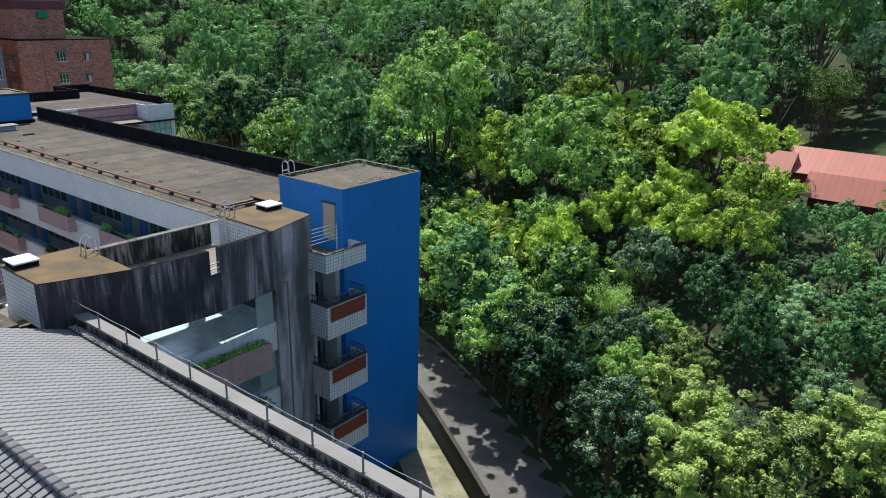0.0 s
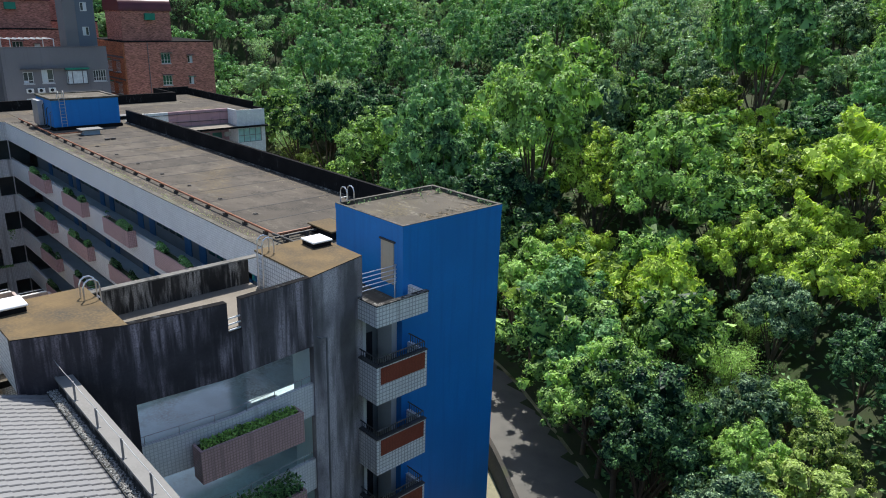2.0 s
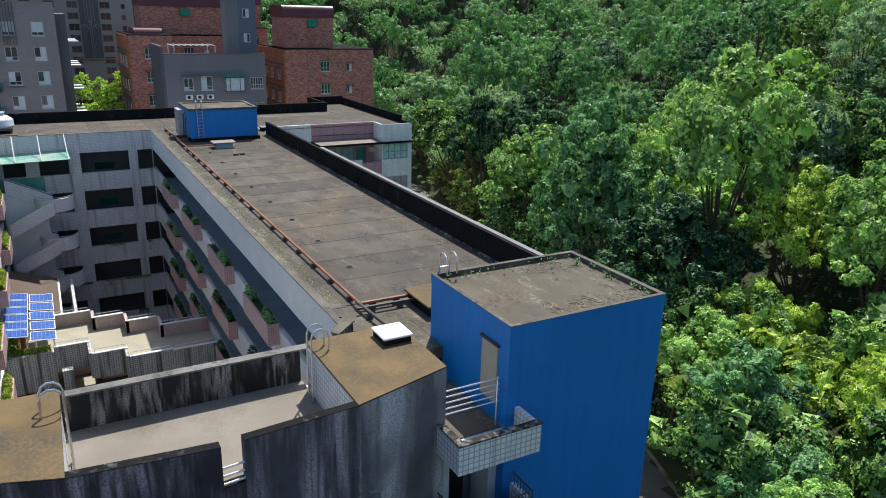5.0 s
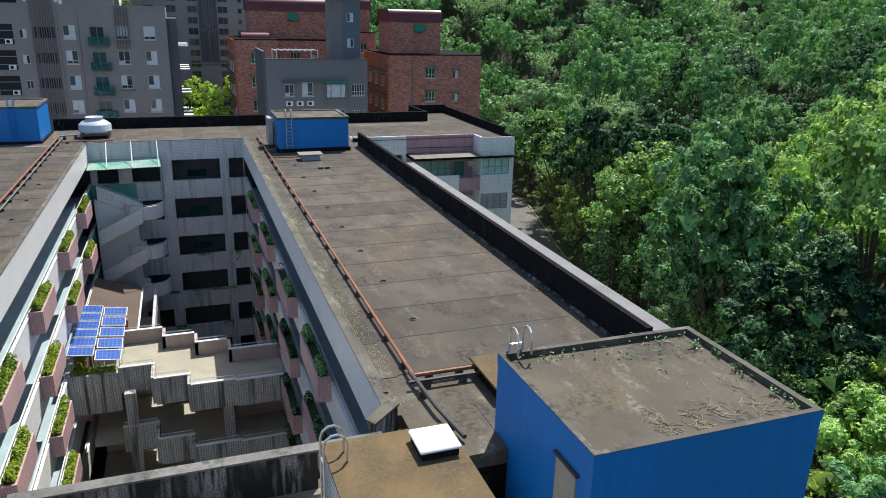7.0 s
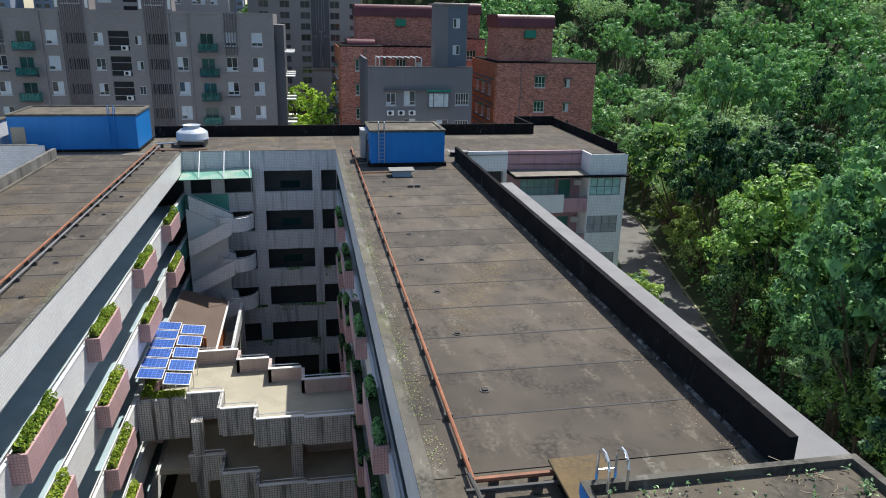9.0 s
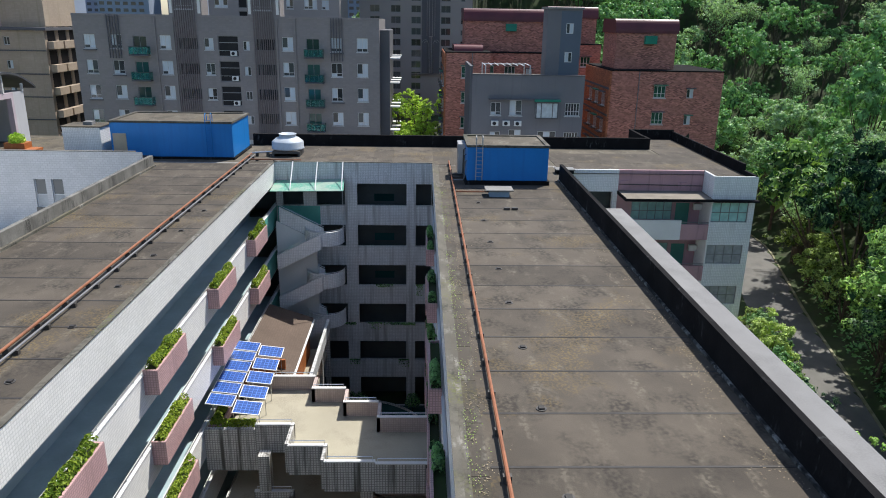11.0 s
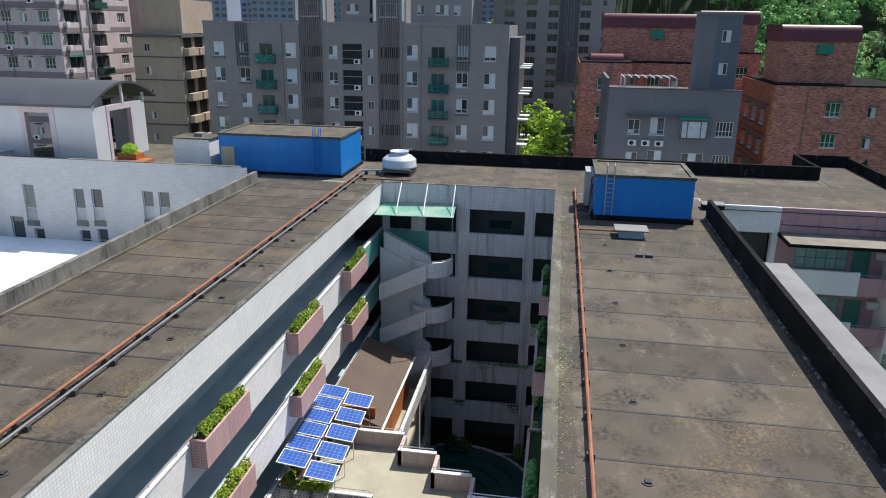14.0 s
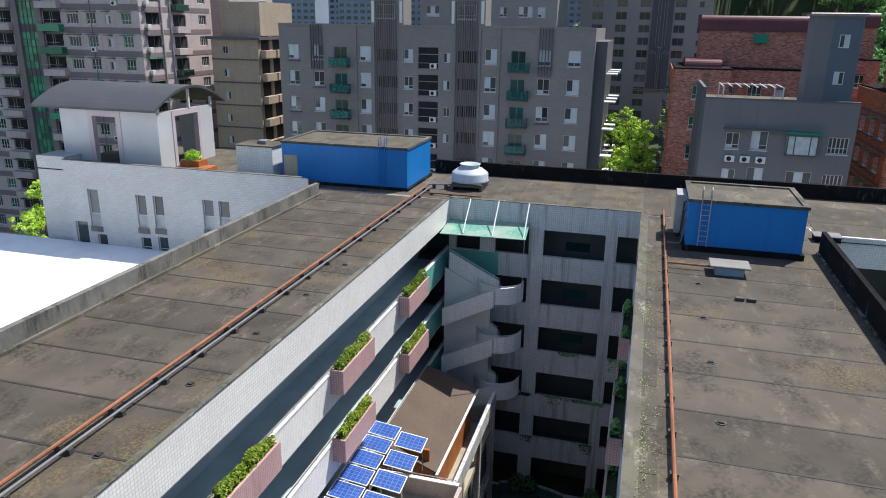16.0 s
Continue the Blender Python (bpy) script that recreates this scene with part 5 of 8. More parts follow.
def court_shrub(x, y, seed):
    def place(g):
        d = Vector((g.gauss(0, 1), g.gauss(0, 1), abs(g.gauss(0.3, 1)))).normalized()
        return Vector((x, y, -5.7)) + Vector((d.x * 0.7, d.y * 0.8, d.z * 1.3)) * g.uniform(0.6, 1.0), d
    t = thing("court_shrub", (x, y, -6.55), "dark shrub beside the court columns in deep shade", "shrub", "court shrubs")
    part("stem", tube(bmesh.new(), [(x, y, -6.56), (x, y, -5.2)], 0.05, 5), BARK, t)
    piece("foliage", leaf_mesh("foliage", leaf_cloud(420, place, 0.2, seed, 0.6), LEAF[2]), t)


for i, (x, y) in enumerate(((-90.6, 18.2), (-90.4, 23.3), (-90.7, 17.2))):
    court_shrub(x, y, 950 + i)

# solar panels on a steel stand
pv_me = bpy.data.meshes.new("cell_sheet")
bm = boxes((-0.78, 0.78, -0.6, 0.6, 0.0, 0.03))
bm.to_mesh(pv_me)
bm.free()
pv_me.materials.append(PV_BLUE)
fr_me = bpy.data.meshes.new("panel_frame")
bm = boxes((-0.83, 0.83, -0.65, -0.6, -0.01, 0.035), (-0.83, 0.83, 0.6, 0.65, -0.01, 0.035), (-0.83, -0.78, -0.6, 0.6, -0.01, 0.035), (0.78, 0.83, -0.6, 0.6, -0.01, 0.035))
bm.to_mesh(fr_me)
bm.free()
fr_me.materials.append(PV_FRAME)
for row, (yy, xs) in enumerate(((11.6, (-74.6, -73.15, -71.7, -70.25, -68.8, -67.35)), (13.35, (-74.2, -72.35, -70.5, -68.65, -66.8)))):
    for x in xs:
        zc = 8.0 - 0.03 * (x + 70) - (0.22 if row else 0.0)
        pnl = thing("solar_panel", (x, yy, zc), "blue solar panel in white frame on a steel stand", "solar panel", "terrace solar panels")
        m = pose(x, yy, zc, -7, 2 if row == 0 else 7, 0) @ pose(0, 0, 0, 0, 0, 90)
        fr = piece("panel_frame", fr_me, pnl, m)
        piece("cell_sheet", pv_me, pnl, m)
        for dy in (-0.6, 0.6):
            part("leg", tube(bmesh.new(), [(x - 0.3, yy + dy, zc + 0.06), (x - 0.3, yy + dy, 5.9)], 0.03, 5), STEEL, pnl)

# ---- roof equipment ----
def water_tank_house(name, x0, x1, y0, y1, z0, z1, label):
    t = thing(name, ((x0 + x1) / 2, (y0 + y1) / 2, R), label, "tank house")
    # Black base strip stands in for the shadow at the wall's foot.
    part("plinth", boxes((x0 - 0.15, x1 + 0.15, y0 - 0.15, y1 + 0.15, R, z0)), BLACK_PLAIN, t)
    part("wall", bevelled(boxes((x0, x1, y0, y1, z0, z1 - 0.06)), 0.03), BLUE, t)
    bm = boxes((x0 - 0.08, x1 + 0.08, y0 - 0.08, y0 + 0.25, z1 - 0.06, z1 + 0.12), (x0 - 0.08, x1 + 0.08, y1 - 0.25, y1 + 0.08, z1 - 0.06, z1 + 0.12),
               (x0 - 0.08, x0 + 0.25, y0 + 0.25, y1 - 0.25, z1 - 0.06, z1 + 0.12), (x1 - 0.25, x1 + 0.08, y0 + 0.25, y1 - 0.25, z1 - 0.06, z1 + 0.12))
    part("roof_rim", bm, TOWER_COPING, t)
    part("roof", boxes((x0 + 0.25, x1 - 0.25, y0 + 0.25, y1 - 0.25, z1 - 0.06, z1 + 0.02)), SCREED, t)
    return t


tank_r = water_tank_house("tank_house", -89.2, -83.8, 27.65, 34.15, R + 0.35, 21.2, "bright blue painted tank house on the roof")
ladder("ladder", tank_r, -83.8, 28.6, R + 0.4, 21.2, (1, 0), 0.5, RAIL_GREY)
part("side_box", boxes((-88.6, -86.6, 27.05, 27.65, R + 0.3, 20.9)), RAIL_GREY, tank_r)
tank_l = water_tank_house("tank_house", -99.9, -93.4, -4.3, 6.7, R + 0.2, 21.45, "long bright blue tank house with tan door")
part("door", boxes((-93.4, -93.34, -4.1, -2.9, R + 0.35, R + 2.3)), DOOR_TAN, tank_l)
ladder("ladder", tank_l, -93.4, 4.6, R + 0.4, 21.45, (1, 0), 0.5, BLUE)

steel = thing("cooling_tower", (-96.2, 11.2, R), "pale round cooling drum with sloping top on short legs", "cooling tower")
bm = bmesh.new()
prof = [(0.0, 0.62), (1.5, 0.62), (1.56, 0.68), (1.5, 0.76), (1.5, 1.28), (1.42, 1.38), (1.05, 1.66), (0.8, 1.74), (0.78, 1.98), (0.86, 2.02), (0.8, 2.04), (0.72, 1.86), (0.0, 1.84)]
rings = []
for r, z in prof:
    rings.append([bm.verts.new((-96.2 + r * math.cos(a), 11.2 + r * math.sin(a), R + z)) for a in (2 * math.pi * i / 32 for i in range(32))] if r > 0 else [bm.verts.new((-96.2, 11.2, R + z))])
for a, b in zip(rings, rings[1:]):
    for i in range(32):
        if len(a) == 1:
            bm.faces.new((a[0], b[(i + 1) % 32], b[i]))
        elif len(b) == 1:
            bm.faces.new((a[i], a[(i + 1) % 32], b[0]))
        else:
            bm.faces.new((a[i], a[(i + 1) % 32], b[(i + 1) % 32], b[i]))
for f in bm.faces:
    f.smooth = True
body = part("body", bm, TANK_GREY, steel)
bm = bmesh.new()
for z in (0.95, 1.25):
    tube(bm, [(-96.2 + 1.33 * math.cos(a), 11.2 + 1.33 * math.sin(a), R + z) for a in (2 * math.pi * i / 24 for i in range(25))], 0.03, 5, False)
part("hoop", bm, RAIL_GREY, body)
part("stand", boxes((-97.5, -94.9, 9.9, 10.1, R, R + 0.55), (-97.5, -94.9, 12.3, 12.5, R, R + 0.55), (-97.5, -97.3, 10.1, 12.3, R + 0.3, R + 0.55), (-95.1, -94.9, 10.1, 12.3, R + 0.3, R + 0.55)), RAIL_DARK, steel)

vent = thing("roof_vent", (-80.0, 29.8, R), "low grey sheet-metal roof vent", "roof vent")
part("base", boxes((-80.6, -79.5, 29.1, 30.6, R + 0.03, R + 0.5)), VENT_BLUE, vent, "bluish painted metal base")
part("pipe", tube(bmesh.new(), [(-80.1, 29.1, R + 0.3), (-80.1, 26.6, R + 0.3)], 0.06, 6), RUST_PIPE, vent)
part("cap", bevelled(boxes((-80.8, -79.3, 28.8, 30.9, R + 0.5, R + 0.6)), 0.03), COPING_PALE, vent)


def pipe_run(name, pts, r, material, label, supports=2.4):
    t = thing(name, pts[0], label, "pipe")
    part("pipe", tube(bmesh.new(), pts, r, 8), material, t)
    k = 0
    for a, b in zip(pts, pts[1:]):
        a, b = Vector(a), Vector(b)
        if (b - a).length < supports or abs(a.z - b.z) > 0.2:
            continue
        n = int((b - a).length / supports)
        for i in range(n):
            c = a.lerp(b, (i + 0.5) / n)
            part("bracket", boxes((c.x - 0.09, c.x + 0.09, c.y - 0.13, c.y + 0.13, R + 0.03, c.z - r * 0.6)), PIPE_DARK, t)


duct = thing("roof_duct", (-86.6, 36.0, R), "low black roof duct with grey lid", "roof duct")
part("base", boxes((-89.3, -88.3, 35.75, 37.25, R + 0.03, R + 0.35)), BLACK_PLAIN, duct)
part("lid", bevelled(boxes((-89.4, -88.2, 35.65, 37.35, R + 0.35, R + 0.43)), 0.02), LEDGE, duct)
for dy in (0.0, 0.55):
    brick = thing("loose_block", (-75.8, 30.0 + dy, R), "small dark concrete block lying on the roof", "block", "loose roof blocks")
    part("body", bevelled(boxes((-75.94, -75.66, 30.0 + dy - 0.21, 30.0 + dy + 0.21, R + 0.03, R + 0.2)), 0.02), PIPE_DARK, brick)
for i in range(3):
    bm = tube(bmesh.new(), [(-84.2 - i * 1.1, 26.5, R + 0.3), (-84.2 - i * 1.1, 27.35, R + 0.3), (-84.2 - i * 1.1, 27.45, R + 0.5), (-84.2 - i * 1.1, 27.5, R + 1.8 + 0.3 * i), (-84.2 - i * 1.1, 27.8, R + 2.0 + 0.3 * i)], 0.05, 6)
    part("feed_pipe", bm, PIPE_DARK if i else PIPE_GREY, tank_r)


pipe_run("roof_pipe", [(-38.6, 26.5, R + 0.3), (-92.5, 26.5, R + 0.3)], 0.068, RUST_PIPE, "rusty orange water pipe on small brackets")
pipe_run("roof_pipe", [(-38.6, 26.5, R + 0.32), (-38.6, 28.8, R + 0.32)], 0.085, RUST_PIPE, "rusty orange water pipe on small brackets", 1.0)
pipe_run("roof_pipe", [(-38.2, 26.2, R + 0.28), (-38.2, 28.9, R + 0.28)], 0.07, PIPE_DARK, "dark water pipe on the roof", 1.2)
pipe_run("roof_pipe", [(-38.9, 26.45, R + 0.3), (-36.3, 26.6, R + 0.3), (-34.6, 26.9, R + 0.2)], 0.08, PIPE_DARK, "dark water pipe on the roof", 1.5)
pipe_run("roof_pipe", [(-34.8, 8.0, R + 0.33), (-95.0, 8.0, R + 0.33)], 0.07, RUST_PIPE, "rusty orange water pipe on small brackets")
pipe_run("roof_pipe", [(-34.8, 8.35, R + 0.26), (-95.0, 8.35, R + 0.26)], 0.05, PIPE_GREY, "grey pipe beside the orange pipe")
pipe_run("roof_pipe", [(-95.0, 8.0, R + 0.36), (-95.0, 10.0, R + 0.5)], 0.08, STEEL, "steel pipe to the water tank", 1.0)
pipe_run("roof_pipe", [(-92.6, 8.2, R + 0.2), (-92.6, 13.0, R + 0.2)], 0.06, RUST_PIPE, "thin rusty pipe across the roof", 1.5)

shaft = thing("roof_hatch", (-38.0, 30.0, R), "brown-topped black roof hatch box", "roof hatch")
part("frame", boxes((-38.8, -36.6, 28.9, 30.2, R, R + 0.45)), BLACK_PLAIN, shaft)
part("lid", bevelled(boxes((-38.95, -36.45, 28.75, 30.35, R + 0.45, R + 0.55)), 0.02), SCREED_TAN, shaft)

# ---- foreground tiled roof ----
hall = thing("tiled_hall", (-15, 5, -6), "grey-tiled pitched roof hall with parapet gutter", "hall")
GY, GZ, SLOPE = 12.02, 17.55, 0.37
RIDGE_Y, RX0, RX1 = 5.65, -29.35, 6.0
RZ = GZ + (GY - RIDGE_Y) * SLOPE
bm = bmesh.new()
for ya, za, yb, zb in ((GY, GZ, RIDGE_Y, RZ), (RIDGE_Y, RZ, RIDGE_Y - 7, RZ - 7 * SLOPE)):
    v = [bm.verts.new(p) for p in ((RX0, ya, za), (RX1, ya, za), (RX1, yb, zb), (RX0, yb, zb), (RX0, ya, za - 0.3), (RX1, ya, za - 0.3), (RX1, yb, zb - 0.3), (RX0, yb, zb - 0.3))]
    for f in ((0, 1, 2, 3), (7, 6, 5, 4), (4, 5, 1, 0), (5, 6, 2, 1), (6, 7, 3, 2), (7, 4, 0, 3)):
        bm.faces.new([v[i] for i in f])
bmesh.ops.recalc_face_normals(bm, faces=bm.faces)
roof_bed = part("roof", bm, TILE_BED, hall)
# The dark stained concrete also paints in shade on the inner face.
part("parapet", boxes((RX0 - 0.1, RX1, 12.44, 12.76, -6, 18.05)), STAINED, hall)
part("parapet_coping", boxes((RX0 - 0.15, RX1, 12.36, 12.9, 18.05, 18.14)), COPING_PALE, hall)
part("gutter", boxes((RX0, RX1, 12.03, 12.44, 17.2, 17.68)), GRAVEL_BED, hall, "gravel-filled gutter")
part("hall_wall", boxes((RX0 + 0.2, RX1, -1, 12.44, -6, 16.9)), CONCRETE, hall)
for i in range(16):
    x = -29.45 + i * 2.13
    bm = bmesh.new()
    tube(bm, [(x, 12.42, 18.14), (x, 12.42, 18.82)], 0.035, 8)
    box(bm, x - 0.07, x + 0.07, 12.37, 12.49, 18.14, 18.16)
    part("rail_post", bm, RAIL_DULL, hall)
for i in range(15):
    x = -29.45 + i * 2.13
    part("rail_wire", tube(bmesh.new(), [(x, 12.42, 18.8), (x + 1.06, 12.42, 18.76), (x + 2.13, 12.42, 18.8)], 0.011, 5), RAIL_GREY, hall)

# ---- white building and pavilion to the south ----
white = thing("white_block", (-95, -12, -6.6), "white-tiled block with narrow windows", "building")
WX, WY0 = -90.0, -23.6
wh = []
for y0, y1, z0, z1 in ((-21.4, -20.3, 13.6, 16.9), (-16.5, -15.5, 13.85, 16.75), (-14.8, -13.8, 13.95, 16.8), (-10.0, -9.0, 14.3, 16.85), (-8.5, -7.5, 14.3, 16.85),
                       (-20.9, -19.9, 10.8, 12.9), (-16.4, -15.4, 11.0, 13.0), (-14.7, -13.7, 11.0, 13.2), (-23.1, -21.8, 9.5, 13.9)):
    wh.append((y0 - WY0, y1 - WY0, z0 + 6.6, z1 + 6.6))
part("front_wall", facade(bmesh.new(), (WX, WY0, -6.6), (0, 1, 0), 23.3, 19.3 + 6.6, wh, 0.3), WHITE_TILE_BIG, white)
part("core", boxes((-104, WX - 0.32, WY0 - 3, -0.9, -6.6, 18.3)), WHITE_TILE_BIG, white)
part("coping", boxes((WX - 0.3, WX + 0.03, WY0, -0.92, 19.31, 19.37)), STAINED_PALE, white)
part("corner_pier", boxes((-93.0, WX - 0.3, WY0 - 3.0, WY0 - 0.01, -6.6, 19.5)), WHITE_TILE_BIG, white)
part("roof", boxes((-104, WX - 0.3, WY0 - 3, -0.9, 18.3, 18.4)), SCREED, white)
for u0, u1, v0, v1 in wh:
    bm = bmesh.new()
    y0, y1, z0, z1 = WY0 + u0, WY0 + u1, v0 - 6.6, v1 - 6.6
    for a in ((y0, y0 + 0.06, z0, z1), (y1 - 0.06, y1, z0, z1), (y0 + 0.06, y1 - 0.06, z0, z0 + 0.06), (y0 + 0.06, y1 - 0.06, z1 - 0.06, z1), (y0 + 0.06, y1 - 0.06, z0 + 1.1, z0 + 1.16)):
        box(bm, WX - 0.24, WX - 0.18, *a)
    w = part("window", bm, FRAME_WHITE, white)
    part("pane", boxes((WX - 0.22, WX - 0.2, y0 + 0.06, y1 - 0.06, z0 + 1.16, z1 - 0.06)), GLASS, w)
    part("pane", boxes((WX - 0.22, WX - 0.2, y0 + 0.06, y1 - 0.06, z0 + 0.06, z0 + 1.1)), BLIND if v0 > 19.5 else GLASS_TEAL, w)
    part("sill_stain", boxes((WX, WX + 0.006, y0 - 0.1, y1 + 0.1, z0 - 0.5, z0)), STAINED_PALE, white)
tagged(part("low_roof", boxes((WX, -30, -62, -0.95, 11.4, 12.0)), WHITE_ROOF), "brilliant white coated flat roof beside the school", "flat roof", kind="structure")
tagged(part("low_roof_walls", boxes((WX, -30, -62, -1.0, -6.6, 11.4)), WHITE_PAINT), "white walls under the coated flat roof", "building", kind="structure")

pav = thing("roof_pavilion", (-96, -21, 18.4), "white pavilion with dark vaulted metal roof", "pavilion")
PX0, PX1, PY0, PY1, PZ = -100.5, -92.3, -25.3, -15.3, 23.4
for x0, x1, y0, y1 in ((PX1 - 0.5, PX1, PY0, PY0 + 2.9), (PX1 - 0.5, PX1, -19.0, PY1), (PX1 - 2.0, PX1 - 0.5, PY1 - 0.5, PY1), (PX0, PX0 + 2.0, PY1 - 0.5, PY1), (PX0, PX0 + 0.5, PY0, PY0 + 3), (PX0, PX0 + 0.5, -18.5, PY1 - 0.5), (PX1 - 2.2, PX1 - 0.5, PY0, PY0 + 0.5)):
    part("wall", boxes((x0, x1, y0, y1, 18.4, PZ)), PAVILION_WHITE, pav)
for y0, y1 in ((PY0 + 2.9, PY0 + 3.4), (-19.5, -19.0)):
    part("trim", boxes((PX1 - 0.45, PX1 + 0.05, y0, y1, 18.4, PZ)), LILAC_PAINT, pav)
for x0, x1 in ((PX1 - 2.4, PX1 - 2.0), (PX0 + 2.0, PX0 + 2.4)):
    part("trim", boxes((x0, x1, PY1 - 0.45, PY1 + 0.05, 18.4, PZ)), LILAC_PAINT, pav)
part("lintel", boxes((PX1 - 0.45, PX1 + 0.05, PY0 + 3.4, -19.5, PZ - 0.5, PZ)), LILAC_PAINT, pav)
part("lintel", boxes((PX0 + 2.4, PX1 - 2.4, PY1 - 0.45, PY1 + 0.05, PZ - 0.5, PZ)), LILAC_PAINT, pav)
bm = bmesh.new()
n = 18
prev = None
for i in range(n + 1):
    t = i / n
    x = -91.6 - 10.6 * t
    z = 23.5 + 1.7 * math.sin(math.pi * t) ** 0.9
    ring = [bm.verts.new((x, y, z + dz)) for y, dz in ((-27.6, 0), (-14.9, 0), (-14.9, 0.22), (-27.6, 0.22))]
    if prev:
        for k in range(4):
            bm.faces.new((prev[k], prev[(k + 1) % 4], ring[(k + 1) % 4], ring[k]))
    else:
        bm.faces.new(ring)
    prev = ring
bm.faces.new(prev[::-1])
bmesh.ops.recalc_face_normals(bm, faces=bm.faces)
part("vault", bm, VAULT, pav)
for x, z in ((-92.5, 24.1), (-96.9, 25.1), (-100.3, 24.1)):
    part("roof_post", boxes((x - 0.1, x + 0.1, -15.4, -15.2, PZ, z)), PLASTER_SHADE, pav)

cab = thing("roof_cabin", (-93, -7.5, 18.4), "white-tiled roof cabin with small vents", "roof cabin")
part("wall", boxes((-96.0, -93.4, -8.6, -5.2, 18.4, 20.9)), WHITE_TILE, cab)
part("roof", boxes((-96.1, -93.3, -8.7, -5.1, 20.9, 21.0)), SCREED, cab)
part("vent", boxes((-95.0, -94.2, -7.0, -6.2, 21.0, 21.3)), LEDGE, cab)
bench = thing("garden_bench", (-92.5, -12, 18.4), "orange wooden planter bench with tall grass", "planter")
part("seat", boxes((-93.2, -91.6, -13.4, -10.4, 18.95, 19.1), (-93.3, -92.0, -13.2, -11.4, 19.1, 19.6)), ORANGE_WOOD, bench)
for y in (-13.3, -11.9, -10.5):
    part("leg", boxes((-93.1, -91.7, y, y + 0.12, 18.4, 18.95)), ORANGE_WOOD, bench)


def tuft(rng):
    a = rng.uniform(0, 6.28)
    r = rng.uniform(0, 0.7)
    return Vector((-92.6 + r * math.cos(a), -12.3 + r * math.sin(a), 19.6 + rng.uniform(0, 0.9) * (1 - r * 0.5))), Vector((math.cos(a), math.sin(a), 0.2))


piece("grass", leaf_mesh("grass", leaf_cloud(1400, tuft, 0.17, 5, 0.25), LEAF_FRESH), bench)


# ---- town behind the school ----
def window_meshes(w, h, glass, frame_material, mullions=2, transom=0.0):
    step = (w - 0.07) / mullions
    rows = [(0.09, transom), (transom + 0.05, h - 0.07)] if transom else [(0.09, h - 0.07)]
    holes = [(0.07 + step * i, step * (i + 1), a, b) for i in range(mullions) for a, b in rows]
    bm = facade(bmesh.new(), (0, 0, 0), (0, 1, 0), w, h, holes, 0.08)
    if transom:
        box(bm, -0.02, 0.2, -0.08, w + 0.08, -0.1, -0.01)
    fm = bpy.data.meshes.new("window")
    bm.to_mesh(fm)
    bm.free()
    fm.materials.append(frame_material)
    bm = boxes(*[(-0.05, -0.03, u0 - 0.02, u1 + 0.02, a - 0.02, b + 0.02) for u0, u1, a, b in holes])
    pm = bpy.data.meshes.new("pane")
    bm.to_mesh(pm)
    bm.free()
    pm.materials.append(glass)
    return fm, pm


def facing(x, y, z, turn):
    """turn 0: looks to +x, u runs to +y. turn 90: looks to +y, u runs to -x."""
    return pose(x, y, z, 0, 0, turn)


def building_face(b, x, y, z0, width, height, turn, wall_material, windows, thick=0.25):
    """One face with recessed windows. windows: (u, v, kind) with kinds as (width, height, frame mesh, pane mesh)."""
    m = facing(x, y, z0, turn)
    o = m.translation
    along = (m.to_3x3() @ Vector((0, 1, 0)))
    holes = [(u, u + k[0], v, v + k[1]) for u, v, k in windows]
    part("wall", facade(bmesh.new(), o, along, width, height, holes, thick), wall_material, b)
    for u, v, k in windows:
        wm = m @ pose(-0.12, u, v)
        w = piece("window", k[2], b, wm)
        piece("pane", k[3], w)


def kind(w, h, glass, frame_material=FRAME_WHITE, mullions=2, transom=0.0):
    return (w, h, *window_meshes(w, h, glass, frame_material, mullions, transom))


def cooler(b, x, y0, z0):
    """An air conditioner with a dark round fan, hung on a wall that looks to +x."""
    c = part("air_conditioner", bevelled(boxes((x, x + 0.32, y0, y0 + 0.85, z0, z0 + 0.6)), 0.03), WHITE_PAINT, b)
    fan = [(y0 + 0.36 + 0.22 * math.cos(a), z0 + 0.3 + 0.22 * math.sin(a)) for a in (math.pi * i / 6 for i in range(12))]
    bm = bmesh.new()
    ring = [bm.verts.new((x + 0.335, y, z)) for y, z in fan]
    rim = [bm.verts.new((x + 0.31, y, z)) for y, z in fan]
    bm.faces.new(ring)
    for i in range(12):
        bm.faces.new((ring[i], rim[i], rim[(i + 1) % 12], ring[(i + 1) % 12]))
    part("fan", bm, DARK, c)


K_PALE = kind(1.45, 1.75, PANE_MIXED, FRAME_WHITE, 2, 0.42)
K_DARK = kind(1.2, 1.5, PANE_MIXED, FRAME_WHITE, 2, 0.36)
K_GRILLE = kind(1.7, 1.5, GLASS, FRAME_WHITE, 5, 0.5)
K_SLAT = kind(2.6, 1.5, GLASS, FRAME_GREY, 5)
# The pane is a near-black sheet painted for the unlit recess.
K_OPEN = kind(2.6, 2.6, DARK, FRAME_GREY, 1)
K_DOOR = kind(1.7, 2.2, GLASS_TEAL, FRAME_GREY, 2)
K_SMALL = kind(0.85, 1.15, PANE_MIXED)
K_WIDE = kind(2.2, 1.6, PANE_MIXED, FRAME_WHITE, 3, 0.4)
K_GREEN = kind(1.5, 1.5, GLASS_DIM_GREEN, FRAME_WHITE, 3, 0.5)


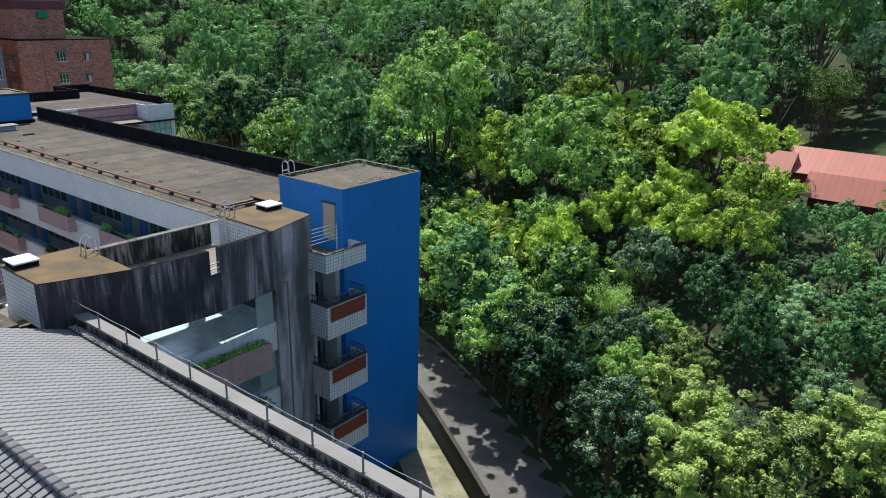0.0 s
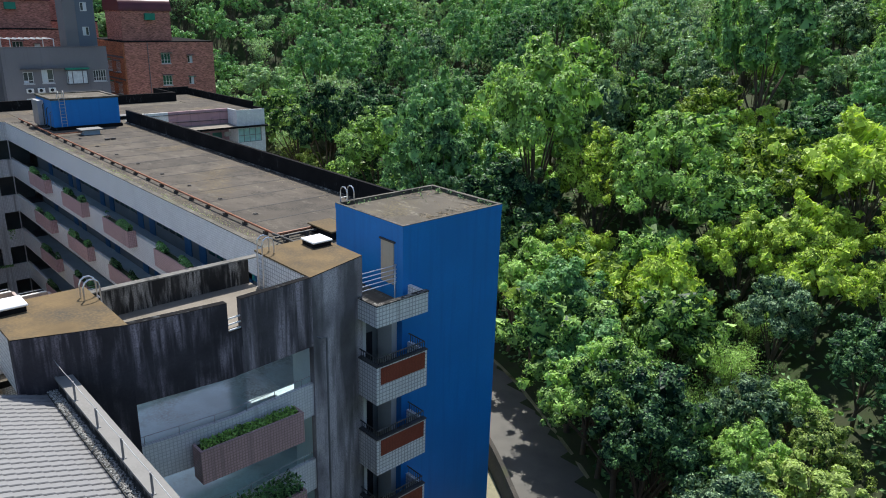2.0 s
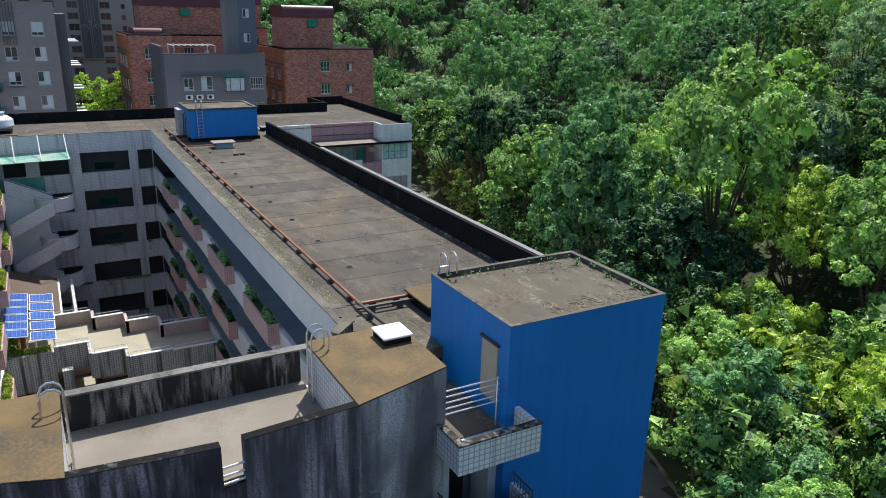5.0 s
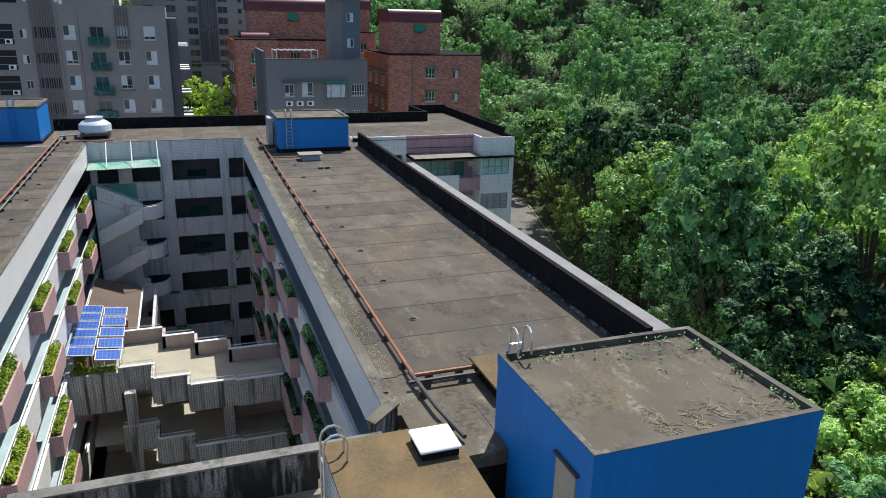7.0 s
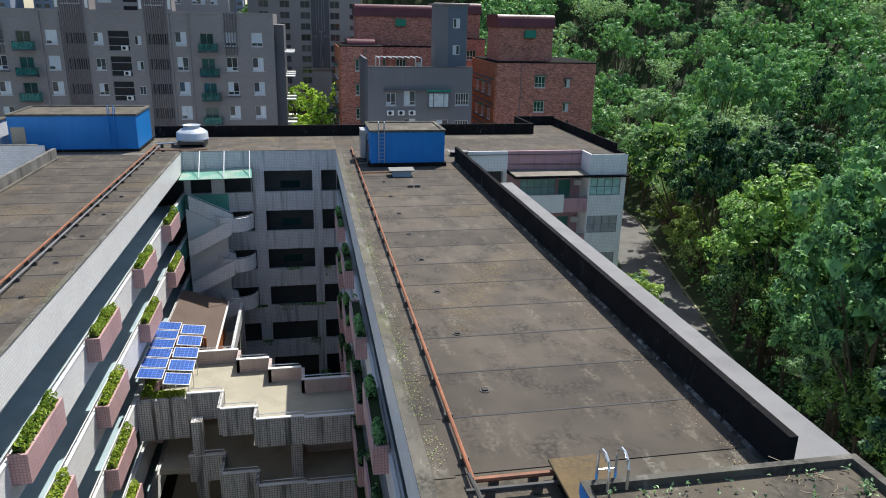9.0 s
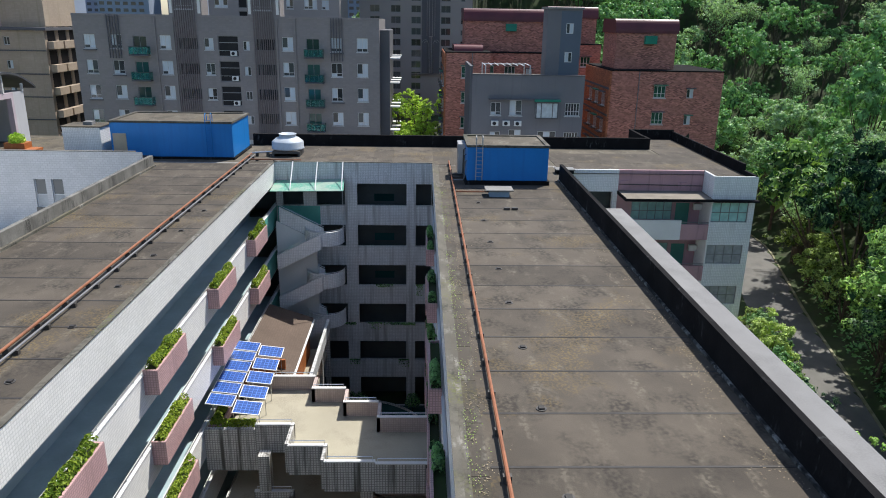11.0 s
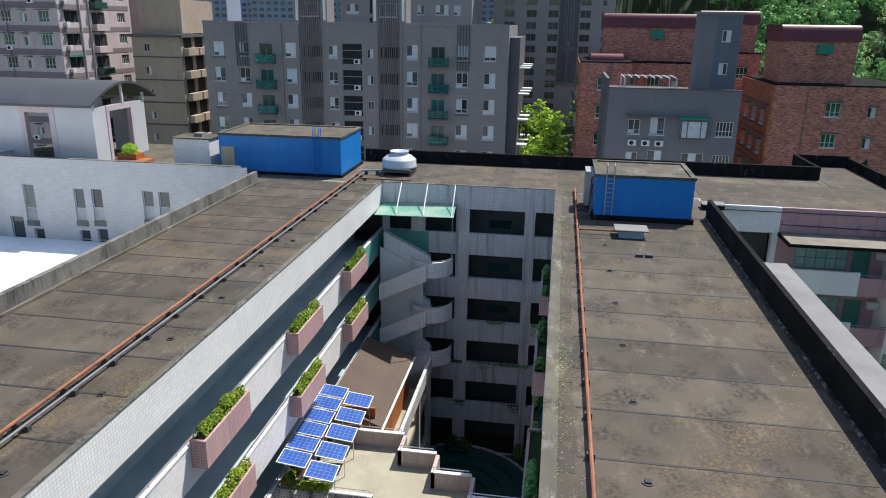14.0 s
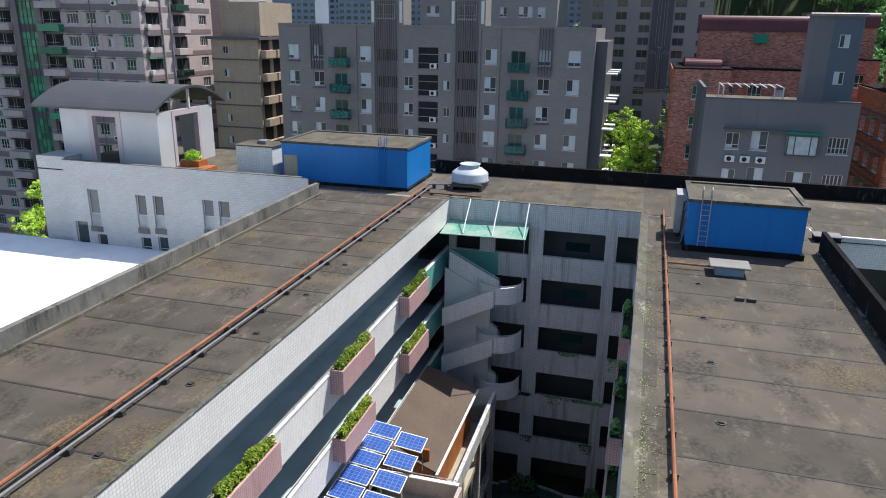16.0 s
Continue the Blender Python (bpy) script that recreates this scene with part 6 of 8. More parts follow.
def core(b, x0, x1, y0, y1, z0, z1, material, roof=SCREED):
    part("core", boxes((x0, x1, y0, y1, z0, z1)), material, b)
    part("roof", boxes((x0 - 0.02, x1 + 0.02, y0 - 0.02, y1 + 0.02, z1, z1 + 0.15)), roof, b)


# slab of flats
flats = thing("apartment_block", (-132, -2, 7), "mauve-grey tiled apartment block with glass balconies", "apartment block")
FX, FY0, FY1, FZ0, FZ1 = -125.0, -20.9, 18.1, 5.0, 30.45
core(flats, -140, FX - 0.26, FY0, FY1, FZ0, FZ1, REND_GREY)
wins = []
half = [(1.2, K_PALE), (4.6, K_PALE), (7.5, K_DOOR), (10.9, K_PALE)]
LV = [FZ1 - FZ0 - 4.0 - 3.2 * i for i in range(7)]
for v in LV:
    for u, k in half:
        wins.append((u, v + (-0.6 if k is K_DOOR else 0), k))
        u2 = 39.0 - u - k[0]
        wins.append((u2, v + (-0.6 if k is K_DOOR else 0), k))
    wins += [(13.2, v, K_SLAT), (23.2, v, K_SLAT), (16.6, v, K_DARK), (21.6, v, K_SMALL), (18.4, v - 0.8, K_OPEN)]
building_face(flats, FX, FY0, FZ0, 39.0, FZ1 - FZ0, 0, REND_GREY, wins)
for i, v in enumerate(LV):
    cooler(flats, FX - 0.25, FY0 + 19.9, FZ0 + v - 0.7)
    part("lintel", boxes((FX - 0.25, FX - 0.1, FY0 + 18.4, FY0 + 21.0, FZ0 + v + 0.9, FZ0 + v + 1.0)), FRAME_GREY, flats)
    part("drying_rail", boxes((FX - 0.1, FX - 0.05, FY0 + 18.4, FY0 + 21.0, FZ0 + v - 0.1, FZ0 + v - 0.05)), RAIL_GREY, flats)
    for u in (1.2, 4.6, 33.0):
        if (i + int(u)) % 2:
            part("window_ledge", boxes((FX, FX + 0.25, FY0 + u - 0.1, FY0 + u + 1.6, FZ0 + v - 0.25, FZ0 + v - 0.12)), REND_DARK, flats)
for u in (10.6, 26.2):
    part("recess_pier", boxes((FX, FX + 0.18, FY0 + u - 0.25, FY0 + u - 0.05, FZ0, FZ1), (FX, FX + 0.18, FY0 + u + 2.1, FY0 + u + 2.3, FZ0, FZ1)), REND_GREY, flats)
part("side_wall", boxes((-141, FX, FY1, FY1 + 0.3, FZ0, FZ1 + 0.2)), REND_GREY, flats)
part("side_wall", boxes((-138, FX - 1.2, FY1 + 0.3, FY1 + 1.6, FZ0, FZ1 - 1.2)), REND_DARK, flats)
part("coping", boxes((-125.4, FX + 0.08, FY0, FY1 + 0.3, FZ1, FZ1 + 0.3)), REND_GREY, flats)
for u in (13.0, 23.0):
    part("shaft", boxes((FX - 3, FX + 0.02, FY0 + u - 0.6, FY0 + u + 3.6, FZ1 + 0.3, FZ1 + 3.4)), REND_GREY, flats)
    sh = piece("window", K_WIDE[2], flats, pose(FX + 0.03, FY0 + u + 0.3, FZ1 + 1.0))
    piece("pane", K_WIDE[3], sh)
    for a in (-0.45, 3.1):
        part("shaft_frame", boxes((FX + 0.02, FX + 0.08, FY0 + u + a, FY0 + u + a + 0.35, FZ1 + 0.5, FZ1 + 3.0)), WHITE_PAINT, flats)
    for i in range(10):
        y = FY0 + u + 0.1 + i * 0.28
        part("fin", boxes((FX + 0.1, FX + 0.24, y, y + 0.08, FZ0 + 3, FZ1 + 3.0)), REND_MAUVE, flats)
for u in (4.4, 33.0):
    for i in range(5):
        part("fin", boxes((FX + 0.1, FX + 0.22, FY0 + u + i * 0.36, FY0 + u + i * 0.36 + 0.09, FZ1 - 5.2, FZ1 + 0.2)), REND_DARK, flats)
for v in LV:
    for u in (7.2, 29.6):
        y = FY0 + u
        z = FZ0 + v - 0.7
        bal = part("balcony", boxes((FX, FX + 1.1, y, y + 2.4, z - 0.15, z)), REND_DARK, flats)
        part("balcony_glass", boxes((FX + 1.05, FX + 1.07, y, y + 2.4, z + 0.08, z + 0.98), (FX, FX + 1.05, y, y + 0.02, z + 0.08, z + 0.98), (FX, FX + 1.05, y + 2.38, y + 2.4, z + 0.08, z + 0.98)), RAIL_GLASS, bal)
        bm = boxes((FX + 1.03, FX + 1.1, y - 0.02, y + 2.42, z + 0.98, z + 1.03), (FX, FX + 1.03, y - 0.02, y + 0.04, z + 0.98, z + 1.03), (FX, FX + 1.03, y + 2.36, y + 2.42, z + 0.98, z + 1.03))
        for i in range(5):
            box(bm, FX + 1.03, FX + 1.09, y + i * 0.59, y + i * 0.59 + 0.04, z, z + 0.98)
        part("balcony_rail", bm, RAIL_DARK, bal)
        if (int(v) + int(u)) % 3 == 0:
            part("air_conditioner", bevelled(boxes((FX + 0.1, FX + 0.5, y + 1.4, y + 2.2, z, z + 0.6)), 0.03), PLASTER_SHADE, flats)
for v in LV:
    for i in range(3):
        part("side_balcony", boxes((FX - 3.5 - i * 4, FX - 2.0 - i * 4, FY1 + 1.6, FY1 + 2.9, FZ0 + v - 0.9, FZ0 + v - 0.75)), WHITE_PAINT, flats)

# blue-grey house with stair shaft
grey = thing("grey_house", (-116, 36, 5), "blue-grey rendered house with tall stair shaft", "house")
GX, GY0, GZ0, GZ1 = -111.5, 29.8, 6.0, 24.75
core(grey, -121, GX - 0.26, GY0 + 0.1, 42.4, GZ0, GZ1 - 0.6, REND_BLUE)
gw = []
for i in range(4):
    v = 14.2 - i * 3.4
    gw += [(2.2, v, K_DARK), (4.4, v, K_PALE), (7.8, v, K_WIDE), (10.9, v, K_GRILLE)]
building_face(grey, GX, GY0, GZ0, 13.0, GZ1 - GZ0, 0, REND_BLUE, gw)
part("side_wall", boxes((-121, GX - 0.02, GY0 - 0.3, GY0, GZ0, GZ1 + 1.0)), REND_DARK, grey)
shaft = part("stair_shaft", boxes((-116.5, GX - 2.0, 38.4, 42.4, GZ1 - 0.5, 32.1)), REND_BLUE, grey)
for z in (26.2, 29.4):
    w = piece("window", K_SMALL[2], shaft, pose(GX - 1.93, 40.6, z))
    piece("pane", K_SMALL[3], w)
for i in range(3):
    cooler(grey, GX, GY0 + 2.3 + i * 1.35, GZ0 + 13.0)
part("shaft_panel", boxes((GX - 2.0, GX - 1.97, 40.0, 42.3, GZ1 - 0.5, 31.9)), SHAFT_BLUE, grey, "slate-blue panel on the stair shaft")
part("shaft_cap", boxes((-116.7, GX - 1.8, 38.2, 42.6, 32.1, 32.3)), CONCRETE, grey)
part("window_canopy", boxes((GX, GX + 0.9, GY0 + 7.2, GY0 + 10.2, GZ0 + 15.9, GZ0 + 16.1)), AWNING_GREEN, grey, "green window canopy")
bay = part("bay_window", boxes((GX, GX + 0.6, GY0 + 7.4, GY0 + 10.0, GZ0 + 13.9, GZ0 + 14.05)), REND_DARK, grey)
part("bay_head", boxes((GX, GX + 0.6, GY0 + 7.4, GY0 + 10.0, GZ0 + 15.7, GZ0 + 15.85)), REND_DARK, bay)
for u, wide in ((7.4, 0.1), (8.0, 0.08), (9.3, 0.08), (9.9, 0.1)):
    part("frame_bar", boxes((GX + 0.5, GX + 0.6, GY0 + u, GY0 + u + wide, GZ0 + 14.05, GZ0 + 15.7)), REND_DARK, bay)
part("pane", boxes((GX + 0.02, GX + 0.53, GY0 + 7.45, GY0 + 9.95, GZ0 + 14.05, GZ0 + 15.7)), CURTAIN, bay)
part("roof_edge", boxes((GX - 0.3, GX + 0.06, GY0, GY0 + 13.0, GZ1, GZ1 + 0.12)), REND_DARK, grey)
part("eyebrow", boxes((GX, GX + 0.5, GY0 + 1.9, GY0 + 7.2, GZ0 + 16.0, GZ0 + 16.15)), REND_DARK, grey)
pergola = part("pergola", tube(bmesh.new(), [(-118, 31.4, GZ1 + 0.9), (-118, 36.65, GZ1 + 0.9)], 0.07, 5), WHITE_PAINT, grey, "white rooftop pergola frame")
for i in range(8):
    bm = bmesh.new()
    tube(bm, [(-118, 31.4 + i * 0.75, GZ1 + 1.0), (-113, 31.4 + i * 0.75, GZ1 + 1.0)], 0.06, 4)
    part("pergola_bar", bm, WHITE_PAINT, pergola)
for y in (31.4, 36.6):
    for x in (-118, -113):
        part("pergola_post", tube(bmesh.new(), [(x, y, GZ1 - 0.6), (x, y, GZ1 + 1.0)], 0.07, 5), WHITE_PAINT, pergola)


def red_house(x, y0, y1, z0, z1, room, side_windows, name_label):
    b = thing("brick_house", (x - 6, (y0 + y1) / 2, z0), name_label, "house", "red brick houses")
    core(b, x - 14, x - 0.26, y0, y1, z0, z1 - 0.5, BRICK_RED)
    w = []
    v = z1 - z0 - 3.2
    while v > 1:
        for u in side_windows:
            w.append((u, v, K_GREEN if u < (y1 - y0) * 0.66 else K_SMALL))
        v -= 3.3
    building_face(b, x, y0, z0, y1 - y0, z1 - z0, 0, BRICK_RED, w)
    part("coping", boxes((x - 14, x + 0.05, y0 - 0.1, y1 + 0.1, z1, z1 + 0.15)), BLACK_PLAIN, b)
    for i, (u, v, k) in enumerate(w):
        part("window_hood", boxes((x, x + 0.45, y0 + u - 0.15, y0 + u + k[0] + 0.15, z0 + v + k[1] + 0.05, z0 + v + k[1] + 0.13)), AWNING_GREEN if i % 3 == 0 else REND_DARK, b)
    part("downpipe", tube(bmesh.new(), [(x + 0.08, y0 + 3.4, z0), (x + 0.08, y0 + 3.4, z1)], 0.06, 6), PIPE_GREY, b)
    part("side_wall", boxes((x - 14, x - 0.02, y0 - 0.25, y0 - 0.02, z0, z1 - 0.02)), BRICK_ORANGE, b, "orange brick side wall")
    v = z1 - 3.0
    while v > z0 + 2:
        for i in range(3):
            xx = x - 10.6 + i * 3.6
            w = piece("window", K_GRILLE[2], b, facing(xx, y0 - 0.27, v - 1.4, -90))
            piece("pane", K_GRILLE[3], w)
            part("window_cage", boxes((xx - 0.1, xx + 1.8, y0 - 0.85, y0 - 0.34, v - 1.55, v - 1.45), (xx - 0.1, xx + 1.8, y0 - 0.85, y0 - 0.8, v - 1.05, v - 1.0), (xx - 0.1, xx - 0.05, y0 - 0.85, y0 - 0.8, v - 1.45, v - 1.05), (xx + 1.75, xx + 1.8, y0 - 0.85, y0 - 0.8, v - 1.45, v - 1.05)), RAIL_DARK, b)
            part("window_hood", boxes((xx - 0.2, xx + 1.9, y0 - 0.8, y0 - 0.27, v + 0.25, v + 0.35)), AWNING_GREEN if i == 1 else REND_DARK, b)
        part("floor_line", boxes((x - 14, x - 0.03, y0 - 0.29, y0 - 0.25, v + 0.7, v + 0.95)), REND_DARK, b)
        v -= 3.3
    ry0, ry1, rz = room
    rm = part("roof_room", boxes((x - 9, x - 2.5, ry0, ry1, z1 - 0.4, rz - 1.6)), BRICK_RED, b)
    bm = bmesh.new()
    prev = None
    for i in range(9):
        a = math.pi / 2 * i / 8
        ring = [bm.verts.new(p) for p in ((x - 2.3 - 0.9 * (1 - math.cos(a)), ry0 - 0.2, rz - 1.7 + 1.7 * math.sin(a)), (x - 2.3 - 0.9 * (1 - math.cos(a)), ry1 + 0.2, rz - 1.7 + 1.7 * math.sin(a)))]
        ring += [bm.verts.new((x - 9.2, ry1 + 0.2, ring[0].co.z)), bm.verts.new((x - 9.2, ry0 - 0.2, ring[0].co.z))]
        if prev:
            for k in range(4):
                bm.faces.new((prev[k], prev[(k + 1) % 4], ring[(k + 1) % 4], ring[k]))
        prev = ring
    bm.faces.new(prev)
    bmesh.ops.recalc_face_normals(bm, faces=bm.faces)
    part("roof_sheet", bm, MAROON, rm, "maroon curved sheet roof")
    part("window_canopy", boxes((x - 2.5, x - 1.9, (ry0 + ry1) / 2 - 0.3, (ry0 + ry1) / 2 + 1.2, rz - 3.0, rz - 2.0)), AWNING_GREEN, rm)
    return b


red_house(-118.0, 47.6, 61.6, 3.0, 25.0, (48.4, 56.0, 31.2), (5.4, 9.6), "red brick house with maroon curved roof room")
red_house(-139.0, 43.0, 51.0, 3.0, 27.4, (43.3, 50.6, 32.9), (2.0, 5.0), "red brick house with maroon curved roof room")
red_house(-130.0, 29.5, 42.3, 3.0, 26.4, (30.0, 42.0, 32.3), (3.0, 6.0, 9.0), "red brick house with long maroon roof room")
red_house(-124.5, 27.2, 33.0, 3.0, 26.6, (28.5, 32.0, 27.5), (2.0,), "narrow orange brick house beside the grey house")

# towers
def tower_block(x, y0, y1, z0, z1, material, cols, label, glass=K_DARK, storey=3.1, turn_side=True, side_cols=()):
    b = thing("tower_block", (x - 6, (y0 + y1) / 2, z0), label, "tower block")
    core(b, x - 14, x - 0.26, y0, y1 - 0.26, z0, z1, material)
    w = []
    v = 1.0
    while v < z1 - z0 - 2:
        for u, k in cols:
            w.append((u, v, k))
        v += storey
    building_face(b, x, y0, z0, y1 - y0, z1 - z0, 0, material, w)
    w = []
    v = 1.0
    while v < z1 - z0 - 2:
        for u, k in side_cols:
            w.append((u, v, k))
        v += storey
    building_face(b, x, y1, z0, 14.0, z1 - z0, 90, material, w)
    return b


K_TOWER = kind(1.85, 1.3, GLASS, FRAME_GREY, 2)
K_TOWER_SMALL = kind(0.8, 1.0, GLASS, FRAME_GREY, 1)
tall = tower_block(-172, 12, 33.6, 0, 62, REND_TOWER, [(2.0, K_TOWER), (6.0, K_TOWER), (9.9, K_TOWER), (15.6, K_TOWER), (19.4, K_TOWER_SMALL)], "warm grey tower with dark arched centre strip", storey=2.06, side_cols=[(1.5, K_TOWER_SMALL), (5, K_TOWER)])
strip_ob = part("dark_strip", boxes((-172.0, -171.8, 23.95, 27.4, 20.6, 62)), REND_DARK, tall, "dark centre strip with pale ribs")
for u in (-0.75, -0.3, 0.3, 0.75):
    part("rib", boxes((-171.8, -171.68, 25.64 + u, 25.72 + u, 27.6, 62)), REND_TOWER, strip_ob)
for u in (-0.16, 0.16):
    part("rib", boxes((-171.8, -171.68, 25.64 + u, 25.72 + u, 20.7, 27.6)), REND_TOWER, strip_ob)
part("rib_cap", boxes((-171.8, -171.66, 25.3, 26.06, 27.4, 27.6)), REND_TOWER, strip_ob)
for side in (-1, 1):
    for r in (0.42, 0.62):
        arc = [(-171.7, 25.68 + side * 0.45, 20.8)] + [(-171.7, 25.68 + side * (0.45 + r - r * math.cos(q * 0.262)), 26.0 + 1.5 * r * math.sin(q * 0.262)) for q in range(11)]
        part("rib_arc", tube(bmesh.new(), arc, 0.05, 5), REND_TOWER, strip_ob)
for z in (20.2, 20.45):
    part("ledge", boxes((-172.0, -171.7, 21.8, 29.4, z, z + 0.1)), REND_TOWER, tall)
tower_block(-156, -12, 10, 0, 58, REND_TOWER, [(1, K_WIDE), (5, K_OPEN), (9, K_WIDE), (13, K_DARK), (16, K_WIDE), (19, K_DARK)], "warm grey tower behind the flats")

# pinkish block with a green glazed strip
pink = thing("apartment_block", (-132, -58, -4), "pinkish tiled apartment block with green glazed strip", "apartment block")
PKX, PKY0, PKY1, PKZ0, PKZ1 = -124.7, -86.0, -41.0, -4.0, 50.0
core(pink, -141.5, PKX - 0.26, PKY0, PKY1 - 0.26, PKZ0, PKZ1, REND_PINK)
K_CAGE = kind(1.9, 1.35, GLASS, FRAME_WHITE, 4)
K_BALC = kind(3.0, 1.7, DARK, FRAME_GREY, 2)
cols = [(2, K_GREEN), (6, K_BALC), (11, K_GREEN), (15, K_CAGE), (18.5, K_GREEN), (21.0, K_BALC), (29.4, K_BALC), (33.4, K_CAGE), (36.6, K_GREEN), (39.6, K_SMALL), (42.2, K_GREEN)]
w, ws = [], []
v = 1.2
while v < PKZ1 - PKZ0 - 2:
    w += [(u, v, k) for u, k in cols]
    ws += [(1.3, v, K_BALC), (7.2, v - 0.3, K_BALC), (13.4, v, K_CAGE)]
    v += 3.0
building_face(pink, PKX, PKY0, PKZ0, PKY1 - PKY0, PKZ1 - PKZ0, 0, REND_PINK, w)
building_face(pink, PKX, PKY1, PKZ0, 16.8, PKZ1 - PKZ0, 90, REND_PINK, ws)
for i in range(18):
    z = PKZ0 + 3.0 * i
    part("floor_band", boxes((PKX, PKX + 0.05, PKY0, -60.6, z, z + 0.8), (PKX, PKX + 0.05, -57.2, PKY1, z, z + 0.8)), REND_MAUVE, pink)
    part("balcony", boxes((PKX + 0.05, PKX + 1.0, PKY0 + 20.8, PKY0 + 24.4, z + 0.2, z + 1.1)), REND_PINK, pink)
    part("balcony", boxes((PKX + 0.05, PKX + 1.0, PKY0 + 29.2, PKY0 + 32.8, z + 0.2, z + 1.1)), GLASS_GREEN if i % 3 else REND_PINK, pink)
    part("balcony", boxes((-134.6, -131.6, PKY1, PKY1 + 0.9, z + 0.1, z + 0.95)), REND_PINK if i % 3 else GLASS_DIM_GREEN, pink)
    part("wall_band", boxes((-141, PKX - 0.02, PKY1, PKY1 + 0.04, z - 0.1, z + 0.55)), REND_MAUVE, pink)
    part("window_hood", boxes((-128.8, -125.6, PKY1, PKY1 + 0.55, z + 2.75, z + 2.83)), AWNING_GREEN if i % 4 == 1 else REND_DARK, pink)
    part("air_conditioner", bevelled(boxes((-126.4, -125.7, PKY1 + 0.04, PKY1 + 0.5, z + 0.75, z + 1.3)), 0.03), PLASTER_SHADE, pink)
    for u, wide in ((36.4, 1.9), (42.0, 1.9), (33.2, 2.3), (39.4, 1.1), (20.8, 3.4), (29.2, 3.4), (14.8, 2.2), (10.8, 1.9)):
        part("window_hood", boxes((PKX, PKX + 0.55, PKY0 + u, PKY0 + u + wide, z + 2.75, z + 2.84)), AWNING_GREEN if (i * 3 + int(u)) % 4 == 0 else REND_DARK, pink)
    if i % 2 == 0:
        cooler(pink, PKX, PKY0 + 37.0 + (i * 7) % 5, z + 0.6)
    for u in (21.0, 29.4):
        part("balcony_cage", boxes((PKX + 0.98, PKX + 1.02, PKY0 + u, PKY0 + u + 3.2, z + 1.7, z + 1.74), (PKX + 0.98, PKX + 1.02, PKY0 + u + 1.0, PKY0 + u + 1.04, z + 1.1, z + 2.75), (PKX + 0.98, PKX + 1.02, PKY0 + u + 2.2, PKY0 + u + 2.24, z + 1.1, z + 2.75)), RAIL_GREY, pink)
for x in (-129.2, -131.2):
    part("downpipe", tube(bmesh.new(), [(x, PKY1 + 0.12, PKZ0), (x, PKY1 + 0.12, PKZ1)], 0.11, 6), REND_PINK, pink)
part("downpipe", tube(bmesh.new(), [(PKX + 0.1, -48.6, PKZ0), (PKX + 0.1, -48.6, PKZ1)], 0.06, 6), PIPE_GREY, pink)
gl = part("glazed_strip", boxes((PKX, PKX + 0.15, -60.3, -57.5, 0, PKZ1)), REND_DARK, pink, "tall strip of green glass")
bm = boxes((PKX + 0.15, PKX + 0.2, 0.0, 0.62, 0.0, 0.86))
strip_me = bpy.data.meshes.new("pane")
bm.to_mesh(strip_me)
bm.free()
strip_me.materials.append(GLASS_GREEN)
for i in range(50):
    if i % 6 != 5:
        for j in range(4):
            piece("pane", strip_me, gl, pose(0, -60.26 + j * 0.7, i * 1.0 + 0.1))
for i in range(5):
    part("mullion", boxes((PKX + 0.2, PKX + 0.27, -60.34 + i * 0.7, -60.26 + i * 0.7, 0, PKZ1)), REND_DARK, gl)
for i in range(50):
    part("transom", boxes((PKX + 0.2, PKX + 0.26, -60.3, -57.5, i * 1.0, i * 1.0 + 0.08)), REND_DARK, gl)
part("pier", boxes((PKX, PKX + 0.5, -61.4, -60.4, PKZ0, PKZ1), (PKX, PKX + 0.5, -57.4, -56.4, PKZ0, PKZ1)), REND_MAUVE, pink)
tower_block(-146, -56, -40.5, -4, 48, REND_PINK, [(1.5, K_GREEN), (4.5, K_DARK), (8, K_DARK)], "pinkish tiled apartment block", side_cols=[(1, K_OPEN), (5, K_OPEN), (9.5, K_WIDE)])
tan = tower_block(-135, -37.2, -29.6, -4, 28.3, REND_TAN, [(1.8, K_SMALL)], "tan tiled apartment block with corner balconies", storey=3.25, side_cols=[(0.8, K_OPEN), (4.2, K_OPEN), (7.6, K_OPEN), (11.0, K_OPEN)])
for i in range(10):
    z = -3.2 + 3.25 * i
    part("cornice", boxes((-135, -134.85, -37.2, -29.6, z - 0.6, z - 0.45)), REND_DARK, tan)
    for u in (0.6, 4.0, 7.4):
        part("balcony", boxes((-135 - u - 2.9, -135 - u, -29.6, -28.7, z - 0.3, z + 0.75)), REND_TAN, tan)
part("cornice", boxes((-149, -134.5, -37.6, -29.1, 28.3, 28.7)), REND_DARK, tan)
part("penthouse", boxes((-147, -137, -36.4, -30.2, 28.5, 33.5)), REND_TAN, tan)
bm = boxes((0, 0.1, 0, 2.4, 0, 1.6))
far_window = bpy.data.meshes.new("window")
bm.to_mesh(far_window)
bm.free()
far_window.materials.append(GLASS)
for x, y, w, h in ((-420, -142, 26, 70), (-415, -80, 26, 62), (-425, -186, 28, 58), (-440, -112, 20, 60), (-470, -190, 40, 66), (-430, -86, 30, 75), (-455, -50, 40, 70), (-480, -8, 50, 66)):
    b = thing("tower_block", (x, y, 0), "distant tower block tinted bluish for haze", "tower block", "distant towers")
    kd = K_WIDE
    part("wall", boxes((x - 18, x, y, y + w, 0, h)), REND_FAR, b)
    for v in range(int(h / 3.3) - 1):
        for u in range(int(w / 4)):
            piece("window", far_window, b, pose(x, y + 1 + u * 4, 2 + v * 3.3))

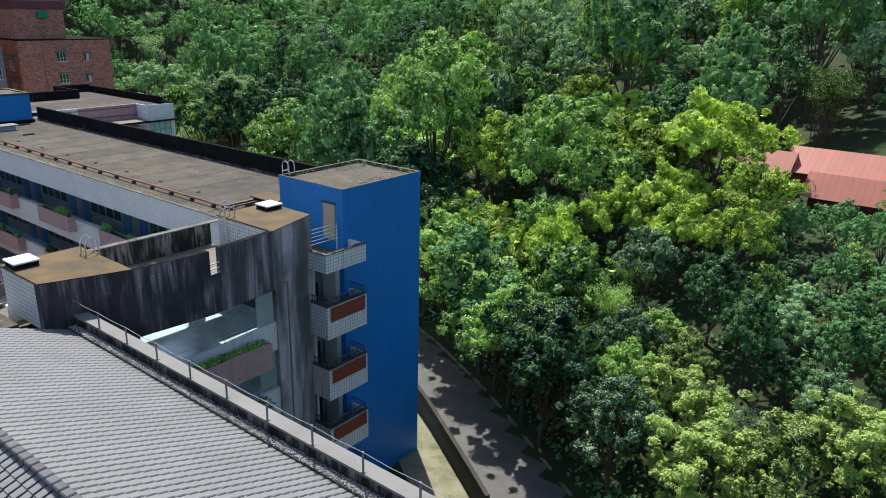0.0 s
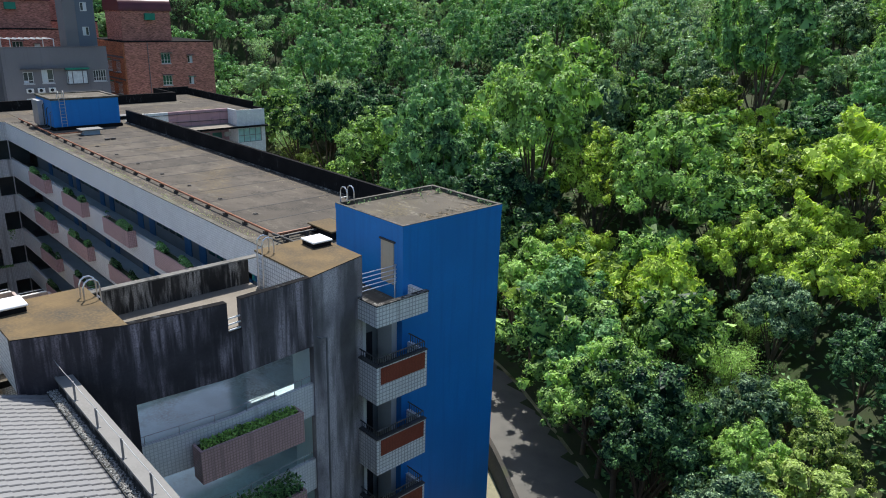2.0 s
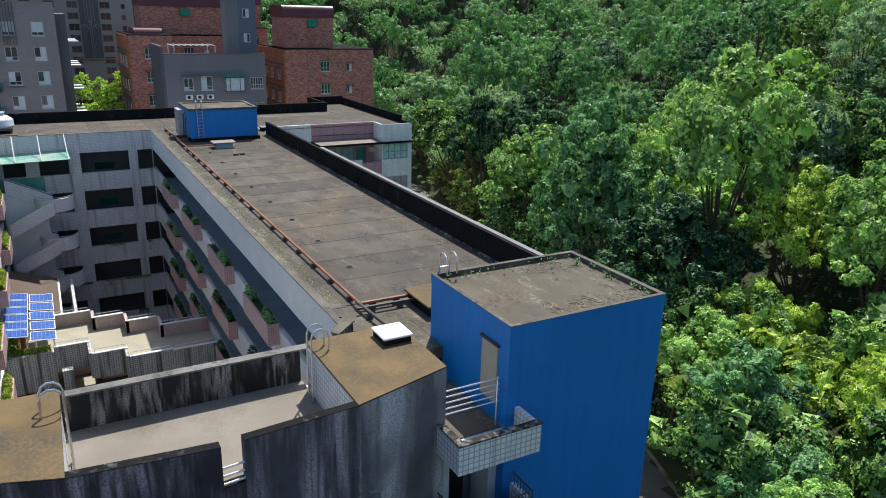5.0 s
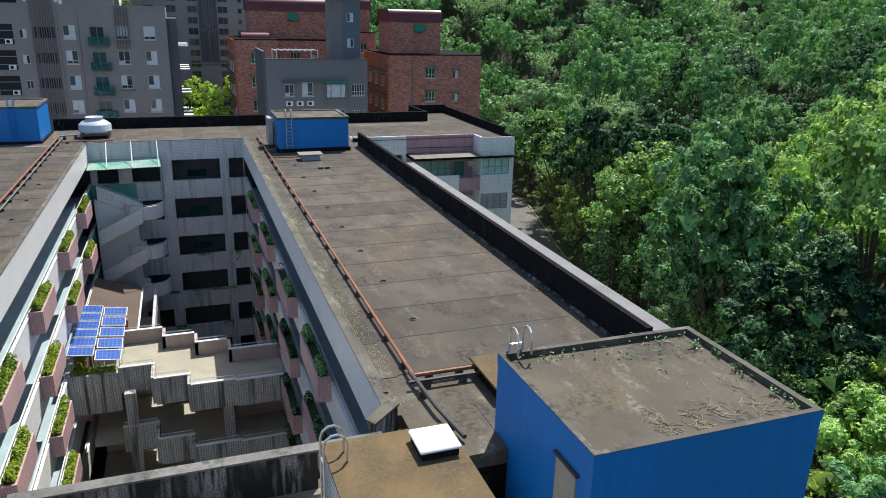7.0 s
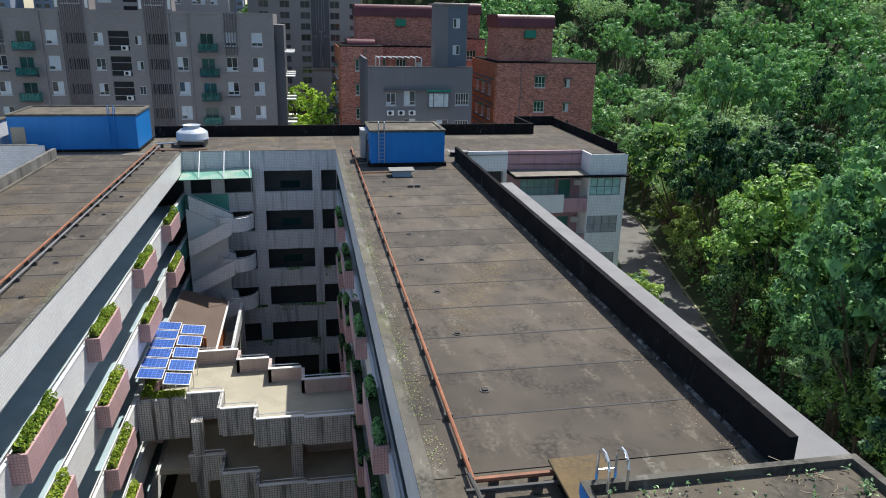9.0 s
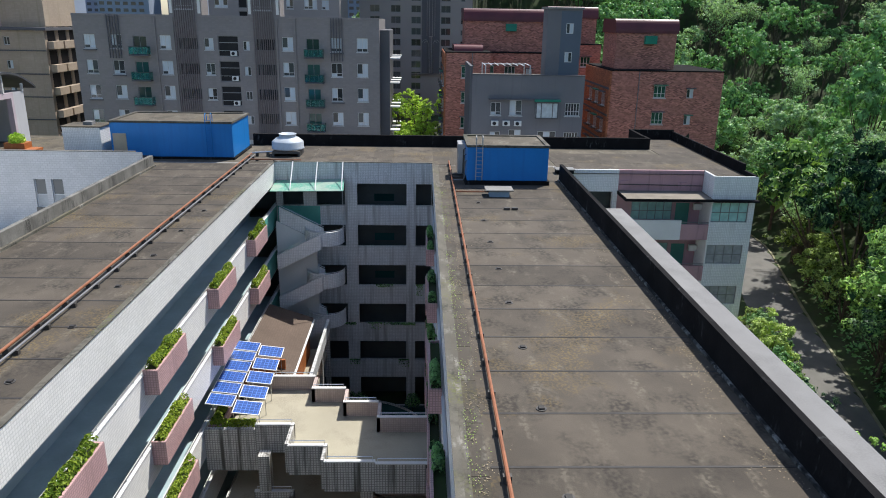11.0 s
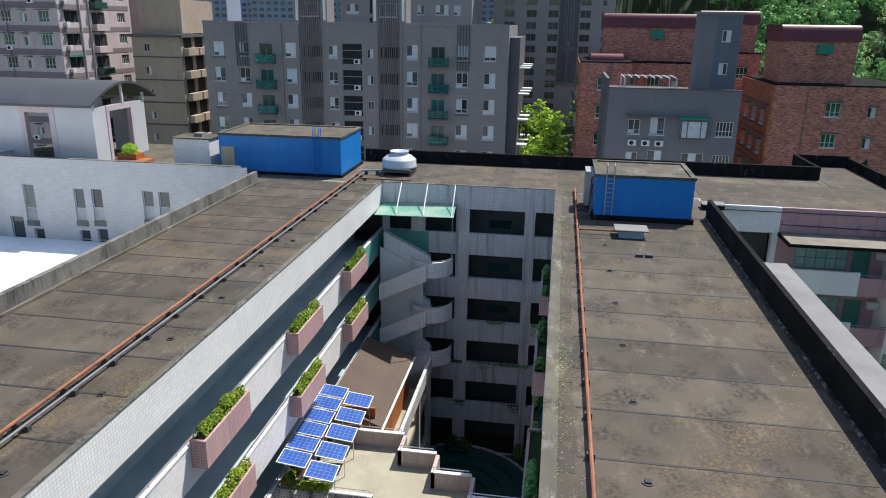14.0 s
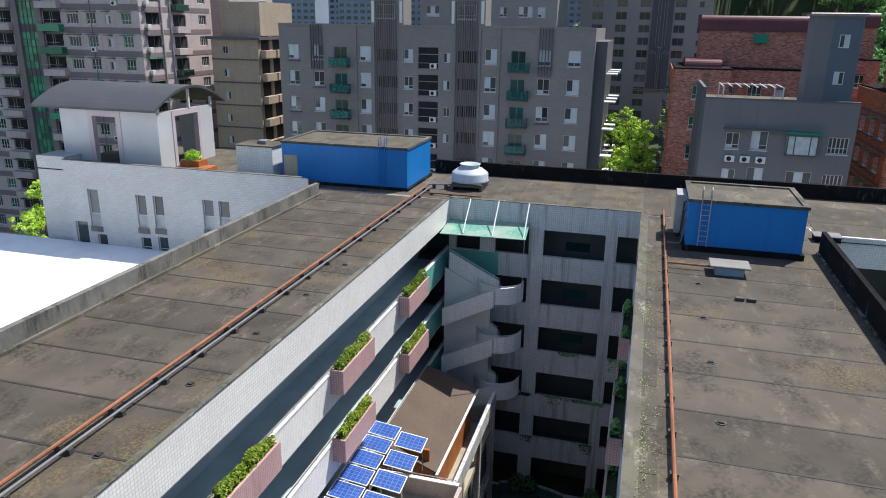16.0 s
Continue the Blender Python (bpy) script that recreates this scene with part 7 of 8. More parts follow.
# red-roofed house in the trees
lodge = thing("red_roofed_lodge", (-12, 76, 8), "low lodge with red sheet roof among the trees", "lodge")
LX, LY, LZ = -10.2, 80.0, 16.3
for i, (dx, dy, dz, w, d) in enumerate(((0, 0, 0, 14, 8), (2.2, -6.6, -1.2, 12, 4.4), (-8.6, -2.5, -0.3, 5.5, 5))):
    bm = bmesh.new()
    x0, x1, y0, y1, z = LX + dx - w / 2, LX + dx + w / 2, LY + dy - d / 2, LY + dy + d / 2, LZ + dz
    v = [bm.verts.new(p) for p in ((x0, y0, z), (x1, y0, z), (x1, (y0 + y1) / 2, z + 2), (x0, (y0 + y1) / 2, z + 2), (x1, y1, z), (x0, y1, z))]
    bm.faces.new((v[0], v[1], v[2], v[3]))
    bm.faces.new((v[3], v[2], v[4], v[5]))
    bm.faces.new((v[1], v[4], v[2]))
    bm.faces.new((v[0], v[3], v[5]))
    part("roof", bm, RED_ROOF, lodge)
    part("wall", boxes((x0 + 0.6, x1 - 0.6, y0 + 0.6, y1 - 0.6, z - 4, z)), MAROON, lodge)

# ---- trees ----
def sprays(gen, at, nrm, size, slim=0.36):
    """Small pointed leaves, one face each, at points that face along given directions."""
    n = len(at)
    nrm = nrm / np.linalg.norm(nrm, axis=1)[:, None]
    a = np.cross(nrm, gen.normal(size=(n, 3)))
    a /= np.linalg.norm(a, axis=1)[:, None] + 1e-9
    b = np.cross(nrm, a)
    s = (size * gen.uniform(0.6, 1.35, n))[:, None]
    return np.stack((at + a * s * 0.62, at - a * s * 0.42 + b * s * slim, at - a * s * 0.42 - b * s * slim), 1).reshape(-1, 3)


def spray_mesh(name, co, material):
    me = bpy.data.meshes.new(name)
    n = len(co) // 3
    me.vertices.add(3 * n)
    me.vertices.foreach_set("co", np.ascontiguousarray(co, dtype=np.float32).ravel())
    me.loops.add(3 * n)
    me.loops.foreach_set("vertex_index", np.arange(3 * n, dtype=np.int32))
    me.polygons.add(n)
    me.polygons.foreach_set("loop_start", np.arange(0, 3 * n, 3, dtype=np.int32))
    me.materials.append(material)
    me.update(calc_edges=True)
    return me


def billows(gen, centre, clumps, n, size, flat=0.85, upper=0.8):
    """Leaves on the outer, upper skin of many round clumps, so that the crown bulges and leaves dark gaps."""
    c = np.array([q[0] for q in clumps])
    r = np.array([q[1] for q in clumps])
    k = gen.choice(len(r), n, p=r ** 2 / (r ** 2).sum())
    out = c[k] - centre
    out /= np.linalg.norm(out, axis=1)[:, None] + 1e-6
    d = gen.normal(size=(n, 3)) * 0.75 + out * 0.6 + np.array((0, 0, upper))
    d /= np.linalg.norm(d, axis=1)[:, None]
    ph = gen.uniform(0, 6.28, (len(r), 3))[k]
    lump = 1 + 0.17 * np.sin(6 * d[:, 0] + ph[:, 0]) * np.sin(6 * d[:, 1] + ph[:, 1]) + 0.13 * np.sin(11 * d[:, 2] + ph[:, 2])
    rr = r[k] * lump * (0.74 + 0.34 * gen.random(n) ** 0.6)
    at = c[k] + d * rr[:, None] * np.array((1, 1, flat))
    return sprays(gen, at, d + 0.32 * gen.normal(size=(n, 3)), size)


def tree_meshes(seed, height, spread, leaf, n_lobes, n_leaves, leaf_size, habit=0, closed=True):
    """Trunk with limbs under a crown of leafy clumps. habit 0: round; 1: flat-topped tiers; 2: arching canes; 3: billowing shrub."""
    rng = random.Random(seed)
    gen = np.random.default_rng(seed)
    bm = bmesh.new()
    bare = height * (0.08 if habit == 3 else 0.24)
    lean = Vector((rng.uniform(-0.6, 0.6), rng.uniform(-0.6, 0.6), 0))
    r = 0.018 * height + 0.05
    fork = lean * 0.6 + Vector((0, 0, bare))
    mid = lean + Vector((0, 0, height * (0.6 if habit != 3 else 0.42)))
    rise = height * (0.36 if habit != 3 else 0.5)
    parts, clumps = [], []
    if habit == 2:
        for i in range(n_lobes + 8):
            a = i * 2.4 + rng.uniform(-0.5, 0.5)
            reach, tall = spread * rng.uniform(0.35, 1.0), height * rng.uniform(0.7, 1.05)
            foot = Vector((rng.gauss(0, 0.5), rng.gauss(0, 0.5), -0.5))
            curve = [foot + Vector((math.cos(a) * reach * u ** 2.2, math.sin(a) * reach * u ** 2.2, tall * (u - 0.3 * u ** 4))) for u in (0, 0.25, 0.5, 0.75, 0.9, 1.0)]
            tube(bm, curve, [0.06, 0.055, 0.05, 0.04, 0.025, 0.015], 4)
            m = n_leaves // (n_lobes + 8)
            u = 0.35 + 0.65 * gen.random(m) ** 0.7
            at = np.stack((foot.x + math.cos(a) * reach * u ** 2.2, foot.y + math.sin(a) * reach * u ** 2.2, tall * (u - 0.3 * u ** 4)), 1) + gen.normal(size=(m, 3)) * np.array((0.42, 0.42, 0.3)) * (spread / 4.6)
            parts.append(sprays(gen, at, gen.normal(size=(m, 3)) * 0.7 + np.array((0, 0, 0.8)), leaf_size, 0.26))
    else:
        for i in range(n_lobes):
            a = i * 2.4 + rng.uniform(-0.4, 0.4)
            t = (i + rng.random()) / n_lobes
            if habit == 1:
                rad = spread * (0.15 + 0.72 * math.sqrt(rng.random()))
                at = mid + Vector((rad * math.cos(a), rad * math.sin(a), rise * (0.95 - 0.9 * (rad / spread) ** 2 - 0.5 * rng.random())))
                s = spread * rng.uniform(0.2, 0.33)
            else:
                el = -0.16 + 1.14 * t
                rad = math.sqrt(max(0.0, 1 - max(el, 0) ** 2)) * spread * rng.uniform(0.45, 0.92) * (1 + 0.14 * math.sin(3 * a + seed))
                at = mid + Vector((rad * math.cos(a), rad * math.sin(a), rise * el * rng.uniform(0.6, 1.05)))
                s = spread * rng.uniform(0.14, 0.26)
            clumps.append((tuple(at), s))
            if i % 3 == 0:
                tube(bm, [fork * (0.7 + 0.4 * t), (fork + at) / 2 + Vector((0, 0, rng.uniform(-0.5, 0.3))), at], [r * 0.4, r * 0.24, r * 0.08], 5)
            for j in range(3):
                q = at + Vector((rng.gauss(0, 1), rng.gauss(0, 1), rng.gauss(0.2, 0.5))) * s * 1.0
                clumps.append((tuple(q), s * rng.uniform(0.4, 0.65)))
        tube(bm, [(0, 0, -0.8), lean * 0.3 + Vector((0, 0, bare * 0.5)), fork, mid], [r, r * 0.8, r * 0.65, r * 0.2], 7)
        centre = np.array(mid)
        parts.append(billows(gen, centre, clumps, n_leaves, leaf_size, 0.5 if habit == 1 else 0.85))
        # coarse inner leaves that close each clump
        core = max(4, n_leaves // len(clumps) // 6) if closed else 1
        c = np.repeat(np.array([q[0] for q in clumps]), core, 0)
        cr = np.repeat(np.array([q[1] for q in clumps]), core)
        d = gen.normal(size=(len(c), 3)) + np.array((0, 0, 0.25))
        d /= np.linalg.norm(d, axis=1)[:, None]
        parts.append(sprays(gen, c + d * (cr * 0.5)[:, None], d + gen.normal(size=d.shape) * 0.2, cr * 0.95, 0.6))
    trunk = bpy.data.meshes.new("trunk")
    bm.to_mesh(trunk)
    bm.free()
    trunk.materials.append(BARK)
    return trunk, spray_mesh("crown", np.concatenate(parts), leaf)


def plant(meshes, at, scale, turn, label, group, squash=1.0):
    t = thing("tree", at, label, "tree", group)
    t.rotation_euler = (0, 0, turn)
    t.scale = (scale, scale, scale * squash)
    for name, me in zip(("trunk", "crown"), meshes):
        o = new(name, me)
        o.parent = t
    return t


LABELS = ["broad-leaved tree with billowing mid-green crown", "broad-leaved tree with sunlit yellow-green crown", "dense tree with deep green crown", "tree with grey-green feathery crown", "rounded tree with dull olive-green crown"]
# habit and leaf of each sort: 0 round green, 1 tiered yellow, 2 round deep, 3 canes, 4 tiered green, 5 round yellow, 6 tiered grey, 7 round grey, 8 canes green, 9 shrub
SORTS = [(0, 0), (1, 1), (0, 2), (2, 3), (1, 0), (0, 1), (1, 3), (0, 3), (2, 0), (3, 4)]
TALL, WIDE = 13.0, 4.6
NEAR = [(tree_meshes(40 + i * 3, TALL, WIDE, LEAF[k], 30, 10000, 0.2, h), k) for i, (h, k) in enumerate(SORTS)]
MID = [(tree_meshes(90 + i * 3, TALL, WIDE, LEAF[k], 26, 4600, 0.285, h), k) for i, (h, k) in enumerate(SORTS)]
LOW = [(tree_meshes(140 + i * 3, TALL, WIDE, LEAF[k], 20, 1500, 0.46, h), k) for i, (h, k) in enumerate(SORTS)]

ROAD_CLEAR = 3.7
rng = random.Random(11)
# trees that stand out: x, y, sort, crown radius
LANDMARKS = [(-21.9, 70.1, 1, 4.6), (-26.6, 71.9, 1, 3.6), (-16.2, 63.7, 5, 3.4), (-44.5, 84.9, 5, 4.3), (-40.4, 74.2, 4, 5.0), (-32.0, 74.2, 1, 4.0), (-43.0, 59.4, 5, 3.7),
             (-33.7, 58.7, 4, 3.9), (-30.2, 65.5, 4, 4.2), (-18.9, 46.7, 7, 2.6), (-15.6, 37.8, 7, 3.2), (-27.0, 46.4, 8, 3.6), (-12.9, 42.0, 9, 3.0), (-9.7, 36.9, 9, 3.4), (-5.8, 38.8, 9, 3.2),
             (-2.5, 40.5, 9, 3.0), (-70.1, 93.3, 4, 6.2), (-77.3, 63.9, 0, 6.4), (-108.0, 71.2, 4, 6.6), (-66.6, 80.5, 1, 3.9), (-41.5, 57.0, 0, 3.9), (-66.6, 73.0, 7, 4.8), (-33.5, 49.2, 2, 3.6), (-21.8, 41.6, 2, 3.2)]
spots = [(x, y, r * 1.5) for x, y, _, r in LANDMARKS]


def free(x, y, gap):
    return all((x - a) ** 2 + (y - b) ** 2 > (gap * 0.5 + c * 0.5) ** 2 for a, b, c in spots)


def view_depth(x, y):
    """Distance from the nearest point of the flight."""
    return min(math.hypot(x - px, y - py) for px, py in ((0, 0), (-8, 12), (-18, 20), (-40, 24.7)))


for i in range(20000):
    x = rng.uniform(-215, 8)
    y = rng.uniform(26, 150)
    s = (y - road_y(x)) * 0.87
    if s < ROAD_CLEAR + 0.5 or s > 84 or x > 6 - 0.11 * y or (abs(x + 11) < 9 and 66 < y < 86):
        continue
    gap = rng.uniform(1.7, 3.0) if x > -14 and s > 10 and y < 68 else rng.uniform(2.4, 4.0) if x > -26 and s < 18 else rng.uniform(3.6, 6.6) if s < 30 else rng.uniform(3.8, 6.4)
    if free(x, y, gap):
        spots.append((x, y, gap))


def sort_at(x, y, s):
    """Which sort of tree grows where: yellow-green by the near lane, deep green beyond, canes and grey-green up the
    slope. Deep and grey greens also stand in for slope shade and distance haze.
    """
    grove = noise.noise(Vector((x * 0.045, y * 0.045, 7)))
    if x > -14 and s > 14:
        return rng.choice((2, 2, 0, 2, 7))
    if x > -16 and s < 16:
        return rng.choice((7, 9, 8, 2, 9, 3, 7))
    if x > -26 and s < 20:
        return rng.choice((2, 2, 0, 2, 8, 7))
    if -45 < x < -14 and 18 < s < 36 and grove > -0.3:
        return rng.choice((1, 5, 4, 1, 5, 0))
    if x > -60 and s > 36:
        return rng.choice((2, 2, 7, 2, 0, 8))
    if x > -45:
        return rng.choice((0, 4, 0, 5, 1, 0, 5, 4, 0)) if grove > -0.2 else rng.choice((0, 2, 8, 0, 4))
    if x < -88:
        return rng.choice((2, 2, 7, 2, 3, 2))
    if s < 18:
        return rng.choice((0, 2, 0, 7, 2, 4))
    return rng.choice((3, 8, 3, 7, 8, 0)) if grove > 0.05 else rng.choice((2, 0, 2, 7, 4, 2, 6))


made_trees = []
for x, y, k, r in LANDMARKS:
    d = view_depth(x, y)
    made_trees.append((0.0, (NEAR if d < 62 else MID)[k], (x, y, ground_z(x, y) - 0.2), r / WIDE, rng.uniform(0, 6.28), 1.0 if k != 9 else 0.85))
for x, y, gap in spots[len(LANDMARKS):]:
    s = (y - road_y(x)) * 0.87
    d = view_depth(x, y)
    sc = gap * 0.76 / WIDE * rng.uniform(0.85, 1.2)
    if x > -26 and s < 12:
        sc = min(max(sc, 0.5), 0.66)
    elif s < 16 and x < -30:
        sc *= 1.2
    if abs(x + 11) < 10 and 50 < y < 68:
        sc = min(sc, 0.6)
    bearing, dist = math.degrees(math.atan2(-x, y)), math.hypot(x, y)
    if bearing < 11.5 and dist < 72:
        sc = max(0.36, min(sc, (30.8 - 0.262 * dist - ground_z(x, y)) / 14.0))
    far_off = d / sc
    pool = NEAR if far_off < 80 else MID if far_off < 125 else LOW
    made_trees.append((d, pool[sort_at(x, y, s)], (x, y, ground_z(x, y) - 0.2), sc, rng.uniform(0, 6.28), rng.uniform(0.8, 1.35)))
for i in range(5):
    x = -22.5 - i * 2.4
    y = road_y(x) + 4.3
    made_trees.append((0.0, NEAR[(2, 0, 0, 2, 4)[i]], (x, y, ground_z(x, y) - 0.2), rng.uniform(0.8, 0.95), rng.uniform(0, 6.28), 1.0))
for i in range(13):
    x = -31 - i * 4.4
    y = road_y(x) + 5.2
    made_trees.append((0.0, (NEAR if x > -62 else MID)[(0, 2, 0, 0, 2, 4, 0, 7, 2, 0, 8, 2, 0)[i]], (x, y, ground_z(x, y) - 0.2), rng.uniform(0.72, 1.0), rng.uniform(0, 6.28), 1.0))
for i in range(9):
    x = -57 - i * 3.3
    y = road_y(x) - 5.2
    made_trees.append((0.0, MID[(2, 7, 0, 9, 2, 7, 0, 2, 9)[i]], (x, y, -0.2), rng.uniform(0.42, 0.6), rng.uniform(0, 6.28), 1.0))
for i in range(7):
    made_trees.append((0.0, NEAR[(9, 7, 2)[i % 3]], (-82 - i * 2.2, 56.0 + 0.4 * i, -0.1), rng.uniform(0.22, 0.34), rng.uniform(0, 6.28), 1.0))
for i in range(400):
    x, y = rng.uniform(-214, -134), rng.uniform(44, 72)
    if (y - road_y(x)) * 0.87 > -5.5 or (x > -157 and y < 66) or not free(x, y, 5.0):
        continue
    spots.append((x, y, 5.0))
    made_trees.append((200.0, LOW[2], (x, y, ground_z(x, y) - 0.3), rng.uniform(0.75, 1.15), rng.uniform(0, 6.28), 1.0))
for x, y, k, r in ((-104.5, 70.6, 9, 3.4), (-100.3, 69.6, 9, 3.2), (-112.0, 73.2, 9, 3.6), (-95.5, 68.2, 9, 3.0)):
    made_trees.append((0.0, MID[k], (x, y, ground_z(x, y) - 0.2), r / WIDE, x, 0.9))
made_trees.sort(key=lambda t: t[0])
for _, pick, at, sc, turn, squash in made_trees[:290]:
    plant(pick[0], at, sc, turn, LABELS[pick[1]], "hillside trees", squash)


def joined_woods(name, trees, label, bare=False):
    """Many trees as one body of trunks and leaves."""
    verts, faces, slots = [], [], []
    count = 0
    for _, pick, at, sc, turn, squash in trees:
        m = Matrix.LocRotScale(at, Euler((0, 0, turn)), (sc, sc, sc * squash))
        m3, loc = np.array(m.to_3x3()), np.array(m.translation)
        for me, slot in zip(pick[0], (len(LEAF), pick[1])):
            if slot == len(LEAF) and bare:
                continue
            co = np.empty(len(me.vertices) * 3)
            me.vertices.foreach_get("co", co)
            verts.append(co.reshape(-1, 3) @ m3.T + loc)
            if slot < len(LEAF):
                q = np.arange(count, count + len(me.vertices)).reshape(-1, 3).tolist()
            else:
                q = [tuple(v + count for v in p.vertices) for p in me.polygons]
            faces += q
            slots += [slot] * len(q)
            count += len(me.vertices)
    me = bpy.data.meshes.new(name)
    me.from_pydata(np.concatenate(verts).tolist(), [], faces)
    for m in (*LEAF, BARK):
        me.materials.append(m)
    me.polygons.foreach_set("material_index", slots)
    tagged(piece(name, me), label, "woods", kind="stuff")


joined_woods("hillside_woods", made_trees[290:], "dense mixed green woods higher up the hillside")

# far woods, each tree a few hundred leaves
# The grey-green leaves among these also stand in for distance haze.
FAR = [(tree_meshes(190 + i * 3, TALL, WIDE, LEAF[k], 9, 240, 1.15, h), k) for i, (h, k) in enumerate(((0, 2), (0, 0), (1, 0), (2, 3), (0, 3), (0, 2)))]
far_trees, cells = [], set()
for i in range(16000):
    x, y = (rng.uniform(-390, -150), rng.uniform(0, 290)) if i % 3 else (rng.uniform(-150, 0), rng.uniform(105, 270))
    s = (y - road_y(x)) * 0.87
    cell = (int(x // 8.0), int(y // 8.0))
    if cell in cells or x > 8 - 0.11 * y or not ((x < -215 and y > 10) or s > 82):
        continue
    cells.add(cell)
    far_trees.append((0.0, FAR[rng.randrange(6)], (x, y, ground_z(x, y) - 1.0), rng.uniform(1.1, 1.6), rng.uniform(0, 6.28), rng.uniform(0.8, 1.1)))
joined_woods("far_woods", far_trees, "distant hillside covered in dense green woods", True)

# undergrowth beside the lane
def under_place(g):
    while True:
        x, y = g.uniform(-110, 2), g.uniform(28, 110)
        s = (y - road_y(x)) * 0.87
        if 3.9 < s < 40 and (s < 12 or g.random() < 0.3):
            break
    cell = Vector((x * 0.4, y * 0.4, 3))
    h = max(0.1, 0.9 + 1.3 * noise.noise(cell))
    return Vector((x, y, ground_z(x, y) + h * g.random())), Vector((g.uniform(-0.5, 0.5), -0.5, 1)).normalized()


under = piece("undergrowth", leaf_mesh("undergrowth", leaf_cloud(16000, under_place, 0.42, 31, 0.8), LEAF[2]))
tagged(under, "dark green undergrowth below the hillside trees", "undergrowth", kind="stuff")

# trees beside the annex, between the houses and by the white block
GARDEN = tree_meshes(300, 10, 1.7, LEAF_FRESH, 30, 3600, 0.2, closed=False)
for x, y in ((-134, 20.8), (-138, 24.5), (-147, 22), (-131, 23.5), (-152, 28), (-143, 27.5), (-129.5, 24.2)):
    plant(GARDEN, (x, y, 11.9), rng.uniform(0.72, 0.95), rng.uniform(0, 6), "slender street tree with fresh green leaves", "garden trees")
BUSH = tree_meshes(305, 4.5, 2.0, LEAF_FRESH, 16, 1500, 0.2, 3, closed=False)
for x, y in ((-128, 21.0), (-130, 22.8), (-129, 24.6), (-133, 22.0), (-132, 25.0)):
    plant(BUSH, (x, y, 11.9), rng.uniform(0.9, 1.3), rng.uniform(0, 6), "low fresh green bush between the houses", "garden bushes")
for x, y in ((-100, -31), (-106, -34), (-97, -36), (-110, -30), (-104, -40)):
    plant(GARDEN, (x, y, -1.0), rng.uniform(1.3, 1.6), rng.uniform(0, 6), "fresh green tree beside the white block", "garden trees")

# moss and weeds along the roof edges, dry leaves on the tower roof
def kerb_moss(g):
    x = g.uniform(-82, -37)
    while noise.noise(Vector((x * 0.35, 0, 5))) < -0.12:
        x = g.uniform(-82, -37)
    return Vector((x, 25.4 + abs(g.gauss(0, 0.28)), R + 0.08 + g.random() * 0.05)), Vector((g.uniform(-0.4, 0.4), g.uniform(-0.4, 0.4), 1)).normalized()


tagged(piece("kerb_moss", leaf_mesh("kerb_moss", leaf_cloud(700, kerb_moss, 0.05, 401, 0.4), LEAF[4])), "dull green moss and tiny weeds along the roof kerb", "moss", kind="stuff")


def tower_weeds(g):
    side = g.choice((0, 0, 0, 1, 1, 2))
    if side == 0:
        p = Vector((g.uniform(TX0 + 0.25, TX1 - 0.3), TY1 - 0.35 - abs(g.gauss(0, 0.14)), TZ - 0.15))
    elif side == 1:
        p = Vector((TX0 + 0.32 + abs(g.gauss(0, 0.14)), g.uniform(TY0 + 0.3, TY1 - 0.3), TZ - 0.15))
    else:
        p = Vector((TX0 + 0.9 + g.gauss(0, 0.35), TY1 - 0.6 + g.gauss(0, 0.3), TZ - 0.15))
    while noise.noise(Vector((p.x * 1.3, p.y * 1.3, 2))) < -0.05:
        p.x += 0.3
        p.y += 0.05
    p.x, p.y = min(p.x, TX1 - 0.25), min(p.y, TY1 - 0.25)
    return p + Vector((0, 0, g.random() * 0.22)), Vector((g.uniform(-1, 1), g.uniform(-1, 1), 0.7)).normalized()


tagged(piece("roof_weeds", leaf_mesh("roof_weeds", leaf_cloud(240, tower_weeds, 0.1, 402, 0.6), LEAF[3])), "small green weeds along the tower parapet", "weeds", kind="stuff")


def roof_flecks(g):
    if g.random() < 0.55:
        p = Vector((g.uniform(-82, -38), 35.2 - abs(g.gauss(0, 0.7)), R + 0.045))
    else:
        p = Vector((g.uniform(-86, -38), 25.6 + abs(g.gauss(0, 0.5)), R + 0.045))
    while noise.noise(Vector((p.x * 0.7, p.y, 9))) < 0.05:
        p.x = g.uniform(-86, -38)
    return p, Vector((0, 0, 1))


tagged(piece("roof_flecks", leaf_mesh("roof_flecks", leaf_cloud(1700, roof_flecks, 0.05, 404, 0.1), STRAW)), "pale straw and lichen flecks along the roof edges", "litter", kind="stuff")
g = random.Random(403)
bm = bmesh.new()
for i in range(170):
    cx, cy, sp = g.choice(((-30.6, 32.4, 0.5), (-30.3, 33.8, 0.4), (-30.2, 30.6, 0.35), (-30.1, 31.6, 0.3), (-33.5, 33.5, 0.9)))
    x, y = min(TX1 - 0.4, cx + g.gauss(0, sp)), min(TY1 - 0.5, cy + g.gauss(0, sp * 0.6))
    a, n, z = g.uniform(0, 6.28), g.uniform(0.08, 0.3), TZ - 0.172
    d = Vector((math.cos(a), math.sin(a), 0)) * n
    tube(bm, [Vector((x, y, z)) - d, Vector((x, y, z + g.uniform(0, 0.05))), Vector((x, y, z)) + d * 0.8 + Vector((-d.y, d.x, 0)) * 0.4], 0.008, 3)
tagged(part("dry_twigs", bm, STRAW), "pale dry twigs and straw on the tower roof", "twigs", kind="stuff")

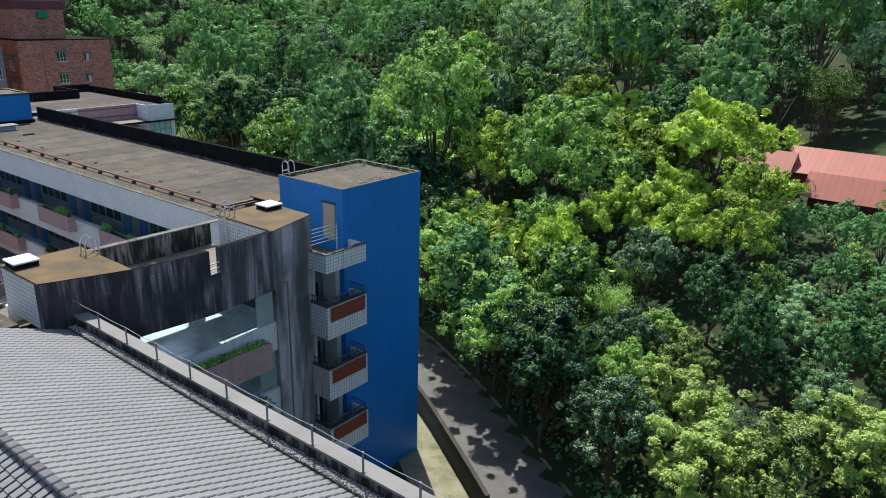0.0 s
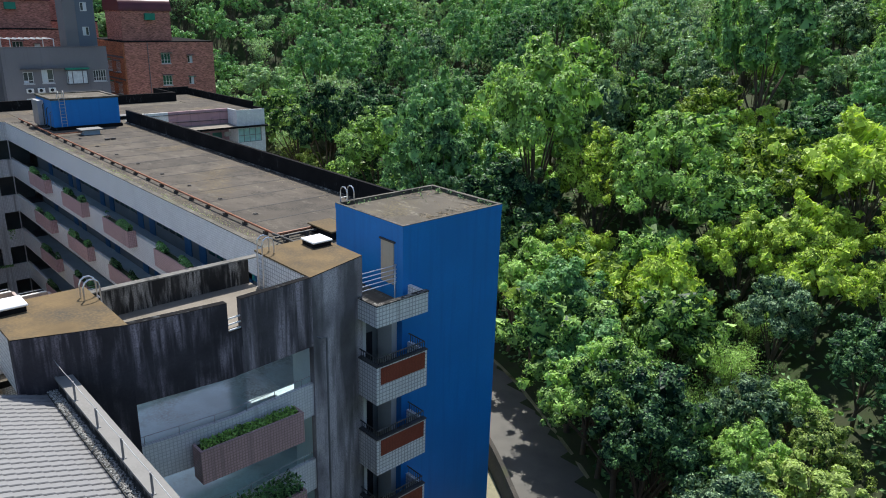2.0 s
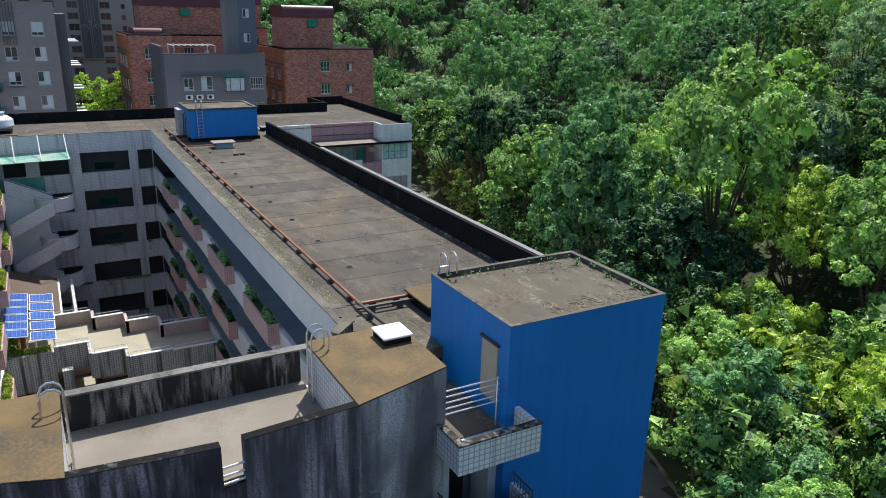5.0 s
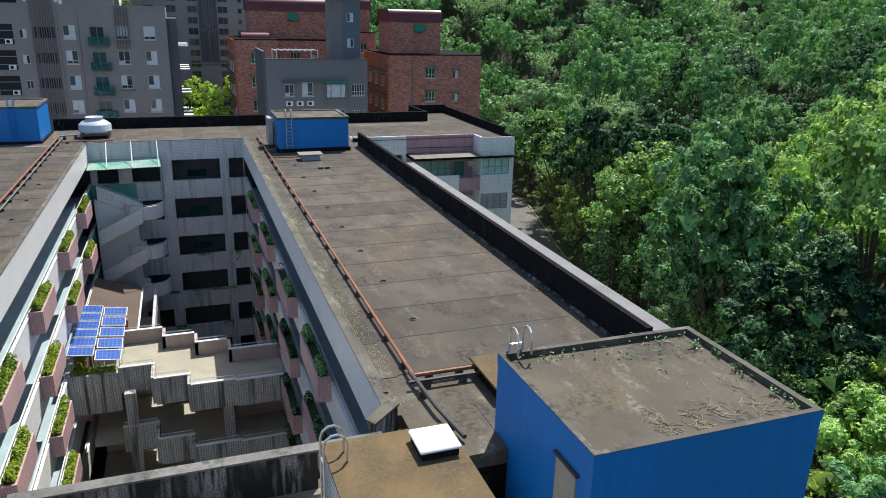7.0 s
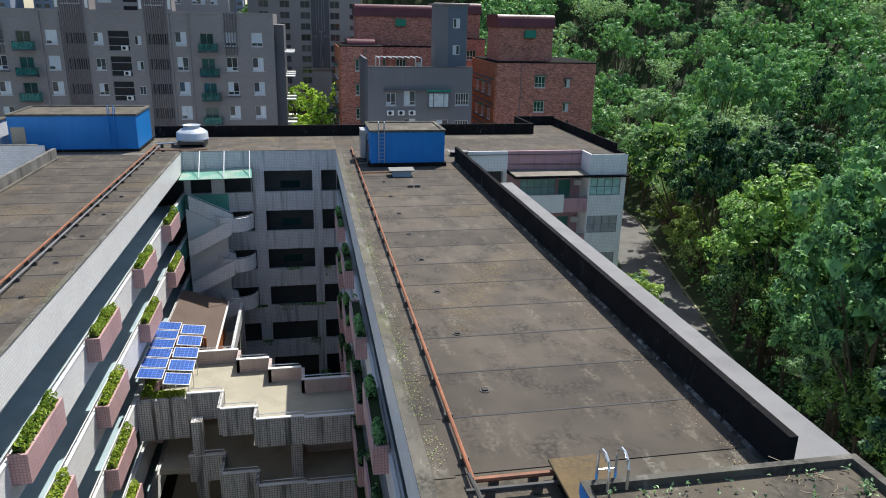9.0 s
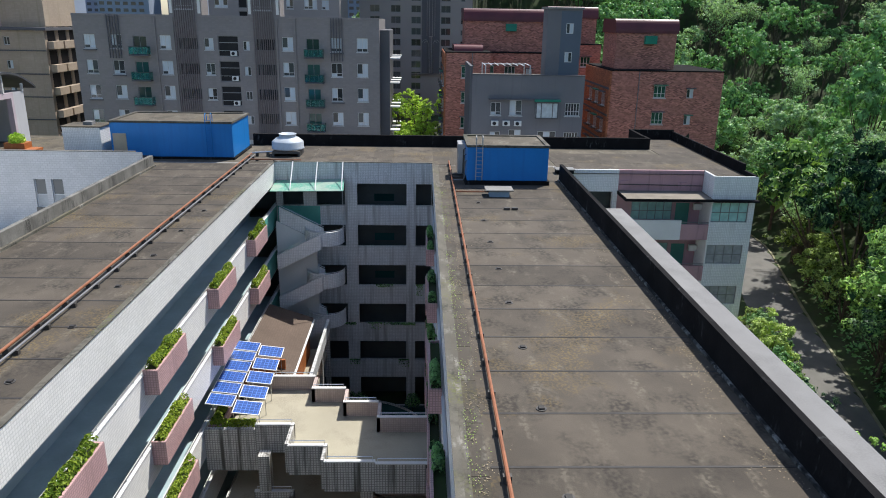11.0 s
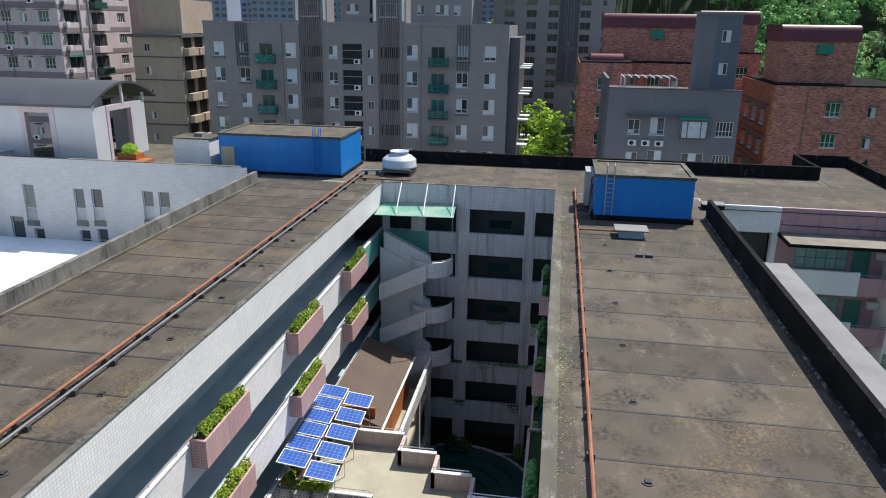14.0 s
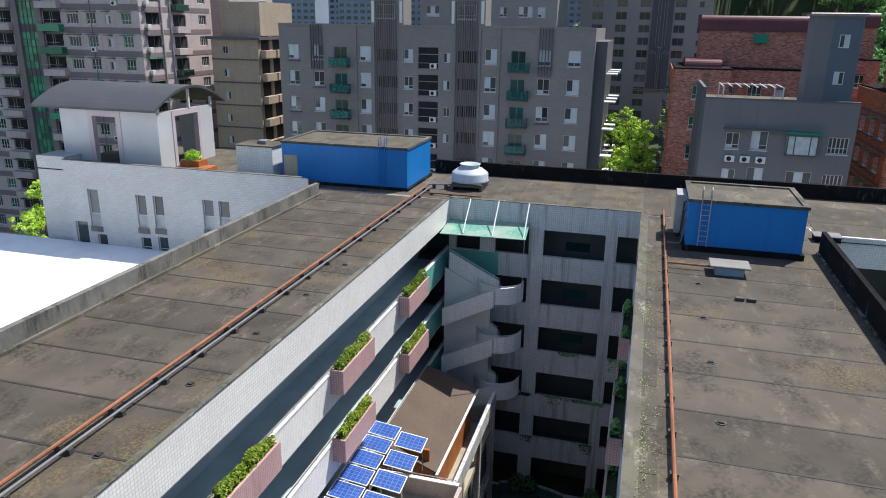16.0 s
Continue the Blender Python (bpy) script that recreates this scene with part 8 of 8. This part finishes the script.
# ---- roof tiles of the foreground hall ----
TW, TH = 0.31, 0.33
bm = bmesh.new()
prof = [(0.0, 0.0), (0.012, 0.022), (0.07, 0.034), (0.15, 0.032), (0.235, 0.026), (0.262, 0.0)]
rows = []
for v, dz in ((0.0, 0.03), (TH + 0.02, 0.0)):
    rows.append([bm.verts.new((u, -v, h + dz)) for u, h in prof])
for i in range(len(prof) - 1):
    bm.faces.new((rows[0][i], rows[0][i + 1], rows[1][i + 1], rows[1][i]))
lip = [bm.verts.new((u, 0.0, h - 0.01)) for u, h in prof]
for i in range(len(prof) - 1):
    bm.faces.new((lip[i], lip[i + 1], rows[0][i + 1], rows[0][i]))
bmesh.ops.recalc_face_normals(bm, faces=bm.faces)
tile_me = bpy.data.meshes.new("roof_tile")
bm.to_mesh(tile_me)
tile_verts = [tuple(v.co) for v in bm.verts]
bm.verts.index_update()
tile_faces = [tuple(v.index for v in f.verts) for f in bm.faces]
bm.free()
tile_me.materials.append(TILE_GREY)
ang = math.degrees(math.atan(SLOPE))
length = math.hypot(GY - RIDGE_Y, RZ - GZ)
n_rows = int(length / TH)
n_cols = int((2.0 - RX0) / TW)
made = 0
verts, faces = [], []
for j in range(n_rows):
    for i in range(n_cols):
        x = RX0 + i * TW
        d = j * TH
        m = pose(x, GY - d * math.cos(math.radians(ang)), GZ + 0.012 + d * math.sin(math.radians(ang)), -ang, 0, 0)
        if -20 < x < -12.5 and 8 < j < 20 and made < 300:
            piece("roof_tile", tile_me, roof_bed, m)
            made += 1
        else:
            k = len(verts)
            verts += [tuple(m @ Vector(v)) for v in tile_verts]
            faces += [tuple(q + k for q in f) for f in tile_faces]
for j in range(12):
    for i in range(n_cols):
        x = RX0 + i * TW
        d = j * TH + 0.1
        m = Matrix.Translation((x + TW, RIDGE_Y - (d + TH) * math.cos(math.radians(ang)), RZ + 0.012 - (d + TH) * math.sin(math.radians(ang)))) @ Euler((0, 0, math.pi)).to_matrix().to_4x4() @ Euler((math.radians(-ang), 0, 0)).to_matrix().to_4x4()
        k = len(verts)
        verts += [tuple(m @ Vector(v)) for v in tile_verts]
        faces += [tuple(q + k for q in f) for f in tile_faces]
me = bpy.data.meshes.new("tile_field")
me.from_pydata(verts, [], faces)
me.materials.append(TILE_GREY)
tagged(piece("tile_field", me, roof_bed), kind="stuff")
bm = bmesh.new()
box(bm, 0, 0.36, -0.13, 0.13, -0.06, 0.07)
bevelled(bm, 0.03)
rd = bpy.data.meshes.new("ridge_tile")
bm.to_mesh(rd)
bm.free()
rd.materials.append(RIDGE_TILE)
for i in range(84):
    piece("ridge_tile", rd, roof_bed, pose(RX0 + i * 0.37, RIDGE_Y, RZ + 0.1, 0, -4, 0))


# pebbles in the hall's gutter
g = random.Random(611)
verts, faces = [], []
for i in range(6500):
    c = Vector((g.uniform(-29.3, 1.0), g.uniform(12.05, 12.36), 17.69 + g.uniform(0, 0.05)))
    r = g.uniform(0.018, 0.036)
    k = len(verts)
    verts += [tuple(c + Vector((dx * r * g.uniform(0.8, 1.4), dy * r * g.uniform(0.8, 1.4), dz * r * 0.8))) for dx, dy, dz in ((1, 0, 0), (0, 1, 0), (-1, 0, 0), (0, -1, 0), (0, 0, 1), (0, 0, -1))]
    for a in range(4):
        b = (a + 1) % 4
        faces += [(k + a, k + b, k + 4), (k + b, k + a, k + 5)]
me = bpy.data.meshes.new("gutter_gravel")
me.from_pydata(verts, [], faces)
me.materials.append(PEBBLE)
tagged(piece("gutter_gravel", me, hall), kind="stuff")
